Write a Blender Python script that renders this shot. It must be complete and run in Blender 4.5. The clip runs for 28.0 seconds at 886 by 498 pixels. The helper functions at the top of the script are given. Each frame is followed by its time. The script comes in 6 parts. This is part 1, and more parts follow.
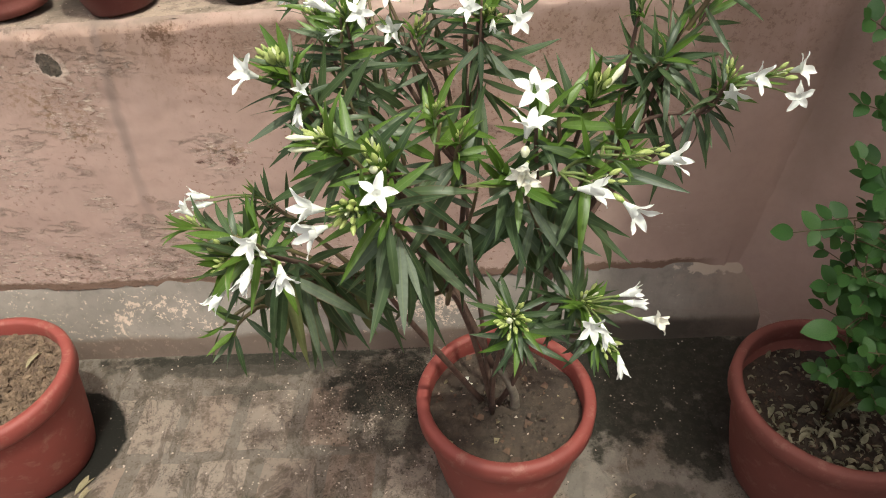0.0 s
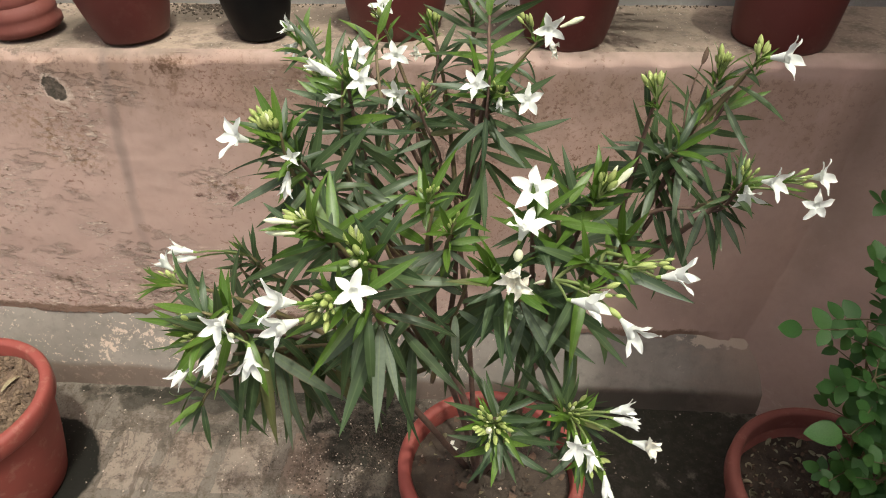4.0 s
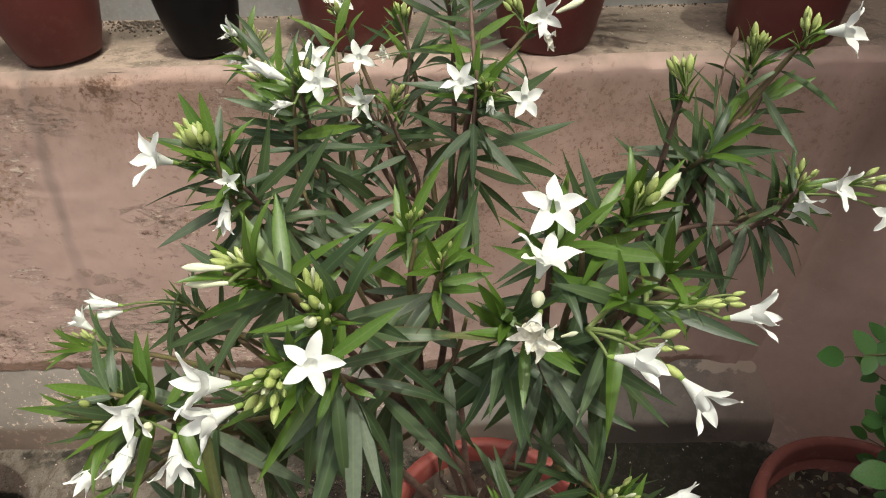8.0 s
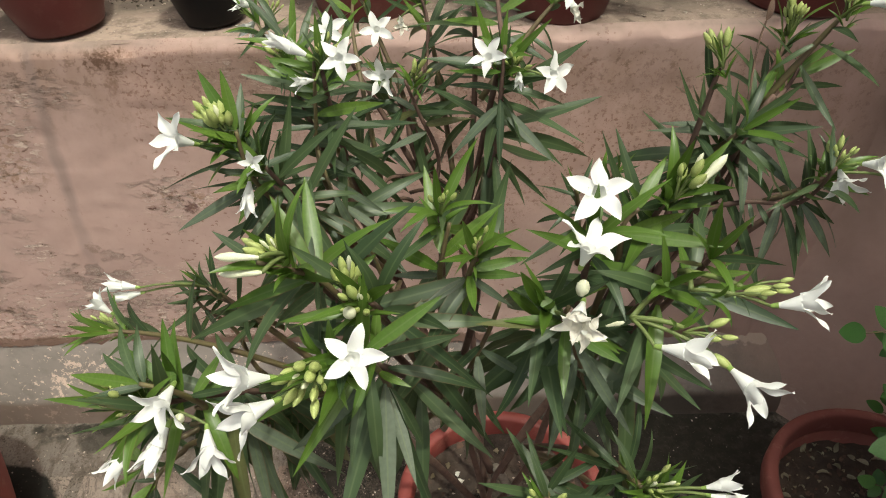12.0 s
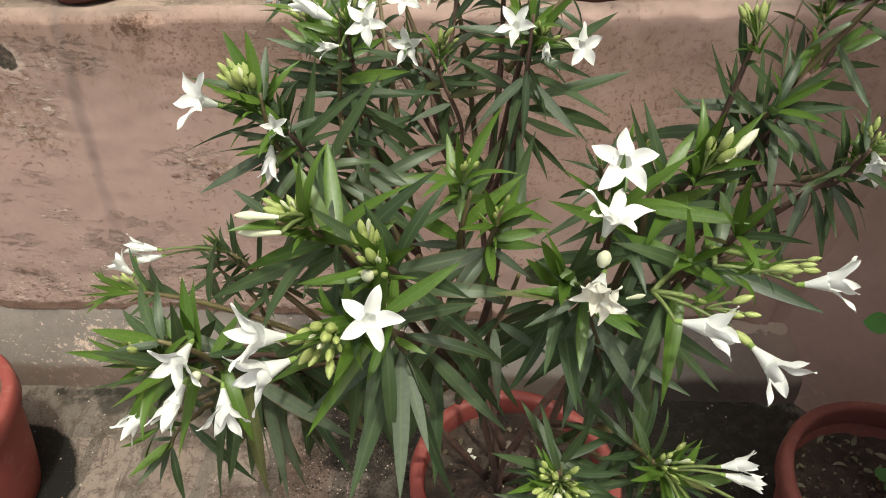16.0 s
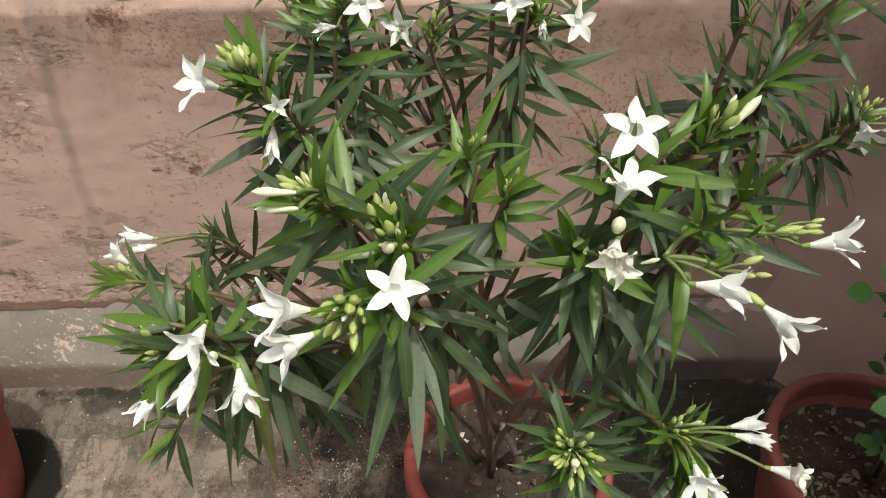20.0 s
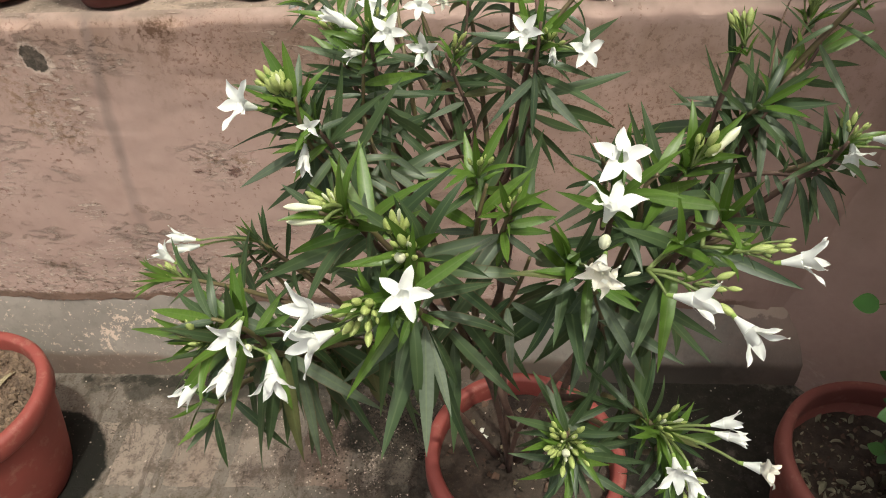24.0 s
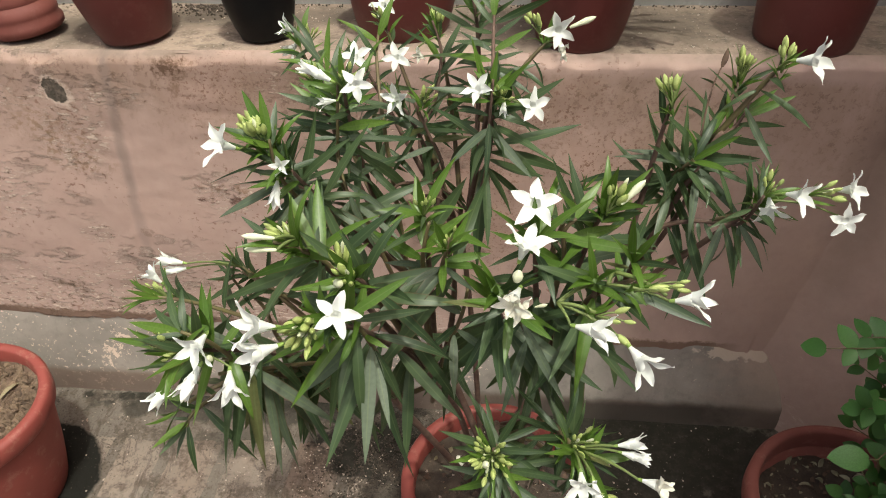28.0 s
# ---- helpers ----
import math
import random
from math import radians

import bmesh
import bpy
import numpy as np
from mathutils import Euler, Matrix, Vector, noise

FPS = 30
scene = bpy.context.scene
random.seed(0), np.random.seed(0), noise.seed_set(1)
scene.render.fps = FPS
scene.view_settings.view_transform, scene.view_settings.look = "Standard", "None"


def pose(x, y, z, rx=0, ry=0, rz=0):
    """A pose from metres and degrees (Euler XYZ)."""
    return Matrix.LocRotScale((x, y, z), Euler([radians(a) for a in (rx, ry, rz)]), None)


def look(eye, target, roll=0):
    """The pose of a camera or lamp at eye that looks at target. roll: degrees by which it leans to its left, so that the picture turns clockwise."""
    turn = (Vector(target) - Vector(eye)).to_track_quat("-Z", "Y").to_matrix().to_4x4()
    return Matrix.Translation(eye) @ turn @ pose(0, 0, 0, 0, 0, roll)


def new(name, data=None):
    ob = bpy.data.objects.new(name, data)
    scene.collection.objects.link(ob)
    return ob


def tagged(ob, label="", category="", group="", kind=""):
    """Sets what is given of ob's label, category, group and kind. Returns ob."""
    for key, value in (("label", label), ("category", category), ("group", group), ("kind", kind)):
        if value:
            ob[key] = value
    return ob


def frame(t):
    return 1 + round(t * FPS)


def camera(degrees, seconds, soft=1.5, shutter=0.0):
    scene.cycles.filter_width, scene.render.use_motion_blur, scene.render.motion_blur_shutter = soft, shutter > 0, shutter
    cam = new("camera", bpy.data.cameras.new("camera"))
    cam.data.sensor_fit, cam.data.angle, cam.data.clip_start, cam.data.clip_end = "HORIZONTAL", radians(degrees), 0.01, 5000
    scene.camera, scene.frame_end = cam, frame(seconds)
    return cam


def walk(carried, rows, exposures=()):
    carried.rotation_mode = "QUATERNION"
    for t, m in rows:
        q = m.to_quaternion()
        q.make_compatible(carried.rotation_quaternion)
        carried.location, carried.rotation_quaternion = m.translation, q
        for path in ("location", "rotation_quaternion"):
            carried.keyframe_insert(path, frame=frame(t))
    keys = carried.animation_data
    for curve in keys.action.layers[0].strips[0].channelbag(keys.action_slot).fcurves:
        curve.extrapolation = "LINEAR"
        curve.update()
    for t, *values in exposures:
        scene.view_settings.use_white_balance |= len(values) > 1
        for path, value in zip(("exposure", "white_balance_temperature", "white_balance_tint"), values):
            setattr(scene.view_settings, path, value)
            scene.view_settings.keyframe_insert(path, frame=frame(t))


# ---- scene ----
cam = camera(65.5, 28.0, soft=1.0)
PATH = [
    (0, (0.191, 0.158, 1.399), (0.181, 1.676, 0.097), -2.4),
    (0.5, (0.212, 0.122, 1.436), (0.271, 1.728, 0.245), -0.1),
    (1, (0.224, 0.111, 1.471), (0.174, 1.749, 0.324), -1.2),
    (1.5, (0.228, 0.129, 1.459), (0.209, 1.739, 0.273), 1.3),
    (2, (0.242, 0.141, 1.462), (0.214, 1.727, 0.244), 0.5),
    (2.5, (0.241, 0.159, 1.451), (0.239, 1.783, 0.282), 3.6),
    (3, (0.23, 0.193, 1.45), (0.249, 1.817, 0.282), 3.3),
    (3.5, (0.217, 0.245, 1.414), (0.267, 1.816, 0.178), 3.1),
    (4, (0.21, 0.229, 1.419), (0.178, 1.796, 0.176), 1.7),
    (4.5, (0.223, 0.225, 1.427), (0.153, 1.772, 0.16), -0.1),
    (6.5, (0.234, 0.307, 1.321), (0.209, 1.932, 0.155), -0.1),
    (7, (0.213, 0.328, 1.315), (0.236, 1.934, 0.122), 1.3),
    (7.5, (0.206, 0.35, 1.328), (0.273, 1.969, 0.156), 1.0),
    (8, (0.198, 0.353, 1.336), (0.241, 1.964, 0.151), 0.6),
    (8.5, (0.192, 0.358, 1.337), (0.238, 1.965, 0.147), 0.9),
    (9, (0.185, 0.37, 1.332), (0.273, 1.949, 0.108), 0.9),
    (9.5, (0.159, 0.37, 1.337), (0.296, 1.962, 0.134), 0.7),
    (10, (0.147, 0.361, 1.334), (0.347, 1.942, 0.126), -0.7),
    (10.5, (0.138, 0.342, 1.329), (0.369, 1.921, 0.124), 0.4),
    (11, (0.137, 0.351, 1.32), (0.337, 1.912, 0.086), 0.7),
    (11.5, (0.152, 0.363, 1.328), (0.246, 1.919, 0.075), 0.6),
    (12, (0.175, 0.371, 1.336), (0.22, 1.926, 0.079), 0.4),
    (12.5, (0.182, 0.366, 1.337), (0.2, 1.919, 0.077), 0.6),
    (13, (0.179, 0.356, 1.337), (0.188, 1.902, 0.067), 1.1),
    (13.5, (0.18, 0.357, 1.331), (0.202, 1.889, 0.046), 1.3),
    (15.5, (0.175, 0.366, 1.327), (0.184, 1.886, 0.028), 1.1),
    (16, (0.175, 0.368, 1.327), (0.163, 1.889, 0.029), 1.0),
    (16.5, (0.177, 0.369, 1.325), (0.162, 1.883, 0.018), 1.2),
    (17, (0.184, 0.374, 1.325), (0.169, 1.884, 0.015), 0.5),
    (17.5, (0.176, 0.384, 1.323), (0.173, 1.893, 0.01), 1.0),
    (18, (0.15, 0.381, 1.317), (0.101, 1.872, -0.015), 0.9),
    (18.5, (0.13, 0.376, 1.319), (0.064, 1.869, -0.01), 0.6),
    (19, (0.126, 0.371, 1.315), (0.094, 1.864, -0.016), 1.3),
    (19.5, (0.133, 0.365, 1.313), (0.21, 1.853, -0.021), 3.5),
    (20, (0.15, 0.357, 1.32), (0.217, 1.865, 0.008), 1.3),
    (20.5, (0.161, 0.349, 1.329), (0.23, 1.867, 0.029), 1.1),
    (21, (0.165, 0.347, 1.344), (0.221, 1.895, 0.078), 0.7),
    (21.5, (0.162, 0.343, 1.326), (0.307, 1.846, 0.014), 3.6),
    (23.5, (0.173, 0.327, 1.356), (0.203, 1.852, 0.062), 1.2),
    (24, (0.166, 0.322, 1.361), (0.135, 1.827, 0.044), -0.0),
    (24.5, (0.173, 0.319, 1.348), (0.18, 1.798, 0.001), 1.3),
    (25, (0.174, 0.314, 1.353), (0.169, 1.818, 0.035), 1.2),
    (25.5, (0.174, 0.313, 1.352), (0.166, 1.818, 0.036), 1.0),
    (26, (0.18, 0.307, 1.356), (0.19, 1.823, 0.052), 1.4),
    (26.5, (0.207, 0.303, 1.374), (0.301, 1.849, 0.109), 1.8),
    (27, (0.217, 0.278, 1.411), (0.18, 1.855, 0.182), -0.8),
    (27.5, (0.224, 0.281, 1.405), (0.265, 1.859, 0.176), 2.9),
    (28, (0.225, 0.273, 1.402), (0.148, 1.84, 0.161), 1.1),
]
walk(cam, [(t, look(eye, target, roll)) for t, eye, target, roll in PATH], [(0.0, 0.24, 6460, 0), (4.5, 0.18, 6460, 0), (8.0, 0.06, 6460, 0), (25.0, 0.06, 6460, 0), (28.0, 0.17, 6460, 0)])

# ---- world, sun, exposure ----
SUN = Vector((0.167, -0.32, 1.0)).normalized()
world = bpy.data.worlds.new("sky")
scene.world = world
world.use_nodes = True
wt = world.node_tree
sky = wt.nodes.new("ShaderNodeTexSky")
sky.sky_type = "NISHITA"
sky.sun_disc = False
sky.sun_elevation = math.asin(SUN.z)
sky.sun_rotation = math.atan2(SUN.x, SUN.y)
sky.dust_density = 8.0
sky.air_density = 0.4
sky.ozone_density = 0.4
wt.links.new(sky.outputs[0], wt.nodes["Background"].inputs[0])
wt.nodes["Background"].inputs[1].default_value = 0.185
sun_data = bpy.data.lights.new("sun", "SUN")
sun_data.energy = 2.25
sun_data.angle = radians(1.5)
sun_data.color = (1.0, 0.97, 0.87)
sun = new("sun", sun_data)
sun.matrix_world = look(SUN * 10, (0, 0, 0))


# ---- materials ----
class Nodes:
    """A short hand for node materials."""

    def __init__(self, name, rough=0.7, metal=0.0):
        self.m = bpy.data.materials.new(name)
        self.m.use_nodes = True
        self.t = self.m.node_tree
        self.b = self.t.nodes["Principled BSDF"]
        self.b.inputs["Roughness"].default_value = rough
        self.b.inputs["Metallic"].default_value = metal
        self.coord = self.t.nodes.new("ShaderNodeTexCoord")
        self.height = None

    def put(self, socket, value):
        if hasattr(value, "links"):
            self.t.links.new(value, socket)
        elif isinstance(value, (tuple, list)) and len(value) == 3 and socket.type == "RGBA":
            socket.default_value = (*value, 1)
        else:
            socket.default_value = value

    def spot_of(self, where):
        return self.t.nodes.new("ShaderNodeNewGeometry").outputs["Position"] if where == "World" else self.coord.outputs[where]

    def noise(self, scale, detail=4, rough=0.55, stretch=(1, 1, 1), distort=0.0, where="Object"):
        n = self.t.nodes.new("ShaderNodeTexNoise")
        mp = self.t.nodes.new("ShaderNodeMapping")
        mp.inputs["Scale"].default_value = stretch
        self.t.links.new(self.spot_of(where), mp.inputs[0])
        self.t.links.new(mp.outputs[0], n.inputs["Vector"])
        n.inputs["Scale"].default_value = scale
        n.inputs["Detail"].default_value = detail
        n.inputs["Roughness"].default_value = rough
        n.inputs["Distortion"].default_value = distort
        return n.outputs[0]

    def ramp(self, value, lo, hi, a=0.0, b=1.0):
        n = self.t.nodes.new("ShaderNodeMapRange")
        n.inputs["From Min"].default_value, n.inputs["From Max"].default_value = lo, hi
        n.inputs["To Min"].default_value, n.inputs["To Max"].default_value = a, b
        self.put(n.inputs["Value"], value)
        return n.outputs[0]

    def math(self, op, a, b=0.0):
        n = self.t.nodes.new("ShaderNodeMath")
        n.operation = op
        self.put(n.inputs[0], a)
        self.put(n.inputs[1], b)
        return n.outputs[0]

    def mix(self, f, a, b, how="MIX"):
        n = self.t.nodes.new("ShaderNodeMix")
        n.data_type, n.blend_type = "RGBA", how
        self.put(n.inputs[0], f)
        self.put(n.inputs[6], a)
        self.put(n.inputs[7], b)
        return n.outputs[2]

    def axis(self, which, where="Object"):
        n = self.t.nodes.new("ShaderNodeSeparateXYZ")
        self.t.links.new(self.spot_of(where), n.inputs[0])
        return n.outputs[which]

    def random(self):
        return self.t.nodes.new("ShaderNodeObjectInfo").outputs["Random"]

    def island(self):
        return self.t.nodes.new("ShaderNodeNewGeometry").outputs["Random Per Island"]

    def spot(self, cx, cz, rx, rz, wobble=0.5, scale=30.0, across=0, up=2, where="Object", edge=0.8):
        """A ragged blot round a place of a wall: 1 inside, 0 outside."""
        dx = self.math("DIVIDE", self.math("SUBTRACT", self.axis(across, where), cx), rx)
        dz = self.math("DIVIDE", self.math("SUBTRACT", self.axis(up, where), cz), rz)
        d = self.math("SQRT", self.math("ADD", self.math("MULTIPLY", dx, dx), self.math("MULTIPLY", dz, dz)))
        d = self.math("ADD", d, self.math("MULTIPLY", self.math("SUBTRACT", self.noise(scale, 5, 0.65, where=where), 0.5), 2 * wobble))
        return self.ramp(d, 1.8 - edge, edge)

    def bump(self, value, strength=0.3, distance=0.002):
        n = self.t.nodes.new("ShaderNodeBump")
        n.inputs["Strength"].default_value, n.inputs["Distance"].default_value = strength, distance
        self.put(n.inputs["Height"], value)
        if self.height:
            self.t.links.new(self.height, n.inputs["Normal"])
        self.height = n.outputs[0]
        self.t.links.new(self.height, self.b.inputs["Normal"])

    def colour(self, value):
        self.put(self.b.inputs["Base Color"], value)
        return self

    def set(self, key, value):
        self.put(self.b.inputs[key], value)
        return self


def wall_paint():
    n = Nodes("weathered_pink_limewash", 0.9)
    fine = n.noise(45, 5, 0.6)
    c = n.mix(n.ramp(n.noise(2.2, 5, 0.6), 0.3, 0.7), (0.528, 0.368, 0.316), (0.418, 0.290, 0.252))
    c = n.mix(n.ramp(n.noise(9, 5, 0.6), 0.4, 0.75, 0, 0.35), c, (0.54, 0.395, 0.345))
    c = n.mix(n.ramp(fine, 0.45, 0.8, 0, 0.4), c, (0.40, 0.27, 0.225))
    # where the paint has come away: along the foot, along the lip and in a few blots
    z, x = n.axis(2), n.axis(0)
    rough = n.ramp(z, 0.47, 0.27, 0.0, 1.12)
    rough = n.math("MULTIPLY", rough, n.ramp(x, 0.5, -0.3, 0.25, 1.0))
    band = n.math("MULTIPLY", n.math("MULTIPLY", n.ramp(z, 0.28, 0.33), n.ramp(z, 0.47, 0.41)), n.ramp(n.noise(4.5, 4, 0.6, (1, 1, 2)), 0.42, 0.56))
    rough = n.math("MAXIMUM", rough, n.math("MULTIPLY", band, n.ramp(x, 0.1, -0.2, 0.2, 0.95)))
    lip = n.math("MULTIPLY", n.ramp(z, 0.80, 0.885), n.ramp(z, 0.97, 0.94))
    rough = n.math("MAXIMUM", rough, n.math("MULTIPLY", n.math("MULTIPLY", lip, n.ramp(x, 0.7, 0.2, 0.3, 1.0)), 0.4))
    for cx, cz, rx, rz in ((-0.57, 0.715, 0.085, 0.10), (-0.29, 0.59, 0.075, 0.055), (-0.52, 0.80, 0.14, 0.03), (0.20, 0.78, 0.22, 0.08), (-0.78, 0.60, 0.09, 0.12), (-0.68, 0.79, 0.05, 0.03), (-0.12, 0.84, 0.12, 0.04), (-0.60, 0.47, 0.05, 0.03)):
        rough = n.math("MAXIMUM", rough, n.math("MULTIPLY", n.spot(cx, cz, rx, rz, 0.7, 12, edge=0.4), 1.1))
    # a thin scatter of flakes everywhere, in loose drifts
    rough = n.math("MAXIMUM", rough, n.ramp(n.noise(3.3, 4, 0.6), 0.45, 0.75, 0.12, 0.6))
    lumps = n.noise(70, 5, 0.7, (0.7, 0.7, 1.7), 0.2)
    flake = n.math("MULTIPLY", n.ramp(lumps, 0.53, 0.61), n.ramp(n.math("ADD", rough, n.math("MULTIPLY", n.noise(13, 4, 0.6), 0.5)), 0.65, 1.2))
    worn = n.math("ADD", n.math("MULTIPLY", n.noise(64, 6, 0.7, (0.8, 0.8, 1.6), 0.3), 1.0), n.math("MULTIPLY", n.math("SUBTRACT", rough, 1.0), 0.13))
    # pale flakes, the highlights on their relief put into the colour
    c = n.mix(n.math("MULTIPLY", flake, 0.85), c, (0.76, 0.62, 0.53))
    # level scrapes where paint lifts in scales: lit edge and shadow below, in the colour
    strip = n.noise(32, 7, 0.74, (0.75, 1, 1.7), 0.5)
    zone = n.math("MULTIPLY", n.math("MULTIPLY", n.ramp(z, 0.22, 0.27), n.ramp(z, 0.56, 0.42)), n.ramp(x, -0.12, -0.32))
    for cx, cz, rx, rz in ((-0.63, 0.70, 0.11, 0.13), (-0.29, 0.60, 0.09, 0.06), (-0.56, 0.82, 0.16, 0.05), (0.22, 0.60, 0.12, 0.16), (-0.78, 0.84, 0.14, 0.06)):
        zone = n.math("MAXIMUM", zone, n.math("MULTIPLY", n.spot(cx, cz, rx, rz, 0.9, 9, edge=0.5), 0.9))
    zone = n.math("MULTIPLY", zone, n.ramp(n.noise(9, 5, 0.65, (0.6, 1, 1.5)), 0.51, 0.62))
    lit_scale_edge = n.math("MULTIPLY", n.math("MULTIPLY", n.ramp(strip, 0.535, 0.555), n.ramp(strip, 0.60, 0.575)), zone)
    gap = n.math("MULTIPLY", n.math("MULTIPLY", n.ramp(strip, 0.505, 0.52), n.ramp(strip, 0.545, 0.53)), zone)
    c = n.mix(n.math("MULTIPLY", lit_scale_edge, 0.75), c, (0.74, 0.60, 0.50))
    c = n.mix(n.math("MULTIPLY", gap, 0.26), c, (0.27, 0.165, 0.125))
    # a rash of fine red specks
    rash = n.spot(0.50, 0.70, 0.20, 0.12, 0.9, 8, edge=0.3)
    for cx, cz, rx, rz in ((0.24, 0.60, 0.10, 0.18), (-0.26, 0.83, 0.10, 0.07), (0.30, 0.80, 0.20, 0.06)):
        rash = n.math("MAXIMUM", rash, n.spot(cx, cz, rx, rz, 0.9, 8, edge=0.3))
    speck = n.math("MULTIPLY", n.ramp(n.noise(150, 4, 0.65), 0.56, 0.61), rash)
    c = n.mix(n.math("MULTIPLY", rash, 0.25), c, (0.43, 0.25, 0.18))
    c = n.mix(n.math("MULTIPLY", speck, 0.75), c, (0.20, 0.10, 0.065))
    bare = n.ramp(worn, 0.57, 0.60)
    c = n.mix(n.math("MULTIPLY", bare, 0.38), c, (0.31, 0.20, 0.155))
    c = n.mix(n.ramp(worn, 0.615, 0.635, 0, 0.85), c, (0.13, 0.075, 0.05))
    dots = n.math("MULTIPLY", n.ramp(n.noise(80, 3, 0.6), 0.60, 0.63), n.math("MULTIPLY", n.ramp(n.noise(5.5, 3, 0.6), 0.47, 0.58), n.ramp(x, 0.75, 0.4)))
    c = n.mix(n.math("MULTIPLY", dots, 0.65), c, (0.23, 0.11, 0.075))
    # a brown wash that has run from the ledge
    grime = n.math("MULTIPLY", n.math("MULTIPLY", n.ramp(z, 0.62, 0.84), n.ramp(z, 0.895, 0.875)), n.ramp(n.noise(5, 6, 0.65, (1, 1, 0.45)), 0.38, 0.62))
    c = n.mix(n.math("MULTIPLY", grime, 0.75), c, (0.28, 0.18, 0.13))
    c = n.mix(n.math("MULTIPLY", n.math("MULTIPLY", grime, n.ramp(n.noise(60, 6, 0.75), 0.52, 0.60)), 0.7), c, (0.15, 0.09, 0.06))
    # the ragged lower edge of the paint: dirt and the shadow line below it, painted dark
    hem = n.math("ADD", z, n.math("MULTIPLY", n.math("SUBTRACT", n.noise(38, 7, 0.75), 0.5), 0.045))
    c = n.mix(n.math("MULTIPLY", n.ramp(hem, 0.232, 0.224, 0, 0.9), n.ramp(x, 0.88, 0.80)), c, (0.17, 0.10, 0.07))
    # a drip down the wall that thins out
    wave = n.math("MULTIPLY", n.math("SUBTRACT", n.noise(6, 3), 0.5), 0.05)
    off = n.math("ABSOLUTE", n.math("ADD", n.math("SUBTRACT", x, n.math("MULTIPLY", n.math("SUBTRACT", z, 0.5), 0.05)), n.math("ADD", wave, 0.492)))
    drip = n.math("MULTIPLY", n.math("MULTIPLY", n.ramp(off, 0.015, 0.004), n.ramp(z, 0.40, 0.60, 0.35, 1.0)), n.ramp(z, 0.405, 0.425))
    c = n.mix(n.math("MULTIPLY", drip, 0.55), c, (0.245, 0.185, 0.165))
    for cx, cz, rx, rz, col, k in (
        (-0.350, 0.862, 0.030, 0.026, (0.12, 0.065, 0.04), 0.95),
        (-0.35, 0.825, 0.012, 0.02, (0.22, 0.13, 0.09), 0.6),
        (-0.272, 0.572, 0.013, 0.012, (0.11, 0.05, 0.04), 0.9),
        (-0.342, 0.572, 0.014, 0.006, (0.13, 0.06, 0.045), 0.9),
        (-0.487, 0.475, 0.014, 0.016, (0.24, 0.16, 0.13), 0.7),
        (-0.72, 0.31, 0.035, 0.012, (0.24, 0.16, 0.12), 0.9),
        (-0.63, 0.885, 0.06, 0.010, (0.10, 0.07, 0.055), 0.9),
            ):
        c = n.mix(n.math("MULTIPLY", n.math("MULTIPLY", n.spot(cx, cz, rx, rz, 1.5, 75, edge=0.66), n.ramp(n.noise(110, 5, 0.7), 0.42, 0.55, 0.25, 1.0)), k), c, col)
    # a chip that has fallen out, down to the grey plaster, with a pale broken rim
    chip = n.spot(-0.585, 0.808, 0.023, 0.025, 0.75, 45, edge=0.84)
    c = n.mix(n.math("MULTIPLY", n.spot(-0.583, 0.806, 0.031, 0.032, 0.9, 45, edge=0.75), 0.75), c, (0.66, 0.53, 0.45))
    c = n.mix(chip, c, n.mix(n.ramp(n.noise(90, 5, 0.7), 0.4, 0.6), (0.065, 0.052, 0.040), (0.15, 0.115, 0.09)))
    # broad soft darker patches, the last a narrow upright one by the corner
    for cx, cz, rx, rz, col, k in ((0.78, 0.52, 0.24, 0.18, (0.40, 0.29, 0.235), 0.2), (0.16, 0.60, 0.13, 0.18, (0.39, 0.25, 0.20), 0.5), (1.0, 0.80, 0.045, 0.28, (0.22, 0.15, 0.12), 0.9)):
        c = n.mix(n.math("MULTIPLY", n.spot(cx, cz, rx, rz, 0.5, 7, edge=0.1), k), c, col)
    for cx, cz, rx, rz, k in ((-0.60, 0.69, 0.055, 0.05, 0.7), (-0.655, 0.735, 0.05, 0.04, 0.6), (-0.555, 0.655, 0.04, 0.03, 0.6), (-0.30, 0.60, 0.04, 0.02, 0.6), (-0.255, 0.585, 0.02, 0.02, 0.8), (-0.74, 0.885, 0.05, 0.012, 0.8)):
        c = n.mix(n.math("MULTIPLY", n.math("MULTIPLY", n.spot(cx, cz, rx, rz, 1.2, 20, edge=0.3), n.ramp(n.noise(75, 5, 0.7), 0.50, 0.57)), k), c, (0.25, 0.15, 0.085))
    # soil and dust that lie on the rounded edge of the ledge
    edge = n.ramp(n.math("SUBTRACT", z, n.math("MULTIPLY", x, 0.032)), 0.888, 0.898)
    c = n.mix(n.math("MULTIPLY", edge, n.ramp(n.noise(7, 6, 0.7), 0.38, 0.62, 0.9, 0.25)), c, (0.235, 0.178, 0.145))
    n.colour(c)
    n.bump(n.noise(3.5, 4, 0.5), 0.5, 0.03)
    n.bump(n.noise(14, 5, 0.6), 0.3, 0.006)
    n.bump(n.math("MULTIPLY", chip, -1.0), 1.0, 0.006)
    n.bump(flake, 0.7, 0.003)
    n.bump(n.math("SUBTRACT", lit_scale_edge, n.math("MULTIPLY", gap, 0.8)), 0.8, 0.004)
    n.bump(n.math("MULTIPLY", speck, -1.0), 0.5, 0.0015)
    n.bump(n.math("MULTIPLY", dots, -1.0), 0.6, 0.0015)
    n.bump(n.math("MULTIPLY", bare, -1.0), 0.6, 0.0015)
    n.bump(n.noise(170, 4, 0.65), 0.25, 0.001)
    return n.m


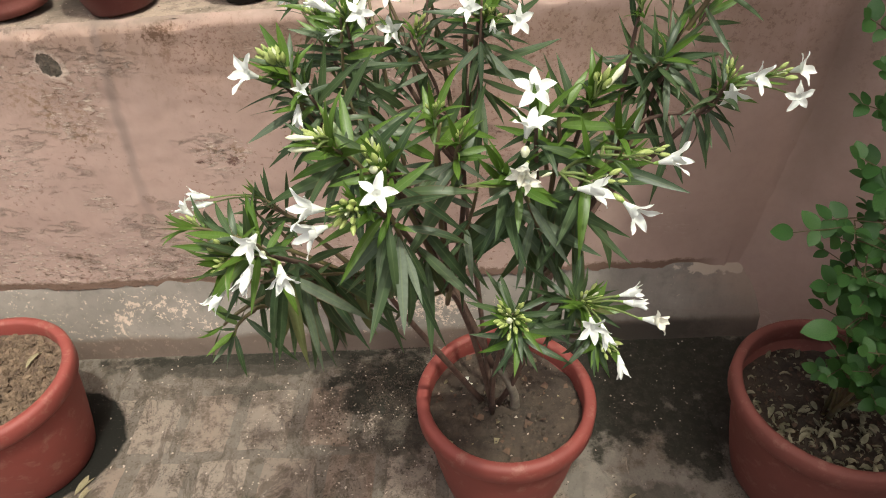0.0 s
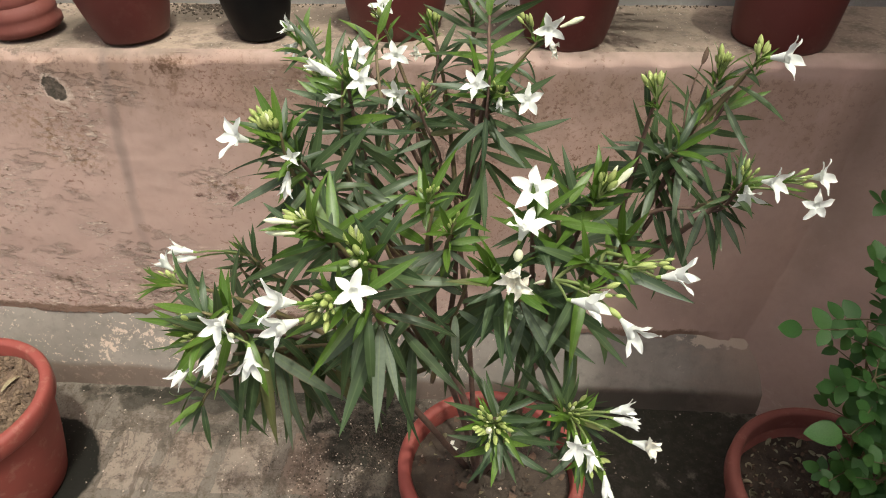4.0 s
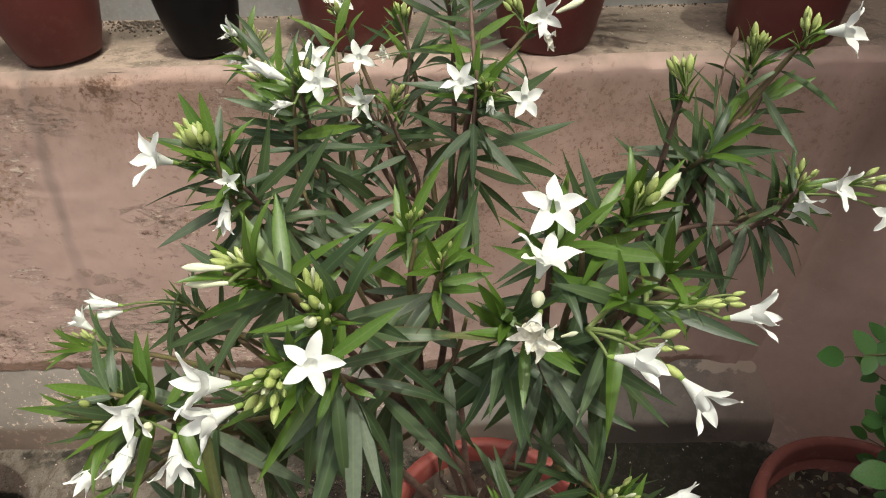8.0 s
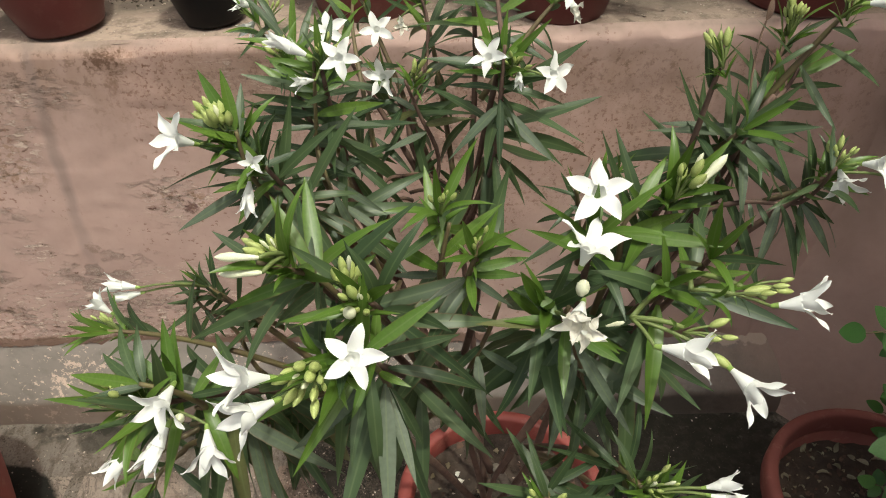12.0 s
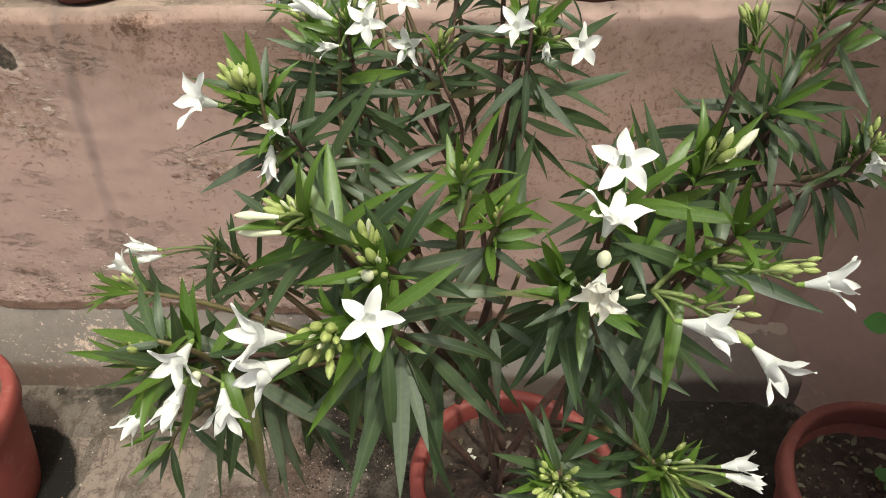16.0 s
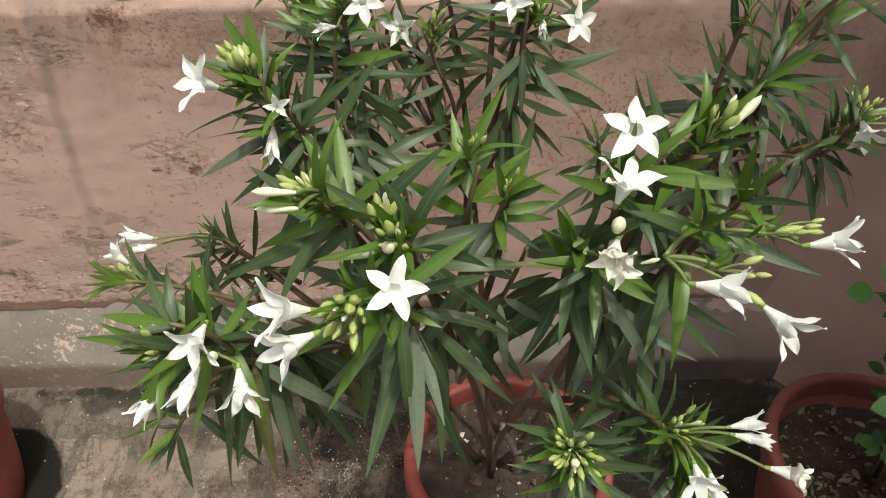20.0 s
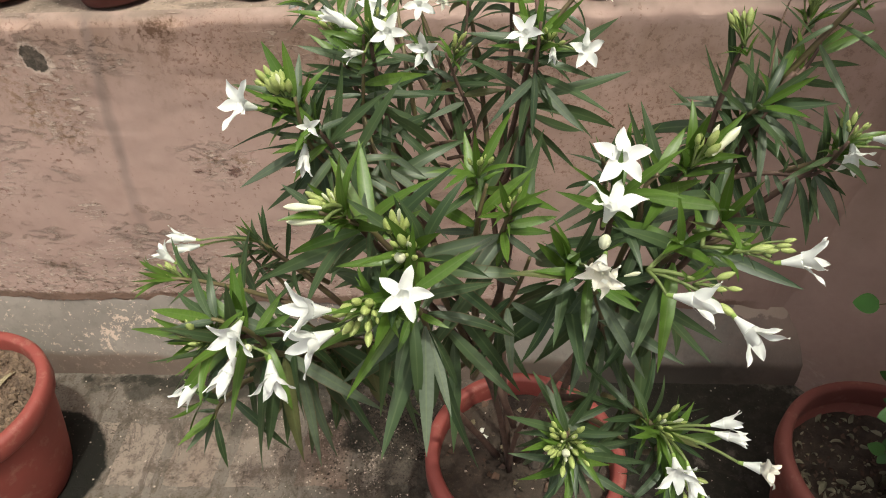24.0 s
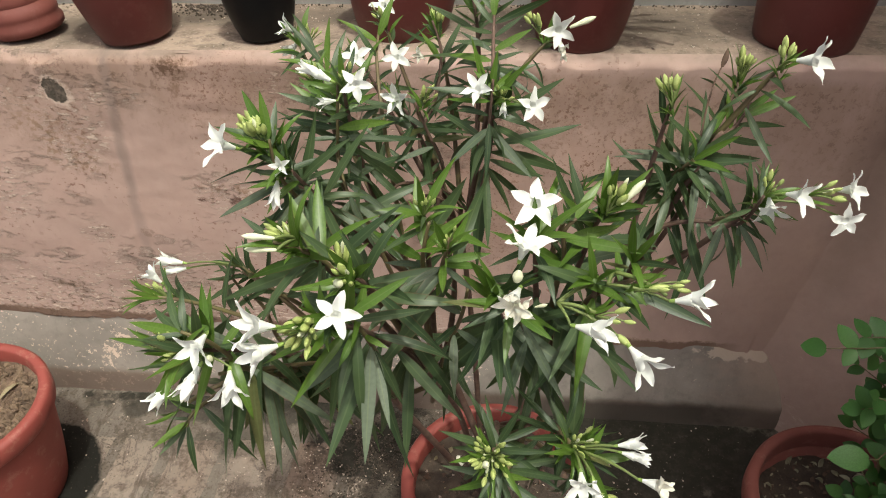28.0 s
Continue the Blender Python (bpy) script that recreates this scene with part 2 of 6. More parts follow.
def cement(name, a, b, dark, rough=0.92):
    n = Nodes(name, rough)
    c = n.mix(n.ramp(n.noise(4, 6, 0.65), 0.35, 0.65), a, b)
    c = n.mix(n.ramp(n.noise(22, 6, 0.7), 0.5, 0.68, 0, 0.8), c, dark)
    c = n.mix(n.ramp(n.noise(120, 3, 0.6), 0.55, 0.8, 0, 0.5), c, tuple(min(1, 1.5 * v) for v in a))
    n.colour(c)
    n.bump(n.noise(90, 6, 0.65), 0.4, 0.002)
    n.bump(n.noise(12, 4, 0.55), 0.3, 0.006)
    return n.m


def ledge_plaster():
    """Limewash on the ledge, worn and stained by soil, with dark patches round the pots."""
    n = Nodes("lime_washed_ledge", 0.92)
    c = n.mix(n.ramp(n.noise(4, 6, 0.65), 0.35, 0.65), (0.36, 0.272, 0.215), (0.235, 0.177, 0.14))
    c = n.mix(n.ramp(n.noise(26, 6, 0.75), 0.48, 0.62, 0, 0.8), c, (0.13, 0.098, 0.076))
    c = n.mix(n.ramp(n.noise(120, 3, 0.6), 0.55, 0.8, 0, 0.5), c, (0.50, 0.40, 0.33))
    # large dark patches behind and between the pots
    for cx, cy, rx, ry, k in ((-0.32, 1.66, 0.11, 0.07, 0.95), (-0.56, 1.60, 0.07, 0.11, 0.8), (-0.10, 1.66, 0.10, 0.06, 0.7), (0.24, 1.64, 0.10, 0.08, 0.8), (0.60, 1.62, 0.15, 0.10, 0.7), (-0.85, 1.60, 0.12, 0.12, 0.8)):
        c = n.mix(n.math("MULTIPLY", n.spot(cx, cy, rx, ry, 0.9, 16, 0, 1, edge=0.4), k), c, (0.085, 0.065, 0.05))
    n.colour(c)
    n.bump(n.noise(90, 6, 0.65), 0.5, 0.002)
    n.bump(n.noise(12, 4, 0.55), 0.4, 0.006)
    return n.m


def floor_cement(name, tones, vary=False):
    """Trodden cement or brick with soil, damp black patches and pale specks, which run on from one piece to the next."""
    n = Nodes(name, 0.9)
    c = n.mix(n.ramp(n.noise(5, 6, 0.65, where="World"), 0.35, 0.65), tones[0], tones[1])
    if vary:
        c = n.mix(n.ramp(n.random(), 0.35, 0.8, 0.0, 0.85), c, tones[2])
    c = n.mix(n.ramp(n.noise(6, 7, 0.7, (2.2, 0.7, 1), 0.5, "World"), 0.40, 0.64, 0.05, 0.7), c, (0.175, 0.15, 0.13))
    c = n.mix(n.ramp(n.noise(20, 8, 0.78, where="World"), 0.49, 0.60, 0, 0.75), c, (0.068, 0.052, 0.04))
    c = n.mix(n.ramp(n.noise(8, 10, 0.8, (1.6, 0.8, 1), 0.8, "World"), 0.525, 0.565, 0, 0.6), c, (0.060, 0.047, 0.037))
    grit = n.math("MULTIPLY", n.ramp(n.noise(190, 4, 0.7, where="World"), 0.56, 0.60), n.ramp(n.noise(7, 5, 0.65, where="World"), 0.44, 0.60))
    c = n.mix(n.math("MULTIPLY", grit, 0.75), c, (0.035, 0.027, 0.021))
    c = n.mix(n.ramp(n.noise(14, 9, 0.8, (0.7, 1.5, 1), 0.4, "World"), 0.60, 0.635, 0, 0.45), c, (0.30, 0.245, 0.21))
    c = n.mix(n.ramp(n.noise(110, 4, 0.7, where="World"), 0.62, 0.72, 0, 0.6), c, (0.33, 0.25, 0.21))
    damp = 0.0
    # damp black floor at right; also dark strips at the wall foot and by the plant
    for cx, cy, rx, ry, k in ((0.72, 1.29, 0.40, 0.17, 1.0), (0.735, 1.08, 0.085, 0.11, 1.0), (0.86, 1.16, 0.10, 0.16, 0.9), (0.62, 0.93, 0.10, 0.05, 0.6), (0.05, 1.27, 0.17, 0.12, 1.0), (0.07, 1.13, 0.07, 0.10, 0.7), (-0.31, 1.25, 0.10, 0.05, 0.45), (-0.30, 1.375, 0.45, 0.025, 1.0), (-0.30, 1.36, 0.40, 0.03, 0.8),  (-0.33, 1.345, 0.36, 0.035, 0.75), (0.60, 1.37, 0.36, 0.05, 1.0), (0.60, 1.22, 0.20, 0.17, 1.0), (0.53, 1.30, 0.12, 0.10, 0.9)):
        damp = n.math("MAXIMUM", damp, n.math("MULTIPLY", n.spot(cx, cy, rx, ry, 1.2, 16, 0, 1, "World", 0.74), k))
    for cx, cy, rx, ry, k in ((0.52, 1.07, 0.09, 0.07, 0.6), (0.58, 1.14, 0.05, 0.05, 0.5), (0.66, 0.97, 0.14, 0.05, 0.5), (0.48, 0.97, 0.06, 0.05, 0.7)):
        c = n.mix(n.math("MULTIPLY", n.spot(cx, cy, rx, ry, 0.6, 16, 0, 1, "World", 0.75), k), c, (0.17, 0.15, 0.132))
    # a near-black round patch on the floor about the left pot
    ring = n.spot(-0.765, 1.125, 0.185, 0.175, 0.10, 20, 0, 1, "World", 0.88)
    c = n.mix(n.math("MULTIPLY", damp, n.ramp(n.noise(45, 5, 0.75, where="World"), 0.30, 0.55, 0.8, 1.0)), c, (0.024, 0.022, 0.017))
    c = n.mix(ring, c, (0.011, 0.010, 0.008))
    n.colour(c)
    n.set("Specular IOR Level", 0.2)
    n.bump(n.noise(90, 6, 0.65, where="World"), 0.6, 0.003)
    n.bump(n.noise(12, 4, 0.55, where="World"), 0.3, 0.006)
    return n.m


def flaked_cement():
    n = Nodes("grey_render_with_pink_flakes", 0.92)
    c = n.mix(n.ramp(n.noise(5, 5, 0.6), 0.35, 0.65), (0.20, 0.175, 0.155), (0.27, 0.235, 0.21))
    c = n.mix(n.ramp(n.noise(30, 5, 0.7), 0.5, 0.7, 0, 0.5), c, (0.14, 0.12, 0.105))
    heap = n.spot(-0.545, 0.150, 0.075, 0.03, 0.8, 14, edge=0.2)
    for cx, cz, rx, rz in ((-0.66, 0.12, 0.03, 0.03), (-0.44, 0.105, 0.035, 0.02), (0.12, 0.13, 0.12, 0.04)):
        heap = n.math("MAXIMUM", heap, n.math("MULTIPLY", n.spot(cx, cz, rx, rz, 0.8, 14, edge=0.2), 0.8))
    f = n.math("ADD", n.noise(75, 4, 0.75), n.math("MULTIPLY", n.math("SUBTRACT", n.noise(6, 2), 0.5), 0.25))
    f = n.math("ADD", f, n.math("MULTIPLY", heap, 0.12))
    f = n.math("SUBTRACT", f, n.ramp(n.axis(0), 0.2, 0.4, 0.0, 0.07))
    c = n.mix(n.math("MULTIPLY", n.ramp(f, 0.61, 0.64), 0.85), c, (0.58, 0.44, 0.36))
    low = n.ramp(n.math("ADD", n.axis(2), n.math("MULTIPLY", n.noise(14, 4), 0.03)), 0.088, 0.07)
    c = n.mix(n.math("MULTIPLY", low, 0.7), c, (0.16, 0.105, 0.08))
    # near-black towards the foot, coming in towards the right
    low_right = n.math("MULTIPLY", n.ramp(n.math("ADD", n.axis(2), n.math("MULTIPLY", n.noise(10, 4), 0.05)), 0.10, 0.075), n.ramp(n.axis(0), 0.25, 0.5))
    c = n.mix(n.math("MULTIPLY", low_right, 0.75), c, (0.045, 0.041, 0.034))
    end = n.ramp(n.math("ADD", n.axis(0), n.math("MULTIPLY", n.math("SUBTRACT", n.noise(14, 6, 0.7), 0.5), 0.35)), 0.80, 0.95)
    c = n.mix(n.math("MULTIPLY", end, n.ramp(n.axis(2), 0.06, 0.15, 0.3, 0.8)), c, (0.36, 0.265, 0.222))
    c = n.mix(n.math("MULTIPLY", n.spot(0.88, 0.205, 0.10, 0.022, 1.3, 30), 0.85), c, (0.50, 0.40, 0.33))
    n.colour(c)
    n.bump(f, 0.4, 0.002)
    n.bump(n.noise(130, 4), 0.25, 0.0015)
    return n.m


def fired_clay(name, col, chalk=0.25, rough=0.6):
    n = Nodes(name, rough)
    c = n.mix(n.ramp(n.noise(7, 5, 0.6), 0.3, 0.7), col, tuple(v * 0.75 for v in col))
    c = n.mix(n.ramp(n.noise(30, 6, 0.7), 0.55, 0.75, 0, chalk), c, (0.42, 0.25, 0.19))
    c = n.mix(n.ramp(n.noise(60, 4, 0.7), 0.68, 0.75, 0, 0.5), c, (0.10, 0.04, 0.03))
    n.colour(c)
    n.bump(n.noise(140, 4), 0.15, 0.001)
    n.bump(n.noise(18, 3), 0.2, 0.003)
    return n.m


def earth(name, a, b):
    n = Nodes(name, 0.97)
    c = n.mix(n.ramp(n.noise(18, 6, 0.7), 0.35, 0.65), a, b)
    c = n.mix(n.ramp(n.noise(90, 5, 0.7), 0.58, 0.72, 0, 0.6), c, tuple(min(1, 2.0 * v) for v in b))
    n.colour(c)
    n.bump(n.noise(60, 8, 0.75), 0.8, 0.006)
    return n.m


def leaf_green(name, a, b, rough=0.4, vein=True, pieces=False):
    n = Nodes(name, rough)
    c = n.mix(n.island() if pieces else n.random(), a, b)
    c = n.mix(n.ramp(n.noise(25, 3), 0.35, 0.7, 0, 0.4), c, tuple(v * 0.6 for v in a))
    # dust and lime spray that has dried on the blade
    c = n.mix(n.ramp(n.noise(38, 5, 0.7, where="World"), 0.52, 0.72, 0, 0.35), c, tuple(0.5 * v + k for v, k in zip(b, (0.05, 0.055, 0.03))))
    if vein:
        at = n.t.nodes.new("ShaderNodeAttribute")
        at.attribute_name = "across"
        far = at.outputs["Fac"]
        c = n.mix(n.ramp(far, 0.16, 0.06, 0, 0.32), c, (0.17, 0.22, 0.09))
        c = n.mix(n.math("MULTIPLY", n.ramp(far, 0.80, 0.95), n.ramp(n.noise(9, 3, where="World"), 0.5, 0.62, 0, 0.7)), c, (0.13, 0.075, 0.04))
    n.colour(c)
    n.set("Transmission Weight", 0.0)
    n.set("Subsurface Weight", 0.0)
    n.set("Specular IOR Level", 0.36)
    # light coming through the blade
    tr = n.t.nodes.new("ShaderNodeBsdfTranslucent")
    n.put(tr.inputs[0], n.mix(0.5, c, (0.16, 0.30, 0.04)))
    ms = n.t.nodes.new("ShaderNodeMixShader")
    ms.inputs[0].default_value = 0.22
    out = n.t.nodes["Material Output"]
    n.t.links.new(n.b.outputs[0], ms.inputs[1])
    n.t.links.new(tr.outputs[0], ms.inputs[2])
    n.t.links.new(ms.outputs[0], out.inputs[0])
    n.bump(n.noise(220, 3, where="Object", stretch=(0.2, 1, 1)), 0.12, 0.0006)
    return n.m


def petal_white(name, a, b):
    n = Nodes(name, 0.55)
    n.colour(n.mix(n.ramp(n.noise(120, 3), 0.4, 0.7), a, b))
    tr = n.t.nodes.new("ShaderNodeBsdfTranslucent")
    tr.inputs[0].default_value = (0.94, 0.95, 0.90, 1)
    ms = n.t.nodes.new("ShaderNodeMixShader")
    ms.inputs[0].default_value = 0.3
    n.t.links.new(n.b.outputs[0], ms.inputs[1])
    n.t.links.new(tr.outputs[0], ms.inputs[2])
    n.t.links.new(ms.outputs[0], n.t.nodes["Material Output"].inputs[0])
    return n.m


def plain(name, a, b, rough=0.6, scale=20, bump=0.15):
    n = Nodes(name, rough)
    n.colour(n.mix(n.ramp(n.noise(scale, 5, 0.6), 0.35, 0.65), a, b))
    n.bump(n.noise(scale * 6, 4), bump, 0.001)
    return n.m


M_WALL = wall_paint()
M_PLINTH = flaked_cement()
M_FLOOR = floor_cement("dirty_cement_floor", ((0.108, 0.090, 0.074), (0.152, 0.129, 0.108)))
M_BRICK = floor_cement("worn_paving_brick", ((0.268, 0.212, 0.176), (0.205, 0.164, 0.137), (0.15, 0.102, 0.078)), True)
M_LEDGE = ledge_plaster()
M_BACK = cement("grey_painted_plaster", (0.33, 0.32, 0.315), (0.29, 0.28, 0.275), (0.24, 0.23, 0.22))
M_POT = fired_clay("red_painted_clay", (0.270, 0.059, 0.048), 0.45)
M_POT_DARK = fired_clay("dull_red_plastic", (0.135, 0.030, 0.026), 0.1, 0.5)
M_TERRA = fired_clay("salmon_terracotta", (0.20, 0.056, 0.044), 0.15, 0.7)
M_POT_DULL = fired_clay("dusty_red_clay", (0.225, 0.068, 0.054), 0.35, 0.75)
M_SOIL_BLACK = earth("black_potting_mix", (0.007, 0.0055, 0.0045), (0.020, 0.015, 0.012))
M_SOIL = earth("dry_potting_soil", (0.07, 0.047, 0.033), (0.15, 0.10, 0.07))
M_SOIL_DARK = earth("dark_potting_soil", (0.038, 0.028, 0.021), (0.085, 0.061, 0.045))
M_BLACK = plain("black_plastic", (0.004, 0.004, 0.005), (0.007, 0.007, 0.007), 0.5)
M_BLACK.node_tree.nodes["Principled BSDF"].inputs["Specular IOR Level"].default_value = 0.2
M_LEAF = leaf_green("oleander_leaf_dark", (0.034, 0.061, 0.027), (0.080, 0.121, 0.052), 0.40)
M_LEAF_YOUNG = leaf_green("oleander_leaf_fresh", (0.075, 0.150, 0.020), (0.130, 0.215, 0.032), 0.36)
M_LEAF_OLD = leaf_green("oleander_leaf_yellowing", (0.13, 0.14, 0.05), (0.17, 0.16, 0.07))
# greyer leaves: the sky's sheen on shaded blades is put into this colour
M_LEAF_PALE = leaf_green("oleander_leaf_sheen", (0.085, 0.115, 0.075), (0.130, 0.160, 0.105), 0.5)
M_ROUND = leaf_green("shrub_leaf", (0.032, 0.102, 0.022), (0.085, 0.200, 0.052), 0.45, False)
M_STEM = plain("oleander_bark", (0.155, 0.095, 0.070), (0.095, 0.055, 0.042), 0.8, 60)
M_TWIG = plain("green_brown_twig", (0.15, 0.13, 0.05), (0.12, 0.08, 0.05), 0.6, 60)
M_PETAL = petal_white("white_petal", (0.93, 0.93, 0.90), (0.88, 0.89, 0.85))
M_FADED = petal_white("faded_petal", (0.90, 0.88, 0.80), (0.76, 0.69, 0.55))
M_BUD = plain("pale_green_bud", (0.46, 0.50, 0.19), (0.27, 0.34, 0.085), 0.5, 60)
M_BUD_W = plain("cream_bud", (0.74, 0.74, 0.56), (0.66, 0.68, 0.44), 0.5, 40)
M_CALYX = plain("green_calyx", (0.22, 0.34, 0.07), (0.28, 0.38, 0.10), 0.5, 40)


# ---- building helpers ----
def mesh_of(name, bm, material=None, smooth=True):
    me = bpy.data.meshes.new(name)
    bm.to_mesh(me)
    bm.free()
    if material:
        me.materials.append(material)
    if smooth:
        me.polygons.foreach_set("use_smooth", [True] * len(me.polygons))
    return me


def part(name, bm, material, parent=None, label="", smooth=True):
    ob = new(name, mesh_of(name, bm, material, smooth))
    if parent:
        ob.parent = parent
    return tagged(ob, label)


def place(name, me, m, parent):
    """A piece on a mesh that it shares; m is its pose in the world of a parent that stands at the origin."""
    ob = new(name, me)
    ob.parent = parent
    ob.matrix_basis = m
    return ob


def lathe(profile, around=48, wobble=0.0, seed=0):
    """A turned shape from rows of (radius, height)."""
    bm = bmesh.new()
    rings = []
    for r, z in profile:
        ring = []
        for k in range(around):
            a = 2 * math.pi * k / around
            d = 1 + wobble * noise.noise((math.cos(a) * 1.5 + seed, math.sin(a) * 1.5, z * 6))
            ring.append(bm.verts.new((r * d * math.cos(a), r * d * math.sin(a), z)))
        rings.append(ring)
    for low, high in zip(rings, rings[1:]):
        for k in range(around):
            bm.faces.new((low[k], low[(k + 1) % around], high[(k + 1) % around], high[k]))
    return bm


def tube(points, radii, around=8):
    bm = bmesh.new()
    rings = []
    for k, p in enumerate(points):
        a, b = points[max(k - 1, 0)], points[min(k + 1, len(points) - 1)]
        q = (Vector(b) - Vector(a)).to_track_quat("Z", "Y")
        rings.append([bm.verts.new(Vector(p) + q @ Vector((radii[k] * math.cos(6.2832 * j / around), radii[k] * math.sin(6.2832 * j / around), 0))) for j in range(around)])
    for low, high in zip(rings, rings[1:]):
        for j in range(around):
            bm.faces.new((low[j], low[(j + 1) % around], high[(j + 1) % around], high[j]))
    bm.faces.new(rings[0][::-1])
    bm.faces.new(rings[-1])
    return bm


def sheet(nx, ny, f):
    """A grid of quads; f(u, v) gives the place, with u and v from 0 to 1."""
    bm = bmesh.new()
    vs = [[bm.verts.new(f(i / nx, j / ny)) for i in range(nx + 1)] for j in range(ny + 1)]
    for j in range(ny):
        for i in range(nx):
            bm.faces.new((vs[j][i], vs[j][i + 1], vs[j + 1][i + 1], vs[j + 1][i]))
    return bm


def box(x0, x1, y0, y1, z0, z1, bevel=0.0):
    bm = bmesh.new()
    bmesh.ops.create_cube(bm, size=1, matrix=Matrix.Translation(((x0 + x1) / 2, (y0 + y1) / 2, (z0 + z1) / 2)) @ Matrix.Diagonal((x1 - x0, y1 - y0, z1 - z0, 1)))
    if bevel:
        bmesh.ops.bevel(bm, geom=bm.edges[:], offset=bevel, segments=2, affect="EDGES")
    return bm


def bez(a, b, c, d, n):
    return [((1 - s) ** 3) * a + 3 * s * (1 - s) ** 2 * b + 3 * s * s * (1 - s) * c + s ** 3 * d for s in (k / n for k in range(n + 1))]


def turn_to(direction, normal=(0, 0, 1)):
    """The turn that takes x to a direction, with z as near to a normal as it can be."""
    x = Vector(direction).normalized()
    y = Vector(normal).cross(x)
    if y.length < 1e-4:
        y = Vector((0, 1, 0)).cross(x)
    y.normalize()
    z = x.cross(y)
    return Matrix((x, y, z)).transposed().to_4x4()


# ---- the setting ----
WALL_Y, BACK_Y, SKIRT_TOP = 1.45, 1.725, 0.21
SIDE_X, SIDE_TOP = 1.18, 3.8


def ledge_z(x):
    return 0.902 + 0.032 * x


def wall_face(u, v):
    """The pink wall's face, its worn rounded lip and the top of the ledge, in one worn skin."""
    x = -2.2 + 3.33 * u
    top = ledge_z(x)
    if v < 0.7:
        z = SKIRT_TOP - 0.004 + (top - 0.022 - SKIRT_TOP) * v / 0.7
        y = WALL_Y
    else:
        s = (v - 0.7) / 0.3 * math.pi / 2
        r = 0.022
        z = top - r + r * math.sin(s)
        y = WALL_Y + r - r * math.cos(s)
    p = Vector((x, 0, z))
    y += 0.003 * noise.noise(p * 3)
    if v < 0.06:
        z += (0.010 * noise.noise(Vector((x * 9, 5, 0))) + 0.008 * noise.noise(Vector((x * 34, 5, 0))) + 0.005 * noise.noise(Vector((x * 90, 2, 0)))) * (1 - v / 0.06)
    y -= 0.007 * max(0.0, 1 - v / 0.10) * (0.6 + noise.noise(Vector((x * 7, z * 7, 1)))) * (1 if x < 0.9 else 0)
    y += 0.0016 * max(0.0, noise.noise(Vector((x * 16, 3, z * 34))) - 0.2) * (1 if x < 0.2 else 0.4) + 0.0012 * noise.noise(Vector((x * 24, 1, z * 24)))
    if v > 0.7:
        dent = (max(0, noise.noise(Vector((x * 11, 7, 0))) - 0.15) + 0.3 * max(0, noise.noise(Vector((x * 30, 9, 0))))) * math.sin((v - 0.7) / 0.3 * math.pi)
        z -= 0.012 * dent
        y += 0.014 * dent
    return Vector((x, y, z))


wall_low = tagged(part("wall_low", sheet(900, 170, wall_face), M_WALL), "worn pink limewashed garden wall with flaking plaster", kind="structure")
tagged(part("wall_core", box(-2.2, 1.12, WALL_Y + 0.022, BACK_Y, 0, 0.80), M_LEDGE, wall_low))


def ledge_face(u, v):
    x = -2.2 + 3.35 * u
    y = WALL_Y + 0.018 + (BACK_Y - WALL_Y - 0.018) * v
    p = Vector((x, y, 0))
    return Vector((x, y, ledge_z(x) - 0.004 * max(0, 1 - v * 16) + 0.0015 * noise.noise(p * 9) + 0.001 * noise.noise(p * 40)))


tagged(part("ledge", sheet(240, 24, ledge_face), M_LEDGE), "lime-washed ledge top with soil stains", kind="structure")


def corner(s):
    """The plan of the blunt corner, from the garden wall to the side wall."""
    a, c, d, e = Vector((0.915, 1.4515)), Vector((1.03, 1.446)), Vector((1.13, 1.25)), Vector((SIDE_X, 1.0))
    return a * (1 - s) ** 3 + c * 3 * s * (1 - s) ** 2 + d * 3 * s * s * (1 - s) + e * s ** 3


def skirt_face(u, v):
    foot, way, out = Vector((-2.2 + 3.25 * u, WALL_Y)), Vector((0, -1)), 1.0
    if v < 0.75:
        s = v / 0.75
        off, z = -0.006 + 0.059 * s, SKIRT_TOP + 0.02 - 0.165 * s
    else:
        s = (v - 0.75) / 0.25
        off, z = 0.053 + 0.006 * s, 0.065 - 0.075 * s
    if v == 0:
        off, z = -0.02, z + 0.004
    p = Vector((foot.x, foot.y, z))
    off = off * (out if off > 0 else 1) - 0.003 * noise.noise(p * 6) - 0.003 * noise.noise(p * 20)
    return Vector((foot.x + way.x * off, foot.y + way.y * off, z))


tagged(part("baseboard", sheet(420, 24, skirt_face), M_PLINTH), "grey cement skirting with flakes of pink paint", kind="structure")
tagged(part("wall_back", box(-2.2, SIDE_X + 0.25, BACK_Y, BACK_Y + 0.2, 0.0, 2.3), M_BACK, smooth=False), "smooth grey painted wall behind the ledge", kind="structure")


def side_face(u, v):
    """The side wall: it leaves the garden wall at a blunt, rounded corner and then runs straight past the pots."""
    z = 1.5 * v
    if u < 0.35:
        s = u / 0.35
        x, y = corner(s)
        x += 0.12 * (z - 0.2) * (1 - s) ** 1.5
    else:
        s = (u - 0.35) / 0.65
        x, y = SIDE_X, 1.0 - 1.45 * s
    p = Vector((x, y, z))
    return Vector((x + 0.004 * noise.noise(p * 4) + 0.002 * noise.noise(p * 15), y, z - 0.005))


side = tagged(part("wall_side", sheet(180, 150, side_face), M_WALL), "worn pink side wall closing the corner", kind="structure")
# tall slab, unseen above the side wall, added to shade the corner
part("wall_shade_body", box(SIDE_X + 0.01, SIDE_X + 0.25, -0.45, 1.70, -0.005, SIDE_TOP), M_WALL, side, smooth=False)

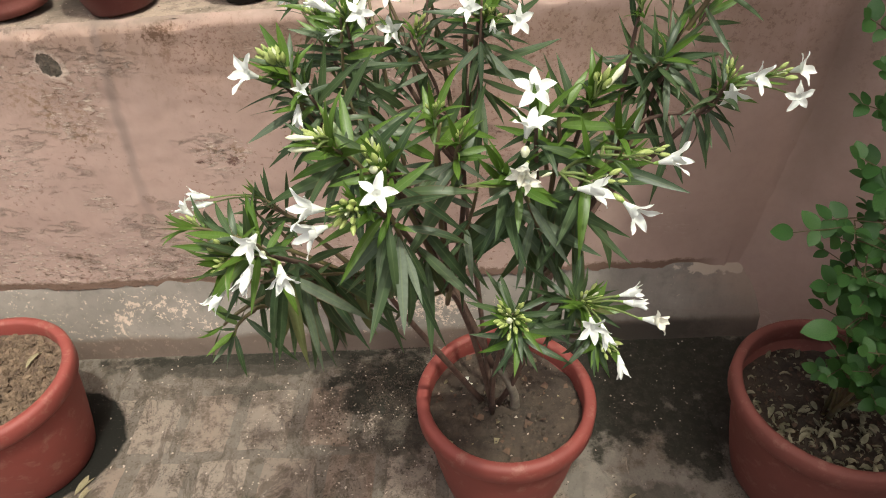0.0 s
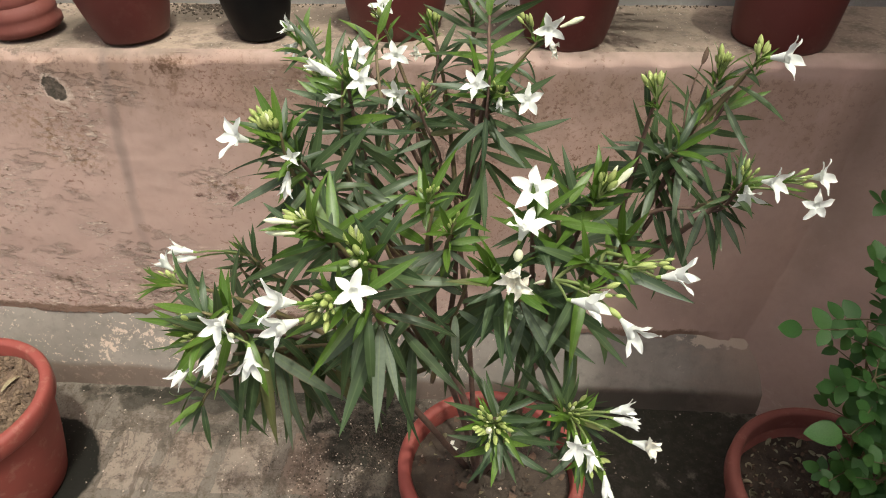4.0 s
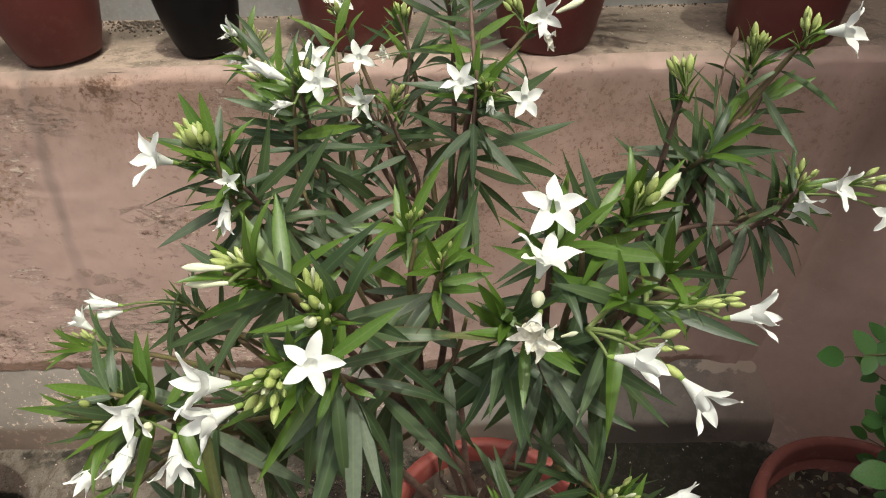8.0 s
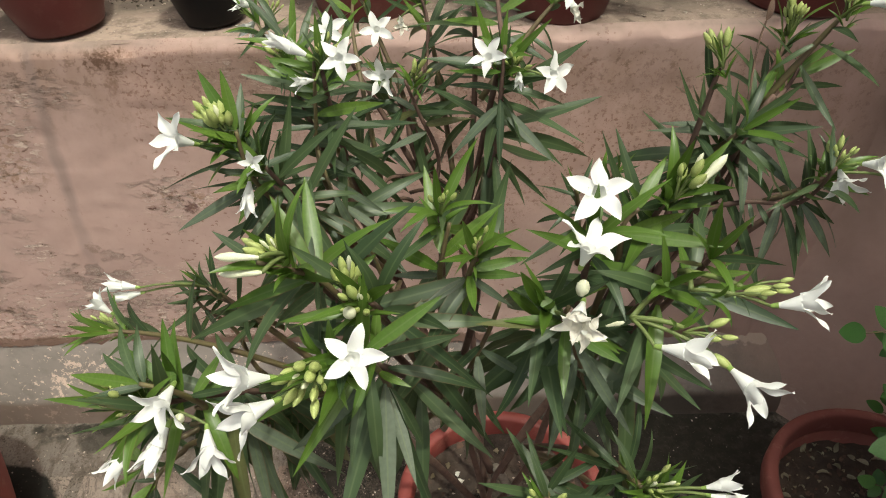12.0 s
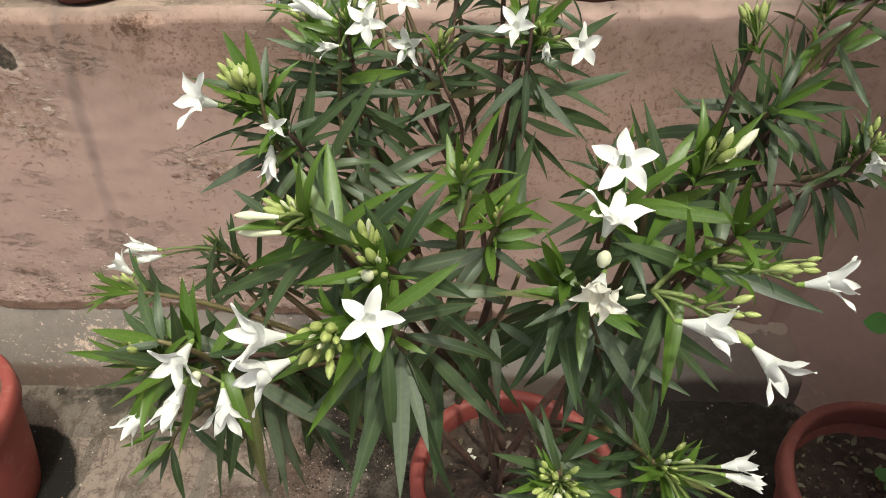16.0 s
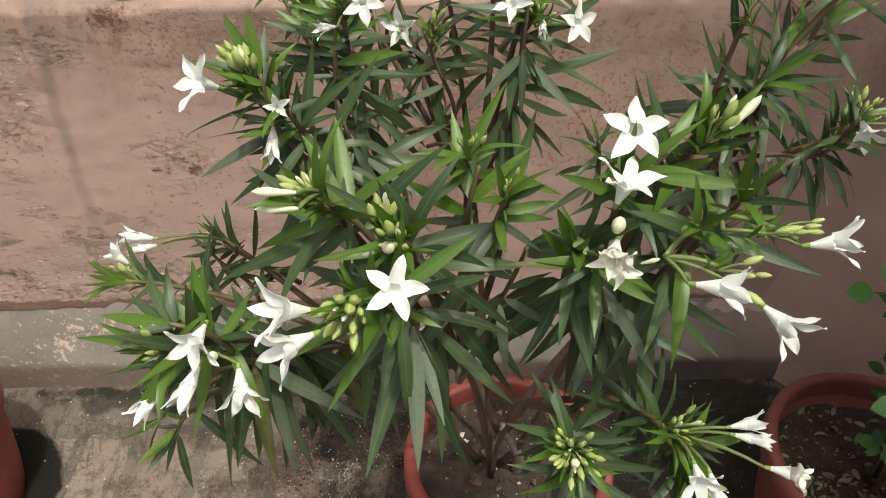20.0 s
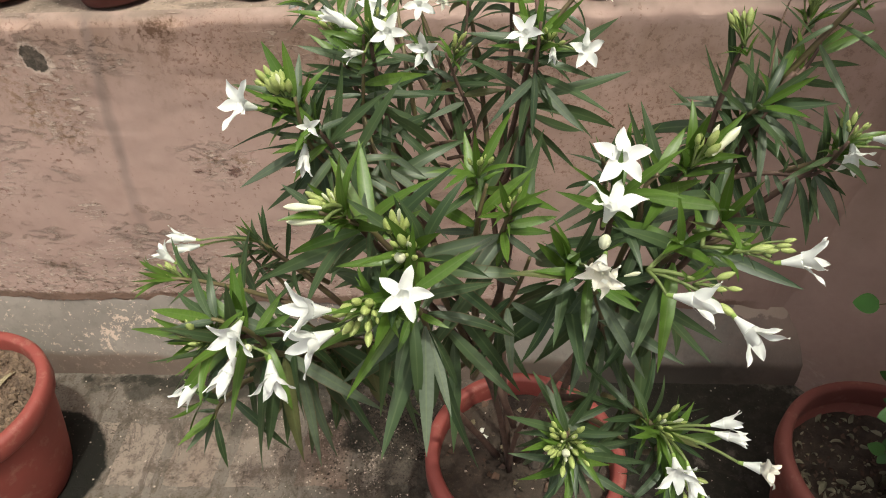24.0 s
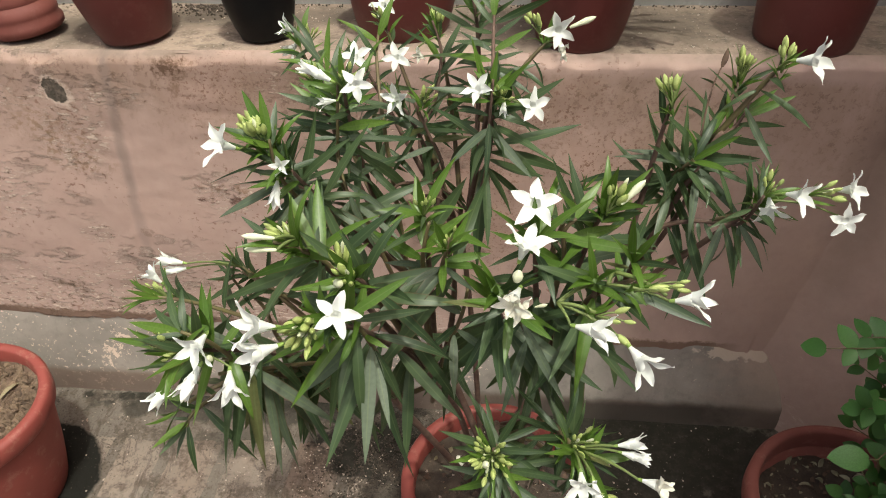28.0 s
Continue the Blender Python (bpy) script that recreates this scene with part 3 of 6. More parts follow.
# plain unseen walls behind the camera's way, added to bounce light and hide sky
tagged(part("wall_bounce_south", box(-2.6, SIDE_X + 0.25, -3.4, -3.2, -0.005, 1.5), M_BACK, smooth=False), "unseen grey yard wall added for bounced light", kind="structure")
tagged(part("wall_bounce_west", box(-2.6, -2.4, -3.2, BACK_Y + 0.2, -0.005, 1.5), M_BACK, smooth=False), "unseen grey yard wall added for bounced light", kind="structure")
tagged(part("wall_bounce_east", box(SIDE_X + 0.01, SIDE_X + 0.25, -3.2, -0.452, -0.005, 1.3), M_BACK, smooth=False), "unseen low grey yard wall added for bounced light", kind="structure")
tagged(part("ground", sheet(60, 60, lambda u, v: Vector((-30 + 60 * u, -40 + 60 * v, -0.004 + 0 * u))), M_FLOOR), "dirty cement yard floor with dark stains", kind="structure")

# ---- pots ----
def pot(name, x, y, z, r_rim, r_base, h, material, label, category="plant pot", lip=0.03, wall=0.016, soil=None, fill=0.05, group="", rim_material=None):
    root = new(name)
    root.location = (x, y, z)
    tagged(root, label, category, group)
    rb = r_rim - wall * 0.55
    prof = [(0.001, 0.0), (r_base * 0.97, 0.0), (r_base, 0.006)]
    for s in (0.2, 0.4, 0.6, 0.8, 0.97):
        prof.append((r_base + (rb - r_base) * s + 0.004 * math.sin(math.pi * s), (h - lip) * s))
    prof += [(rb, h - lip)]
    ri = r_rim - wall
    prof_in = [(ri, h - lip), (ri - 0.004, h - fill - 0.03), (0.001, h - fill - 0.03)]
    part("pot_body", lathe(prof + prof_in, 64, 0.01, x * 7), material, root)
    rim = [(rb - 0.002, h - lip), (r_rim - 0.004, h - lip), (r_rim, h - lip + 0.006), (r_rim, h - 0.008), (r_rim - 0.005, h), (ri + 0.004, h), (ri, h - 0.006), (ri, h - lip)]
    part("rim", lathe(rim, 72, 0.006, x * 5), rim_material or material, root, "black rim" if rim_material else "")
    if soil:
        def top(u, v):
            a, r = 2 * math.pi * u, (ri - 0.001) * v
            px, py = r * math.cos(a), r * math.sin(a)
            q = Vector((px * 18 + x, py * 18, z))
            return Vector((px, py, h - fill + 0.010 * noise.noise(q) + 0.006 * noise.noise(q * 3) - 0.01 * (1 - v)))
        part("soil", sheet(72, 24, top), soil, root)
    return root


POT_Z = 0.29
mid_pot = pot("potted_oleander", 0.298, 1.008, 0, 0.178, 0.125, POT_Z, M_POT, "oleander with white star flowers in a red clay pot", "potted plant", 0.045, 0.024, M_SOIL_DARK, 0.045)
left_pot = pot("clay_pot", -0.79, 1.095, 0, 0.178, 0.13, POT_Z, M_POT, "red clay pot of dry bare soil on the floor", "plant pot", 0.045, 0.024, M_SOIL, 0.035)
right_pot = pot("potted_shrub", 0.945, 0.983, 0, 0.196, 0.135, POT_Z, M_POT_DULL, "leafy round-leaved shrub in a dull red clay pot", "potted plant", 0.045, 0.022, M_SOIL_DARK, 0.075)
tilted = pot("plastic_pot", -0.435, 1.537, ledge_z(-0.435) + 0.006, 0.102, 0.066, 0.170, M_POT_DARK, "tapered red plastic pot with a black rim on the ledge", "plant pot", 0.012, 0.005, M_SOIL_BLACK, 0.018, rim_material=M_BLACK)
tilted.rotation_euler = (0, radians(-6), 0)
part("band", lathe([(0.0905, 0.122), (0.0935, 0.124), (0.0945, 0.130), (0.0935, 0.136), (0.094, 0.14)], 64), M_POT_DARK, tilted)
black = pot("small_black_pot", -0.184, 1.547, ledge_z(-0.184) + 0.004, 0.075, 0.050, 0.126, M_BLACK, "small black plastic pot with a silvery succulent", "potted plant", 0.010, 0.005, M_SOIL_BLACK, 0.02)
black.rotation_euler = (0, radians(-5), 0)
pot("plastic_pot", 0.074, 1.595, ledge_z(0.074), 0.113, 0.088, 0.160, M_POT_DARK, "large dull red plastic pot on the ledge", "plant pot", 0.018, 0.010, M_SOIL_BLACK, 0.015)
pot("potted_fern", 0.405, 1.545, ledge_z(0.405), 0.104, 0.078, 0.165, M_POT_DARK, "asparagus fern spilling over a dull red pot", "potted plant", 0.018, 0.008, M_SOIL_BLACK, 0.015)
pot("plastic_pot", 0.815, 1.545, ledge_z(0.815), 0.104, 0.088, 0.24, M_POT_DARK, "tall dark red plastic pot on the ledge", "plant pot", 0.02, 0.008, M_SOIL_BLACK, 0.03)


# ---- leaves, flowers and buds that share their meshes ----
def blade(width, bend, fold, steps=8, twist=0.0, ovate=False):
    """A leaf one metre long along x, with a fold along its rib and a bend downwards."""
    bm = bmesh.new()
    rows = []
    for k in range(steps + 1):
        s = k / steps
        if ovate:
            w = width * 0.5 * math.sin(math.pi * min(1, s * 0.96 + 0.04) ** 0.85) ** 0.75
        else:
            w = width * 0.5 * (math.sin(math.pi * min(1.0, s ** 0.9)) ** 0.8) * (1 - 0.25 * s) + 0.006 * (1 - s)
        if k == steps:
            w = 0.002
        a = bend * s
        x = s if abs(bend) < 0.01 else math.sin(a) / bend
        z = 0 if abs(bend) < 0.01 else -(1 - math.cos(a)) / bend
        n = Vector((math.sin(a), 0, math.cos(a)))
        side = Vector((0, math.cos(twist * s), math.sin(twist * s)))
        mid = Vector((x, 0, z))
        rows.append([bm.verts.new(mid - side * w + n * w * fold), bm.verts.new(mid), bm.verts.new(mid + side * w + n * w * fold)])
    for a, b in zip(rows, rows[1:]):
        bm.faces.new((a[0], a[1], b[1], b[0]))
        bm.faces.new((a[1], a[2], b[2], b[1]))
    return bm


def across(me, values):
    """Marks how far each point of a blade lies from its rib: 0 on the rib, 1 on the edge."""
    at = me.attributes.new("across", "FLOAT", "POINT")
    at.data.foreach_set("value", values)
    return me


def blades(name, material, bends, **kw):
    out = []
    for b, t in bends:
        me = mesh_of(name, blade(bend=b, twist=t, **kw), material)
        out.append(across(me, [abs(k % 3 - 1) for k in range(len(me.vertices))]))
    return out


BENDS = ((0.1, 0.1), (0.4, 0.7), (0.7, -0.8), (-0.25, 0.4), (1.0, 0.3), (1.3, -0.5), (0.6, 1.2))
LEAF_DARK = blades("leaf", M_LEAF, BENDS, width=0.128, fold=0.26)
LEAF_FRESH = blades("leaf", M_LEAF_YOUNG, BENDS, width=0.140, fold=0.32)
LEAF_OLD = blades("leaf", M_LEAF_OLD, BENDS[:5], width=0.15, fold=0.35)
LEAF_PALE = blades("leaf", M_LEAF_PALE, BENDS, width=0.132, fold=0.22)
LEAFLET = blades("leaflet", M_ROUND, ((0.2, 0), (0.5, 0.2), (-0.2, -0.2)), width=0.70, fold=0.14, ovate=True)


def petal_bm(reach=1.0, cup=0.5, wave=0.0, seed=0):
    """One pointed petal of unit length along x: broad at its foot, widest before its middle, drawn out to a sharp tip."""
    def f(u, v):
        s, t = v, u * 2 - 1
        w = 0.40 * (0.72 + 0.75 * s) * (1 - s ** 1.35) ** 0.9 + 0.003
        skew = (0.07 + 0.03 * math.sin(seed)) * math.sin(math.pi * s)
        ruffle = wave * t * t * math.sin(7 * s + seed + (2 if t > 0 else 0)) + 0.03 * math.sin(9 * t + seed) * s * (1 - s)
        curl = -0.03 * s ** 3 - (0.01 + 0.05 * math.sin(seed * 1.7)) * s ** 4
        return Vector((reach * s * (1 - 0.02 * t * t), t * w + skew, cup * 0.35 * (0.5 * t * t + 0.5 * abs(t)) * w + 0.10 * s * (1 - s) + curl + ruffle))
    return sheet(6, 10, f)


PETALS = [mesh_of("petal", petal_bm(1.0, 0.7, 0.06, k * 1.3), M_PETAL) for k in range(5)]
PETALS_FADED = [mesh_of("petal", petal_bm(0.8, 1.6, 0.12, k * 1.9), M_FADED) for k in range(4)]


def throat_mesh():
    return mesh_of("flower", lathe([(0.07, -0.90), (0.09, -0.78), (0.125, -0.62), (0.19, -0.38), (0.25, -0.18), (0.285, -0.05), (0.30, 0.01), (0.265, -0.05), (0.18, -0.3), (0.10, -0.55), (0.001, -0.6)], 14), M_PETAL)


THROAT = throat_mesh()
CALYX = mesh_of("calyx", lathe([(0.03, -1.04), (0.075, -0.99), (0.095, -0.91), (0.10, -0.82), (0.12, -0.74)], 10), M_CALYX)


def corona_mesh():
    """The fringe of fine threads that stands round a flower's mouth."""
    bm = bmesh.new()
    for k in range(15):
        a = 2 * math.pi * k / 15
        out = Vector((math.cos(a), math.sin(a), 0))
        side = Vector((-math.sin(a), math.cos(a), 0)) * 0.022
        lean = 0.10 * math.sin(k * 2.3)
        tip = out * (0.36 + 0.9 * lean) + Vector((0, 0, 0.13 + 0.5 * lean))
        vs = [bm.verts.new(v) for v in (out * 0.25 - side - Vector((0, 0, 0.08)), out * 0.25 + side - Vector((0, 0, 0.08)), tip)]
        bm.faces.new(vs)
    return mesh_of("corona", bm, M_PETAL)


CORONA = corona_mesh()
BUD = mesh_of("bud", lathe([(0.06, 0.0), (0.14, 0.08), (0.205, 0.34), (0.195, 0.6), (0.115, 0.84), (0.005, 1.0)], 10), M_BUD)
BUD_CREAM = mesh_of("bud", lathe([(0.04, 0.0), (0.065, 0.1), (0.085, 0.35), (0.125, 0.64), (0.085, 0.86), (0.005, 1.0)], 10), M_BUD_W)
BUD_ROUND = mesh_of("bud", lathe([(0.08, 0.0), (0.22, 0.08), (0.35, 0.38), (0.36, 0.62), (0.22, 0.9), (0.005, 1.06)], 12), M_BUD_W)

RIGHT, UP, NEAR = Vector((1, 0, 0)), Vector((0, 0.65, 0.76)), Vector((0, -0.76, 0.65))
rnd = random.Random(7)


def toward(l, u, t):
    return (RIGHT * l + UP * u + NEAR * t).normalized()


M_STALK = plain("green_flower_stalk", (0.17, 0.22, 0.06), (0.12, 0.15, 0.05), 0.6, 60)
M_GREY_BARK = plain("grey_oleander_bark", (0.30, 0.26, 0.21), (0.17, 0.14, 0.11), 0.85, 45)
M_DRY = plain("dry_brown_leaf", (0.125, 0.072, 0.045), (0.065, 0.038, 0.027), 0.8, 60)


class Oleander:
    """Stems, leaves, flowers and buds of one shrub that stands in a pot."""

    def __init__(self, root):
        self.root = root
        self.back = Matrix.Translation(-root.location)
        self.kept = 0
        self.thin = 0.42
        self.rest = {0: [], 1: []}

    def stem(self, points, r0, r1, name="branch", material=None):
        n = len(points) - 1
        ob = part(name, tube(points, [r0 + (r1 - r0) * k / n for k in range(n + 1)], 8), material or M_STEM, self.root)
        ob.matrix_basis = self.back
        return ob

    def leaf(self, where, direction, normal, length, kind, holder, single):
        m = Matrix.Translation(where) @ turn_to(direction, normal) @ Matrix.Diagonal((length, length * rnd.uniform(0.85, 1.15), length, 1))
        me = rnd.choice((LEAF_DARK, LEAF_FRESH, LEAF_OLD, LEAF_PALE)[kind])
        if single and self.kept < 300:
            place("leaf", me, m, holder)
            self.kept += 1
        else:
            self.rest.setdefault(kind, []).append((me, m))

    def branch(self, fork, tip, bow=(0, 0, 0.05), bare=0.25, gap=0.021, size=0.125, fresh=0.3, r0=0.0042, droop=0.75, crown=3, spread=1.0):
        fork, tip, bow = Vector(fork), Vector(tip), Vector(bow)
        pts = bez(fork, fork.lerp(tip, 0.35) + bow, fork.lerp(tip, 0.75) + bow * 0.6, tip, 12)
        holder = self.stem(pts, r0, 0.0018, "branch", M_STEM if r0 > 0.004 else M_TWIG)
        length = sum((b - a).length for a, b in zip(pts, pts[1:]))
        bare = min(0.8, bare + (0.06 if fork.y > 0.87 else 0.12))
        whorls = max(3, int(length * (1 - bare) / (gap * (0.66 if fork.y > 0.87 else 0.95))))
        phase = rnd.uniform(0, 6.28)
        for w in range(whorls + 1):
            s = bare + (1 - bare) * w / whorls
            k = min(int(s * 12), 11)
            where = pts[k].lerp(pts[k + 1], s * 12 - k)
            axis = (pts[k + 1] - pts[k]).normalized()
            near_tip = (w - whorls + 0.0) / whorls + 1
            a0 = turn_to(axis)
            for j in range(crown):
                if rnd.random() < 0.06 + 0.22 * (1 - near_tip) or rnd.random() < self.thin * (0.55 if fork.y > 0.95 else 1.0):
                    continue
                ang = phase + w * 1.05 + j * 2 * math.pi / crown + rnd.uniform(-0.55, 0.55)
                radial = a0 @ Vector((0, math.cos(ang), math.sin(ang)))
                open_ = (0.42 + 0.95 * (1 - near_tip) ** 0.8) * spread + rnd.uniform(-0.3, 0.3)
                d = axis * math.cos(open_) + radial * math.sin(open_)
                d.z -= droop * (1 - near_tip) * rnd.uniform(0.2, 1.9)
                ln = (0.92 if fork.y > 0.87 else 0.96) * size * (1.0 - 0.54 * near_tip ** 1.1) * rnd.uniform(0.7, 1.2)
                kind = 1 if near_tip > 1 - fresh * 0.8 and rnd.random() < 0.65 else (2 if rnd.random() < 0.015 else 0)
                up = (axis * 0.45 + Vector((rnd.uniform(-0.6, 0.6), -0.5 + rnd.uniform(-0.4, 0.4), 0.7))).normalized()
                self.leaf(where, d, up, ln, kind, holder, near_tip > 0.55)
        # the youngest leaves stand close round the tip
        axis = (pts[-1] - pts[-2]).normalized()
        a0 = turn_to(axis)
        for j in range(3):
            ang = phase + j * 2.1
            d = axis + (a0 @ Vector((0, math.cos(ang), math.sin(ang)))) * 0.3
            self.leaf(tip, d, axis, size * 0.42, 1, holder, True)
        return holder

    def shoot(self, fork, points, leaves):
        """A side shoot through some places, with leaves that reach from it to their own tips."""
        pts = [self.forks[fork]] + [Vector(p) for p in points]
        smooth = []
        for k in range(len(pts) - 1):
            a, b, c, d = pts[max(k - 1, 0)], pts[k], pts[k + 1], pts[min(k + 2, len(pts) - 1)]
            smooth += bez(b, b + (c - a) / 6, c - (d - b) / 6, c, 5)[:-1]
        smooth.append(pts[-1])
        holder = self.stem(smooth, 0.0034, 0.0014, "branch", M_STEM if fork in ("back", "far_right") else M_TWIG)
        for base, tip, kind in leaves:
            base, tip = Vector(base), Vector(tip)
            d = tip - base
            me_at = rnd.choice((0, 0, 1, 1, 2, 3, 6))
            bend = BENDS[me_at][0]
            chord = Vector((math.sin(bend) / bend, 0, -(1 - math.cos(bend)) / bend))
            up = Vector((rnd.uniform(-0.45, 0.45), -0.75 + rnd.uniform(-0.3, 0.3), 0.75))
            ln = d.length / chord.length
            wide = (0.95, 1.15, 1.0, 1.0)[kind] * rnd.uniform(0.92, 1.14) * min(1.5, max(0.85, 0.068 / ln) ** 0.5)
            m = Matrix.Translation(base) @ turn_to(d, up) @ Matrix.Rotation(-math.atan2(-chord.z, chord.x), 4, "Y") @ Matrix.Diagonal((ln, ln * wide, ln, 1))
            place("leaf", (LEAF_DARK, LEAF_FRESH, LEAF_OLD[:5] + LEAF_OLD[:2], LEAF_PALE)[kind][me_at], m, holder)
            self.kept += 1

    def rosette(self, start, tip, count, size, fresh=0.1):
        """A short shoot whose leaves all spread close behind its tip."""
        start, tip = Vector(start), Vector(tip)
        axis = (tip - start).normalized()
        holder = self.stem([start.lerp(tip, k / 4) for k in range(5)], 0.003, 0.002, "branch", M_TWIG)
        a0 = turn_to(axis)
        for k in range(count):
            s = k / count
            ang, open_ = k * 2.4, 0.35 + 1.35 * s + rnd.uniform(-0.15, 0.15)
            radial = a0 @ Vector((0, math.cos(ang), math.sin(ang)))
            d = axis * math.cos(open_) + radial * math.sin(open_) + Vector((0, 0, -0.25 * s))
            up = (axis * 0.7 + Vector((rnd.uniform(-0.2, 0.2), -0.5, 0.6))).normalized()
            self.leaf(tip.lerp(start, 0.75 * s), d, up, size * (0.55 + 0.45 * s) * rnd.uniform(0.85, 1.15), 1 if s < fresh else 0, holder, s < 0.5)

    def flower(self, x, y, z, l, u, t, r=0.0175, wide=0.9, faded=False, roll=None):
        d = toward(l, u, t + (0.18 if 0.3 < wide < 0.8 else 0))
        r *= 0.82 if wide > 0.8 else 0.90
        wide = wide if wide < 0.3 else wide ** 0.7 if wide > 0.8 else wide ** 0.95
        roll = rnd.uniform(0, 6.28) if roll is None else radians(roll)
        m = self.back @ Matrix.Translation((x, y, z)) @ d.to_track_quat("Z", "Y").to_matrix().to_4x4() @ Matrix.Rotation(roll, 4, "Z") @ Matrix.Scale(r, 4)
        ob = place("flower", THROAT, m, self.root)
        tagged(ob, "faded creamy flower" if faded else "white five-petalled flower")
        place("calyx", CALYX, Matrix.Identity(4), ob)
        if not faded:
            place("corona", CORONA, Matrix.Identity(4), ob)
        lift = radians(88 * (1 - wide))
        for k in range(5):
            s = rnd.uniform(0.92, 1.08)
            p = Matrix.Rotation(k * 2 * math.pi / 5 + rnd.uniform(-0.08, 0.08), 4, "Z") @ Matrix.Translation((0.235, 0, -0.03)) @ Matrix.Rotation(-lift + rnd.uniform(-0.12, 0.12) * (6 if faded else 1.3), 4, "Y") @ Matrix.Rotation(rnd.uniform(0.1, 0.35), 4, "X") @ Matrix.Diagonal((s * (1.22 - 0.20 * wide), s * (0.62 + 0.35 * wide), s * 1.1, 1))
            place("petal", rnd.choice(PETALS_FADED if faded else PETALS), p, ob)
        return Vector((x, y, z)) - d * r * 1.0

    def bud(self, where, direction, length, kind=0):
        m = self.back @ Matrix.Translation(where) @ Vector(direction).to_track_quat("Z", "Y").to_matrix().to_4x4() @ Matrix.Scale(length, 4)
        place("bud", (BUD, BUD_CREAM, BUD_ROUND)[kind], m, self.root)

    def stalk(self, a, b, r=0.0010):
        a, b = Vector(a), Vector(b)
        mid = a.lerp(b, 0.5) + Vector((0, 0, 0.15 * (b - a).length))
        ob = self.stem(bez(a, a.lerp(mid, 0.7), b.lerp(mid, 0.7), b, 5), r * 1.3, r, "flower_stalk", M_STALK)
        return ob

    def buds(self, tip, direction, count, size=0.014, spread=0.6, cream=0):
        """A loose head of buds on short stalks."""
        tip, direction = Vector(tip), Vector(direction).normalized()
        a0 = turn_to(direction)
        count = int(count * 1.2)
        for k in range(count // 2 + 2):
            ang = k * 2.1 + rnd.uniform(-0.4, 0.4)
            d = direction + (a0 @ Vector((0, math.cos(ang), math.sin(ang)))) * rnd.uniform(0.5, 1.1)
            self.leaf(tip - direction * 0.012, d, direction + NEAR * 0.5, rnd.uniform(0.018, 0.034), 1, None, False)
        for k in range(count):
            ang, off = k * 2.4 + rnd.uniform(-0.3, 0.3), spread * math.sqrt((k + 0.3) / count)
            d = (direction + (a0 @ Vector((0, math.cos(ang), math.sin(ang)))) * off).normalized()
            reach = rnd.uniform(0.006, 0.020)
            end = tip + d * reach
            self.stalk(tip - direction * 0.004, end, 0.0007)
            self.bud(end, d + direction * 0.2, size * rnd.uniform(0.4, 0.95), 1 if k < cream else 0)

    def finish(self):
        """The leaves deeper in the shrub, as one piece for each kind."""
        for kind, some in self.rest.items():
            if not some:
                continue
            verts, faces, ribs = [], [], []
            for me, m in some:
                base = len(verts)
                ribs += [abs(k % 3 - 1) for k in range(len(me.vertices))]
                verts += [m @ v.co for v in me.vertices]
                faces += [[base + i for i in p.vertices] for p in me.polygons]
            me = bpy.data.meshes.new("foliage")
            me.from_pydata(verts, [], faces)
            across(me, ribs)
            me.materials.append((M_LEAF_JOINED, M_LEAF_YOUNG, M_LEAF_OLD, M_LEAF_PALE)[kind])
            me.polygons.foreach_set("use_smooth", [True] * len(faces))
            ob = new("foliage", me)
            ob.parent = self.root
            ob.matrix_basis = self.back
            tagged(ob, kind="stuff")


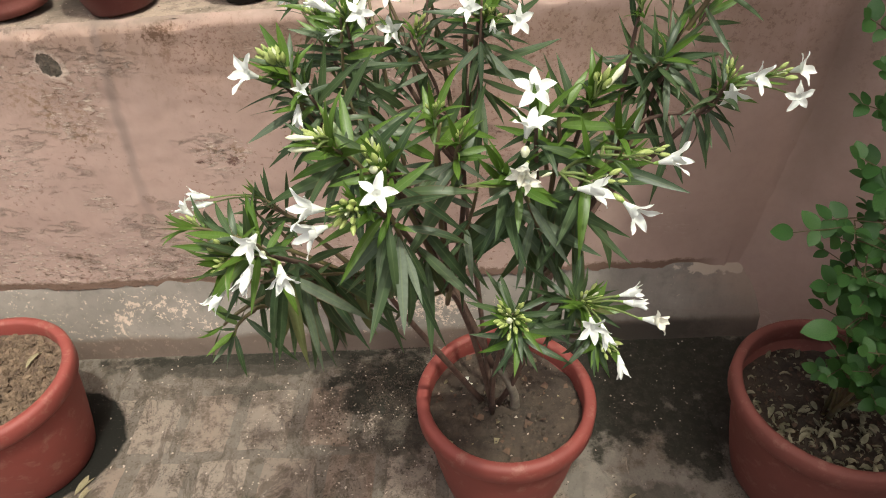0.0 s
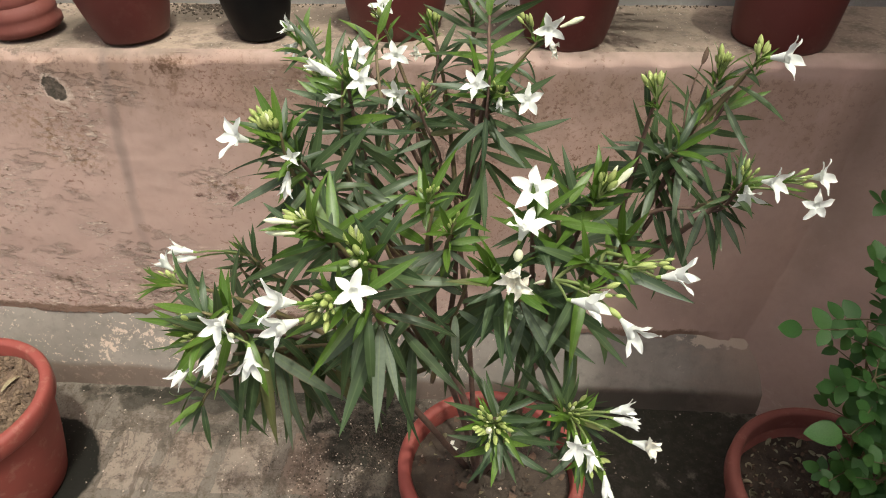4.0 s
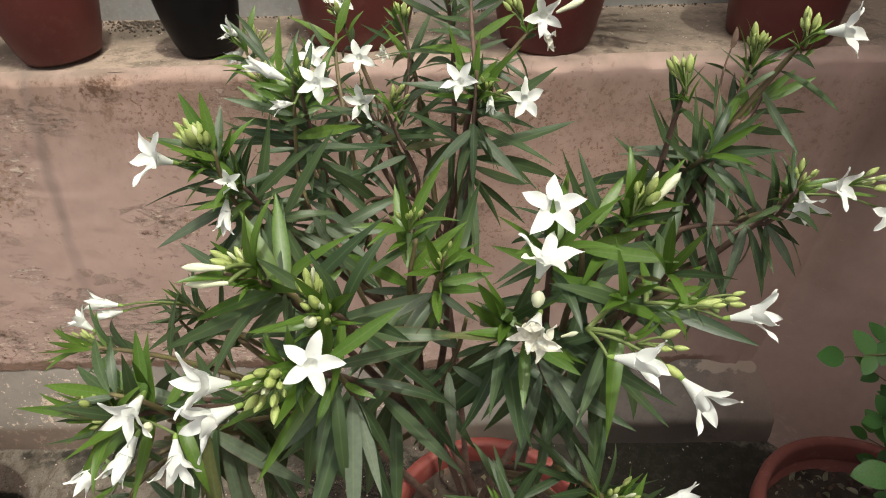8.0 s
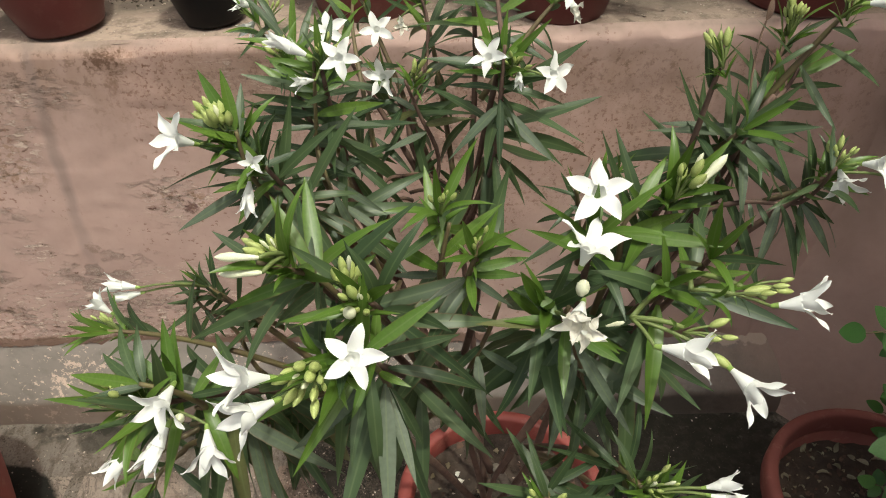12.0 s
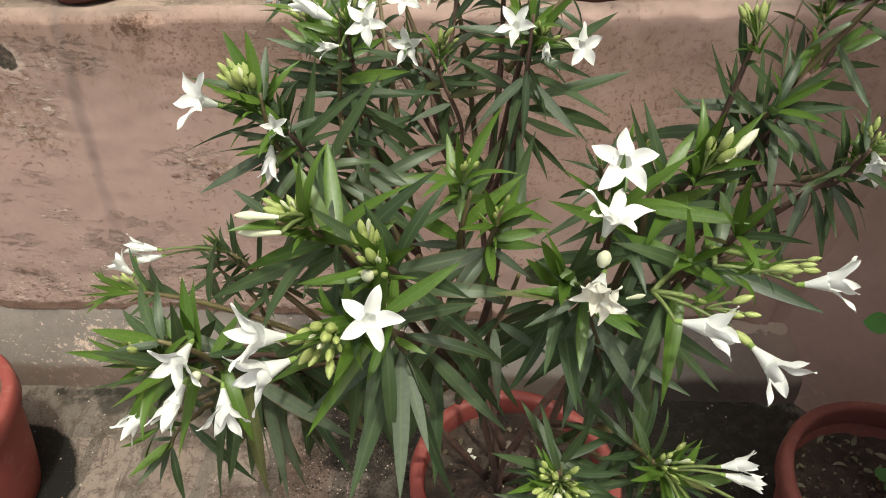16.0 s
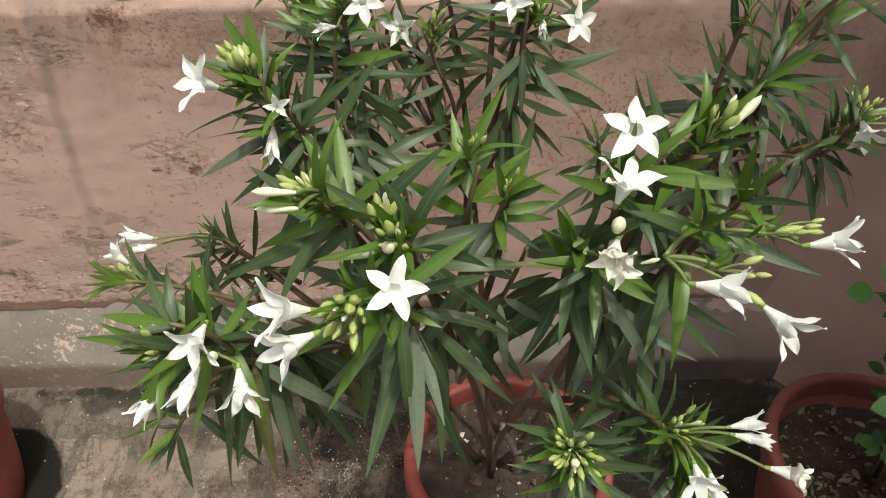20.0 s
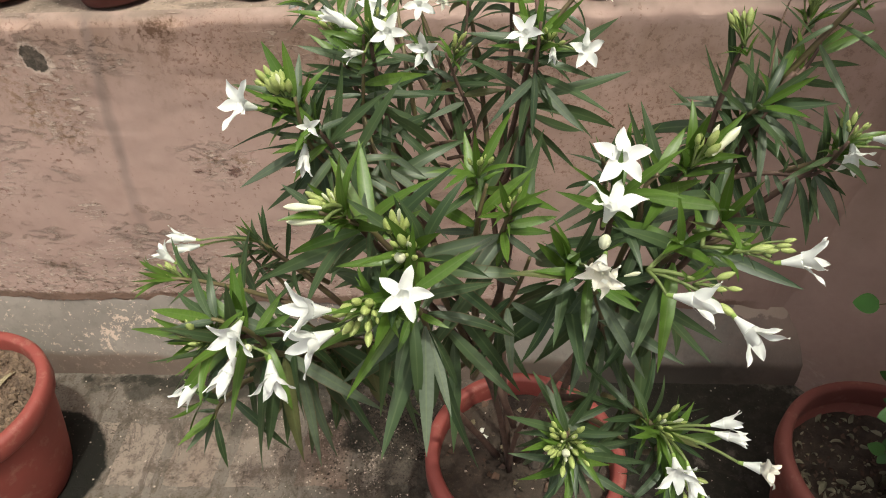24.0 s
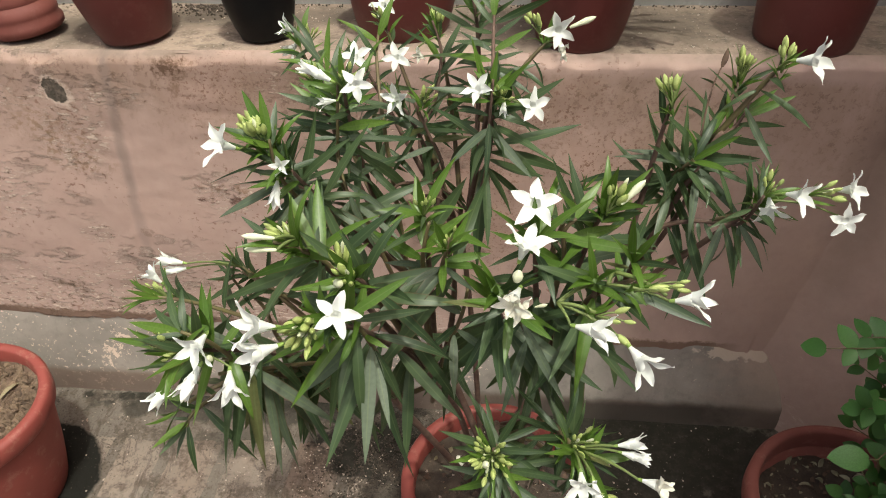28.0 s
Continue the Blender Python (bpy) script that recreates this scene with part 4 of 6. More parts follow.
# ---- the oleander ----
def grow_oleander():
    o = Oleander(mid_pot)
    V = Vector
    base = V((0.272, 1.03, 0.235))
    # main stems out of the soil to their forks
    forks = {}
    for key, to, off, bow, r in (
        ("left", (0.10, 0.90, 0.68), (-0.02, 0.0, 0), (-0.03, 0.0, 0.05), 0.0075),
        ("front", (0.192, 0.84, 0.741), (0.0, -0.02, 0), (0.0, 0.02, 0.06), 0.0065),
        ("back_left", (0.14, 1.02, 0.76), (-0.015, 0.015, 0), (-0.03, 0.02, 0.05), 0.0065),
        ("back", (0.215, 1.02, 0.82), (0.0, 0.02, 0), (0.0, 0.02, 0.05), 0.0065),
        ("right", (0.32, 0.84, 0.76), (0.012, -0.01, 0), (0.03, 0.0, 0.06), 0.0075),
        ("far_right", (0.40, 0.90, 0.84), (0.015, 0.01, 0), (0.04, 0.0, 0.05), 0.0065),
        ("low", (0.27, 0.84, 0.66), (0.0, -0.03, 0), (0.0, 0.0, 0.08), 0.0055),
    ):
        a, b = base + V(off), V(to)
        forks[key] = b
        if key not in ("back_left", "far_right"):
            sway = V((0.022 * math.sin(9 * b.x + 40 * b.z), 0.016 * math.cos(30 * b.z), 0))
            o.stem(bez(a, a.lerp(b, 0.35) + V(bow) + sway, a.lerp(b, 0.7) + V(bow) * 0.6 - sway, b, 12), r * 0.85, r * 0.55, "main_stem")
    f = o.forks = forks
    o.stem(bez(V((0.318, 1.01, 0.235)), V((0.318, 1.0, 0.30)), V((0.30, 0.985, 0.35)), V((0.275, 0.975, 0.42)), 10), 0.0105, 0.007, "trunk", M_GREY_BARK)
    for side, end in ((-0.01, f["back_left"]), (0.006, f["far_right"])):
        a = V((0.278 + side, 0.976, 0.41))
        o.stem(bez(a, a + V((side * 3, 0, 0.10)), a.lerp(end, 0.6) + V((side, 0, 0.03)), end, 10), 0.0065, 0.0042, "main_stem", M_STEM)
    # the shoots that face the way, leaf by leaf
    o.shoot("back_left", [(0.079, 0.900, 0.944), (0.052, 0.860, 0.988), (0.036, 0.835, 1.038), (0.033, 0.830, 1.081)], [
        ((0.033, 0.830, 1.081), (-0.017, 0.830, 1.092), 0), ((0.034, 0.831, 1.072), (0.004, 0.813, 1.091), 1), ((0.035, 0.833, 1.057), (0.004, 0.834, 1.064), 0),
        ((0.033, 0.830, 1.081), (0.006, 0.855, 1.118), 1), ((0.033, 0.830, 1.081), (0.026, 0.845, 1.123), 1), ((0.034, 0.831, 1.072), (0.033, 0.867, 1.102), 0),
        ((0.033, 0.830, 1.081), (0.011, 0.832, 1.101), 1), ((0.035, 0.834, 1.047), (0.053, 0.885, 1.067), 0), ((0.036, 0.835, 1.040), (0.076, 0.864, 1.045), 0),
        ((0.036, 0.835, 1.038), (0.003, 0.833, 1.046), 0), ((0.039, 0.840, 1.028), (-0.024, 0.813, 1.000), 3), ((0.038, 0.839, 1.030), (0.009, 0.816, 1.034), 1),
        ((0.038, 0.839, 1.030), (0.043, 0.884, 1.066), 0),
    ])
    o.shoot("front", [(0.149, 0.720, 0.982), (0.122, 0.700, 1.027), (0.106, 0.690, 1.057), (0.079, 0.670, 1.086)], [
        ((0.106, 0.690, 1.057), (0.078, 0.724, 1.095), 1), ((0.106, 0.690, 1.057), (0.090, 0.748, 1.080), 0), ((0.108, 0.691, 1.052), (0.096, 0.748, 1.093), 1),
        ((0.099, 0.684, 1.066), (0.073, 0.688, 1.092), 1), ((0.102, 0.687, 1.061), (0.076, 0.675, 1.078), 1), ((0.105, 0.689, 1.058), (0.049, 0.683, 1.037), 1),
        ((0.080, 0.671, 1.085), (0.056, 0.676, 1.104), 0), ((0.114, 0.695, 1.042), (0.142, 0.717, 1.053), 1), ((0.106, 0.690, 1.057), (0.099, 0.752, 1.087), 0),
        ((0.107, 0.690, 1.055), (0.106, 0.681, 1.031), 0), ((0.111, 0.693, 1.048), (0.073, 0.696, 1.007), 0), ((0.120, 0.698, 1.031), (0.131, 0.704, 0.993), 0),
    ])
    o.shoot("back_left", [(0.136, 0.920, 0.835), (0.113, 0.900, 0.922), (0.090, 0.900, 0.971), (0.076, 0.920, 1.010)], [
        ((0.089, 0.902, 0.975), (0.130, 0.840, 0.940), 3), ((0.092, 0.900, 0.966), (0.151, 0.859, 0.946), 3), ((0.108, 0.900, 0.932), (0.161, 0.857, 0.905), 3),
        ((0.084, 0.908, 0.987), (0.137, 0.891, 0.959), 3), ((0.084, 0.908, 0.987), (0.033, 0.900, 0.987), 0), ((0.082, 0.912, 0.994), (0.113, 0.908, 0.988), 0),
        ((0.091, 0.900, 0.969), (0.069, 0.866, 0.930), 0), ((0.107, 0.900, 0.934), (0.081, 0.900, 0.886), 0), ((0.091, 0.900, 0.969), (0.102, 0.903, 0.927), 0),
        ((0.118, 0.904, 0.905), (0.139, 0.960, 0.928), 0),
    ])
    o.shoot("back_left", [(0.086, 0.920, 0.957), (0.074, 0.930, 1.004), (0.076, 0.930, 1.040), (0.080, 0.930, 1.091)], [
        ((0.077, 0.930, 1.055), (0.026, 0.944, 1.085), 1), ((0.078, 0.930, 1.060), (0.033, 0.956, 1.086), 1), ((0.077, 0.930, 1.048), (0.016, 0.953, 1.050), 0),
        ((0.076, 0.930, 1.040), (0.010, 0.957, 1.036), 0), ((0.078, 0.930, 1.066), (0.040, 0.976, 1.077), 1), ((0.078, 0.930, 1.063), (0.018, 0.923, 1.083), 0),
        ((0.078, 0.930, 1.060), (0.117, 0.955, 1.072), 1), ((0.076, 0.930, 1.040), (0.139, 0.922, 1.056), 1), ((0.075, 0.930, 1.026), (0.147, 0.900, 1.045), 3),
        ((0.075, 0.930, 1.029), (0.040, 0.922, 1.029), 0), ((0.075, 0.930, 1.022), (0.111, 0.940, 0.997), 0), ((0.075, 0.929, 1.002), (0.113, 0.921, 0.976), 3),
        ((0.075, 0.930, 1.029), (0.053, 0.918, 0.996), 0), ((0.079, 0.930, 1.076), (0.055, 0.957, 1.104), 1),
    ])
    o.shoot("back", [(0.183, 0.990, 0.891), (0.188, 1.000, 0.952), (0.168, 0.995, 1.007), (0.155, 0.990, 1.045)], [
        ((0.167, 0.995, 1.009), (0.133, 1.008, 1.025), 3), ((0.176, 0.997, 0.985), (0.134, 0.968, 0.979), 3), ((0.167, 0.994, 1.011), (0.130, 1.002, 0.990), 2),
        ((0.173, 0.996, 0.993), (0.222, 0.999, 0.999), 2), ((0.173, 0.996, 0.993), (0.219, 1.032, 1.009), 0), ((0.175, 0.997, 0.988), (0.163, 0.998, 0.939), 0),
        ((0.188, 1.000, 0.952), (0.162, 1.005, 0.924), 0), ((0.187, 0.998, 0.940), (0.219, 1.000, 0.899), 0), ((0.186, 0.996, 0.925), (0.226, 0.996, 0.889), 0),
        ((0.184, 0.999, 0.963), (0.156, 0.984, 0.934), 0),
    ])
    o.shoot("back", [(0.217, 0.950, 0.904), (0.238, 0.930, 0.987), (0.239, 0.910, 1.071), (0.240, 0.910, 1.113)], [
        ((0.240, 0.910, 1.098), (0.173, 0.908, 1.103), 0), ((0.239, 0.910, 1.090), (0.192, 0.884, 1.103), 1), ((0.239, 0.910, 1.073), (0.202, 0.932, 1.066), 0),
        ((0.239, 0.913, 1.058), (0.192, 0.862, 1.032), 3), ((0.239, 0.911, 1.067), (0.238, 0.879, 1.014), 0), ((0.239, 0.913, 1.058), (0.286, 0.879, 1.020), 3),
        ((0.239, 0.912, 1.063), (0.254, 0.903, 1.031), 0), ((0.239, 0.915, 1.050), (0.227, 0.898, 1.008), 0), ((0.239, 0.910, 1.077), (0.296, 0.903, 1.061), 0),
        ((0.238, 0.927, 1.000), (0.245, 0.871, 0.932), 0), ((0.238, 0.926, 1.004), (0.270, 0.914, 0.949), 0), ((0.238, 0.928, 0.995), (0.249, 0.910, 0.945), 0),
        ((0.240, 0.910, 1.098), (0.260, 0.935, 1.113), 1), ((0.240, 0.910, 1.103), (0.220, 0.929, 1.114), 1),
    ])
    o.shoot("front", [(0.186, 0.760, 0.940), (0.184, 0.750, 0.999), (0.185, 0.740, 1.030), (0.190, 0.740, 1.060)], [
        ((0.185, 0.740, 1.031), (0.173, 0.794, 1.072), 1), ((0.185, 0.740, 1.030), (0.226, 0.752, 1.067), 1), ((0.184, 0.745, 1.015), (0.140, 0.741, 1.048), 1),
        ((0.184, 0.745, 1.015), (0.150, 0.773, 1.012), 0), ((0.184, 0.748, 1.007), (0.148, 0.755, 1.001), 3), ((0.184, 0.750, 0.999), (0.215, 0.744, 0.980), 3),
        ((0.184, 0.751, 0.993), (0.152, 0.735, 0.981), 3), ((0.184, 0.750, 0.996), (0.174, 0.715, 0.990), 0),
    ])
    o.shoot("front", [(0.186, 0.750, 0.950), (0.200, 0.730, 1.010), (0.204, 0.720, 1.038), (0.210, 0.720, 1.060)], [
        ((0.206, 0.720, 1.046), (0.224, 0.738, 1.051), 1), ((0.204, 0.721, 1.035), (0.243, 0.726, 1.041), 1), ((0.203, 0.724, 1.028), (0.239, 0.714, 1.035), 1),
        ((0.203, 0.723, 1.030), (0.205, 0.689, 1.027), 1), ((0.203, 0.724, 1.028), (0.199, 0.709, 1.003), 1), ((0.205, 0.720, 1.040), (0.223, 0.748, 1.065), 1),
        ((0.202, 0.724, 1.025), (0.171, 0.706, 1.016), 3), ((0.202, 0.724, 1.027), (0.233, 0.709, 1.011), 3),
    ])
    o.shoot("right", [(0.306, 0.760, 0.961), (0.305, 0.730, 1.033), (0.300, 0.720, 1.071), (0.308, 0.720, 1.085)], [
        ((0.307, 0.720, 1.083), (0.329, 0.747, 1.107), 1), ((0.304, 0.720, 1.079), (0.297, 0.728, 1.094), 1), ((0.301, 0.722, 1.063), (0.362, 0.698, 1.071), 1),
        ((0.301, 0.723, 1.060), (0.349, 0.743, 1.064), 1), ((0.305, 0.734, 1.022), (0.343, 0.724, 1.020), 1), ((0.308, 0.720, 1.085), (0.347, 0.749, 1.074), 0),
        ((0.305, 0.731, 1.029), (0.241, 0.736, 1.057), 1), ((0.302, 0.724, 1.058), (0.271, 0.749, 1.068), 0), ((0.304, 0.728, 1.039), (0.288, 0.748, 1.051), 0),
        ((0.304, 0.728, 1.041), (0.324, 0.712, 1.004), 0), ((0.305, 0.733, 1.026), (0.331, 0.721, 1.013), 3),
    ])
    o.shoot("right", [(0.332, 0.760, 0.947), (0.339, 0.720, 1.011), (0.361, 0.710, 1.035), (0.369, 0.710, 1.053)], [
        ((0.343, 0.718, 1.016), (0.395, 0.716, 1.021), 1), ((0.362, 0.710, 1.037), (0.385, 0.705, 1.044), 1), ((0.365, 0.710, 1.044), (0.387, 0.724, 1.048), 1),
        ((0.352, 0.714, 1.025), (0.351, 0.750, 1.038), 1), ((0.346, 0.717, 1.018), (0.339, 0.745, 1.026), 0), ((0.342, 0.718, 1.015), (0.365, 0.698, 0.999), 0),
        ((0.339, 0.722, 1.008), (0.326, 0.737, 1.016), 0), ((0.354, 0.713, 1.028), (0.373, 0.698, 1.016), 1),
    ])
    o.shoot("right", [(0.309, 0.740, 0.872), (0.274, 0.690, 0.992), (0.258, 0.670, 1.036), (0.257, 0.660, 1.058)], [
        ((0.258, 0.670, 1.036), (0.221, 0.673, 1.034), 1), ((0.259, 0.671, 1.034), (0.205, 0.678, 1.026), 2), ((0.259, 0.671, 1.034), (0.222, 0.653, 1.023), 0),
        ((0.260, 0.672, 1.032), (0.256, 0.635, 1.005), 1), ((0.261, 0.674, 1.027), (0.292, 0.646, 1.023), 1), ((0.264, 0.677, 1.020), (0.233, 0.657, 0.969), 0),
        ((0.271, 0.685, 1.003), (0.309, 0.645, 0.953), 3), ((0.293, 0.718, 0.926), (0.276, 0.663, 0.869), 0), ((0.279, 0.697, 0.974), (0.260, 0.662, 0.907), 3),
        ((0.271, 0.685, 1.003), (0.243, 0.667, 0.978), 0), ((0.295, 0.720, 0.920), (0.322, 0.688, 0.850), 3), ((0.266, 0.679, 1.016), (0.239, 0.676, 0.981), 3),
        ((0.258, 0.666, 1.044), (0.234, 0.685, 1.051), 1), ((0.258, 0.670, 1.036), (0.227, 0.693, 1.045), 0),
    ])
    o.shoot("front", [(0.190, 0.800, 0.754), (0.206, 0.760, 0.879), (0.221, 0.740, 0.956), (0.225, 0.720, 1.005)], [
        ((0.214, 0.749, 0.921), (0.218, 0.696, 0.885), 3), ((0.211, 0.754, 0.902), (0.179, 0.731, 0.868), 0), ((0.203, 0.768, 0.854), (0.183, 0.745, 0.827), 0),
        ((0.217, 0.745, 0.937), (0.186, 0.734, 0.905), 0), ((0.208, 0.757, 0.891), (0.207, 0.720, 0.818), 0), ((0.218, 0.744, 0.941), (0.255, 0.752, 0.952), 0),
        ((0.221, 0.738, 0.961), (0.201, 0.742, 0.986), 0), ((0.216, 0.747, 0.929), (0.255, 0.718, 0.924), 3), ((0.208, 0.757, 0.891), (0.239, 0.724, 0.848), 0),
        ((0.221, 0.740, 0.956), (0.188, 0.743, 0.972), 3),
    ])
    o.shoot("front", [(0.152, 0.760, 0.810), (0.147, 0.690, 0.951), (0.140, 0.660, 1.012), (0.137, 0.630, 1.056)], [
        ((0.140, 0.660, 1.012), (0.129, 0.626, 1.001), 1), ((0.142, 0.669, 0.994), (0.164, 0.657, 0.992), 1), ((0.145, 0.679, 0.972), (0.148, 0.603, 0.911), 3),
        ((0.146, 0.684, 0.963), (0.166, 0.629, 0.925), 3), ((0.146, 0.684, 0.963), (0.188, 0.612, 0.880), 0), ((0.138, 0.636, 1.047), (0.183, 0.654, 1.074), 1),
        ((0.139, 0.647, 1.032), (0.195, 0.673, 1.023), 0), ((0.137, 0.631, 1.054), (0.095, 0.626, 1.049), 1), ((0.142, 0.669, 0.994), (0.080, 0.657, 0.927), 3),
        ((0.147, 0.685, 0.960), (0.082, 0.685, 0.889), 0), ((0.147, 0.685, 0.960), (0.171, 0.675, 0.900), 0), ((0.149, 0.711, 0.909), (0.143, 0.712, 0.805), 0),
        ((0.142, 0.666, 1.000), (0.119, 0.657, 0.985), 0),
    ])
    o.shoot("left", [(0.083, 0.820, 0.734), (0.048, 0.780, 0.800), (0.016, 0.730, 0.873), (0.001, 0.700, 0.921)], [
        ((0.013, 0.724, 0.883), (0.104, 0.701, 0.830), 3), ((0.071, 0.804, 0.761), (0.132, 0.788, 0.698), 0), ((0.008, 0.714, 0.900), (-0.005, 0.657, 0.795), 0),
        ((0.011, 0.721, 0.888), (-0.008, 0.686, 0.785), 0), ((0.014, 0.727, 0.878), (0.028, 0.676, 0.781), 2), ((0.021, 0.737, 0.862), (0.043, 0.677, 0.772), 3),
        ((0.024, 0.742, 0.855), (0.053, 0.701, 0.750), 3), ((0.031, 0.752, 0.840), (0.021, 0.719, 0.726), 0), ((0.016, 0.730, 0.873), (0.006, 0.700, 0.773), 0),
        ((0.041, 0.770, 0.815), (0.058, 0.756, 0.715), 0), ((0.026, 0.745, 0.851), (0.052, 0.784, 0.848), 0), ((0.036, 0.762, 0.826), (0.070, 0.798, 0.812), 0),
    ])
    o.shoot("left", [(0.016, 0.730, 0.873), (0.011, 0.690, 0.939), (0.006, 0.670, 0.976), (-0.011, 0.665, 0.990)], [
        ((0.006, 0.670, 0.976), (0.000, 0.699, 1.015), 1), ((0.008, 0.676, 0.965), (0.001, 0.713, 1.001), 1), ((0.005, 0.670, 0.977), (-0.027, 0.692, 0.995), 1),
        ((0.007, 0.672, 0.972), (-0.017, 0.706, 0.977), 0), ((0.010, 0.683, 0.952), (0.030, 0.707, 0.975), 1), ((-0.007, 0.666, 0.986), (-0.047, 0.697, 0.985), 0),
        ((-0.009, 0.665, 0.989), (-0.060, 0.676, 0.987), 1), ((-0.008, 0.666, 0.987), (-0.041, 0.652, 0.991), 0), ((-0.008, 0.666, 0.988), (-0.047, 0.652, 0.983), 0),
        ((0.010, 0.686, 0.946), (0.034, 0.715, 0.946), 1), ((-0.008, 0.666, 0.988), (-0.018, 0.700, 1.010), 0), ((-0.011, 0.665, 0.990), (-0.036, 0.711, 0.998), 0),
        ((0.009, 0.680, 0.958), (0.034, 0.697, 0.946), 0),
    ])
    o.shoot("left", [(-0.023, 0.760, 0.803), (-0.040, 0.730, 0.822), (-0.053, 0.710, 0.822), (-0.057, 0.700, 0.813)], [
        ((-0.055, 0.704, 0.817), (-0.083, 0.671, 0.813), 1), ((-0.056, 0.704, 0.816), (-0.080, 0.674, 0.798), 0), ((-0.053, 0.710, 0.822), (-0.088, 0.726, 0.841), 1),
        ((-0.053, 0.710, 0.822), (-0.079, 0.726, 0.845), 1), ((-0.056, 0.702, 0.815), (-0.048, 0.678, 0.766), 0), ((-0.046, 0.720, 0.823), (0.011, 0.697, 0.768), 0),
        ((-0.054, 0.706, 0.819), (-0.074, 0.702, 0.823), 0), ((-0.047, 0.718, 0.822), (-0.068, 0.704, 0.850), 0), ((-0.057, 0.701, 0.814), (-0.072, 0.686, 0.773), 3),
        ((-0.035, 0.738, 0.817), (-0.061, 0.741, 0.841), 0),
    ])
    o.shoot("left", [(-0.009, 0.900, 0.722), (-0.033, 0.900, 0.798), (-0.060, 0.900, 0.832), (-0.065, 0.900, 0.848)], [
        ((-0.063, 0.900, 0.842), (-0.082, 0.921, 0.861), 0), ((-0.064, 0.900, 0.844), (-0.057, 0.910, 0.875), 0), ((-0.064, 0.900, 0.843), (-0.090, 0.916, 0.856), 0),
        ((-0.063, 0.900, 0.842), (-0.100, 0.903, 0.836), 0), ((-0.061, 0.900, 0.836), (-0.105, 0.890, 0.806), 0), ((-0.060, 0.900, 0.834), (-0.033, 0.912, 0.851), 0),
        ((-0.055, 0.900, 0.825), (-0.042, 0.938, 0.824), 0), ((-0.060, 0.900, 0.832), (-0.037, 0.879, 0.810), 0), ((-0.056, 0.900, 0.827), (0.011, 0.901, 0.822), 0),
        ((-0.033, 0.900, 0.798), (0.032, 0.911, 0.822), 0), ((-0.047, 0.900, 0.815), (-0.005, 0.901, 0.801), 0), ((-0.055, 0.900, 0.825), (-0.076, 0.886, 0.791), 0),
    ])
    o.shoot("far_right", [(0.445, 0.900, 0.956), (0.456, 0.900, 1.008), (0.457, 0.900, 1.038), (0.458, 0.900, 1.064)], [
        ((0.457, 0.900, 1.035), (0.367, 0.901, 1.038), 3), ((0.457, 0.900, 1.039), (0.383, 0.926, 1.032), 3), ((0.457, 0.900, 1.048), (0.409, 0.913, 1.087), 0),
        ((0.458, 0.900, 1.051), (0.457, 0.939, 1.099), 0), ((0.458, 0.900, 1.064), (0.486, 0.937, 1.088), 1), ((0.457, 0.900, 1.026), (0.410, 0.874, 1.017), 0),
        ((0.456, 0.900, 1.022), (0.396, 0.909, 0.991), 0), ((0.457, 0.900, 1.023), (0.447, 0.843, 0.975), 3), ((0.457, 0.900, 1.030), (0.493, 0.846, 1.006), 3),
        ((0.457, 0.900, 1.036), (0.513, 0.885, 1.018), 0), ((0.457, 0.900, 1.042), (0.526, 0.920, 1.032), 0), ((0.457, 0.900, 1.034), (0.420, 0.873, 1.022), 0),
        ((0.458, 0.900, 1.056), (0.440, 0.899, 1.073), 0),
    ])
    o.shoot("far_right", [(0.462, 0.900, 1.050), (0.478, 0.910, 1.062), (0.492, 0.920, 1.073), (0.502, 0.930, 1.091)], [
        ((0.476, 0.909, 1.061), (0.530, 0.912, 1.052), 0), ((0.489, 0.918, 1.071), (0.542, 0.924, 1.068), 0), ((0.494, 0.923, 1.077), (0.543, 0.927, 1.101), 1),
        ((0.490, 0.919, 1.071), (0.502, 0.935, 1.095), 1), ((0.478, 0.910, 1.062), (0.484, 0.901, 1.052), 0), ((0.484, 0.915, 1.067), (0.483, 0.954, 1.086), 0),
        ((0.484, 0.915, 1.067), (0.476, 0.931, 1.101), 1), ((0.497, 0.925, 1.082), (0.525, 0.933, 1.105), 1),
    ])
    o.shoot("far_right", [(0.415, 0.880, 0.936), (0.427, 0.870, 0.974), (0.457, 0.860, 0.990), (0.490, 0.840, 1.003), (0.494, 0.820, 1.050)], [
        ((0.431, 0.868, 0.976), (0.457, 0.837, 0.926), 0), ((0.447, 0.863, 0.984), (0.477, 0.829, 0.911), 0), ((0.457, 0.860, 0.990), (0.458, 0.842, 0.976), 0),
        ((0.462, 0.857, 0.992), (0.475, 0.836, 0.973), 0), ((0.477, 0.848, 0.998), (0.459, 0.817, 0.943), 3), ((0.477, 0.848, 0.998), (0.493, 0.813, 0.942), 0),
        ((0.490, 0.840, 1.003), (0.491, 0.816, 0.963), 0), ((0.490, 0.840, 1.003), (0.517, 0.814, 0.964), 3), ((0.490, 0.839, 1.005), (0.523, 0.834, 0.984), 0),
        ((0.494, 0.822, 1.045), (0.495, 0.847, 1.075), 0), ((0.492, 0.829, 1.029), (0.464, 0.816, 1.025), 0), ((0.491, 0.833, 1.019), (0.525, 0.833, 1.004), 0),
        ((0.469, 0.853, 0.995), (0.471, 0.856, 1.011), 0),
    ])
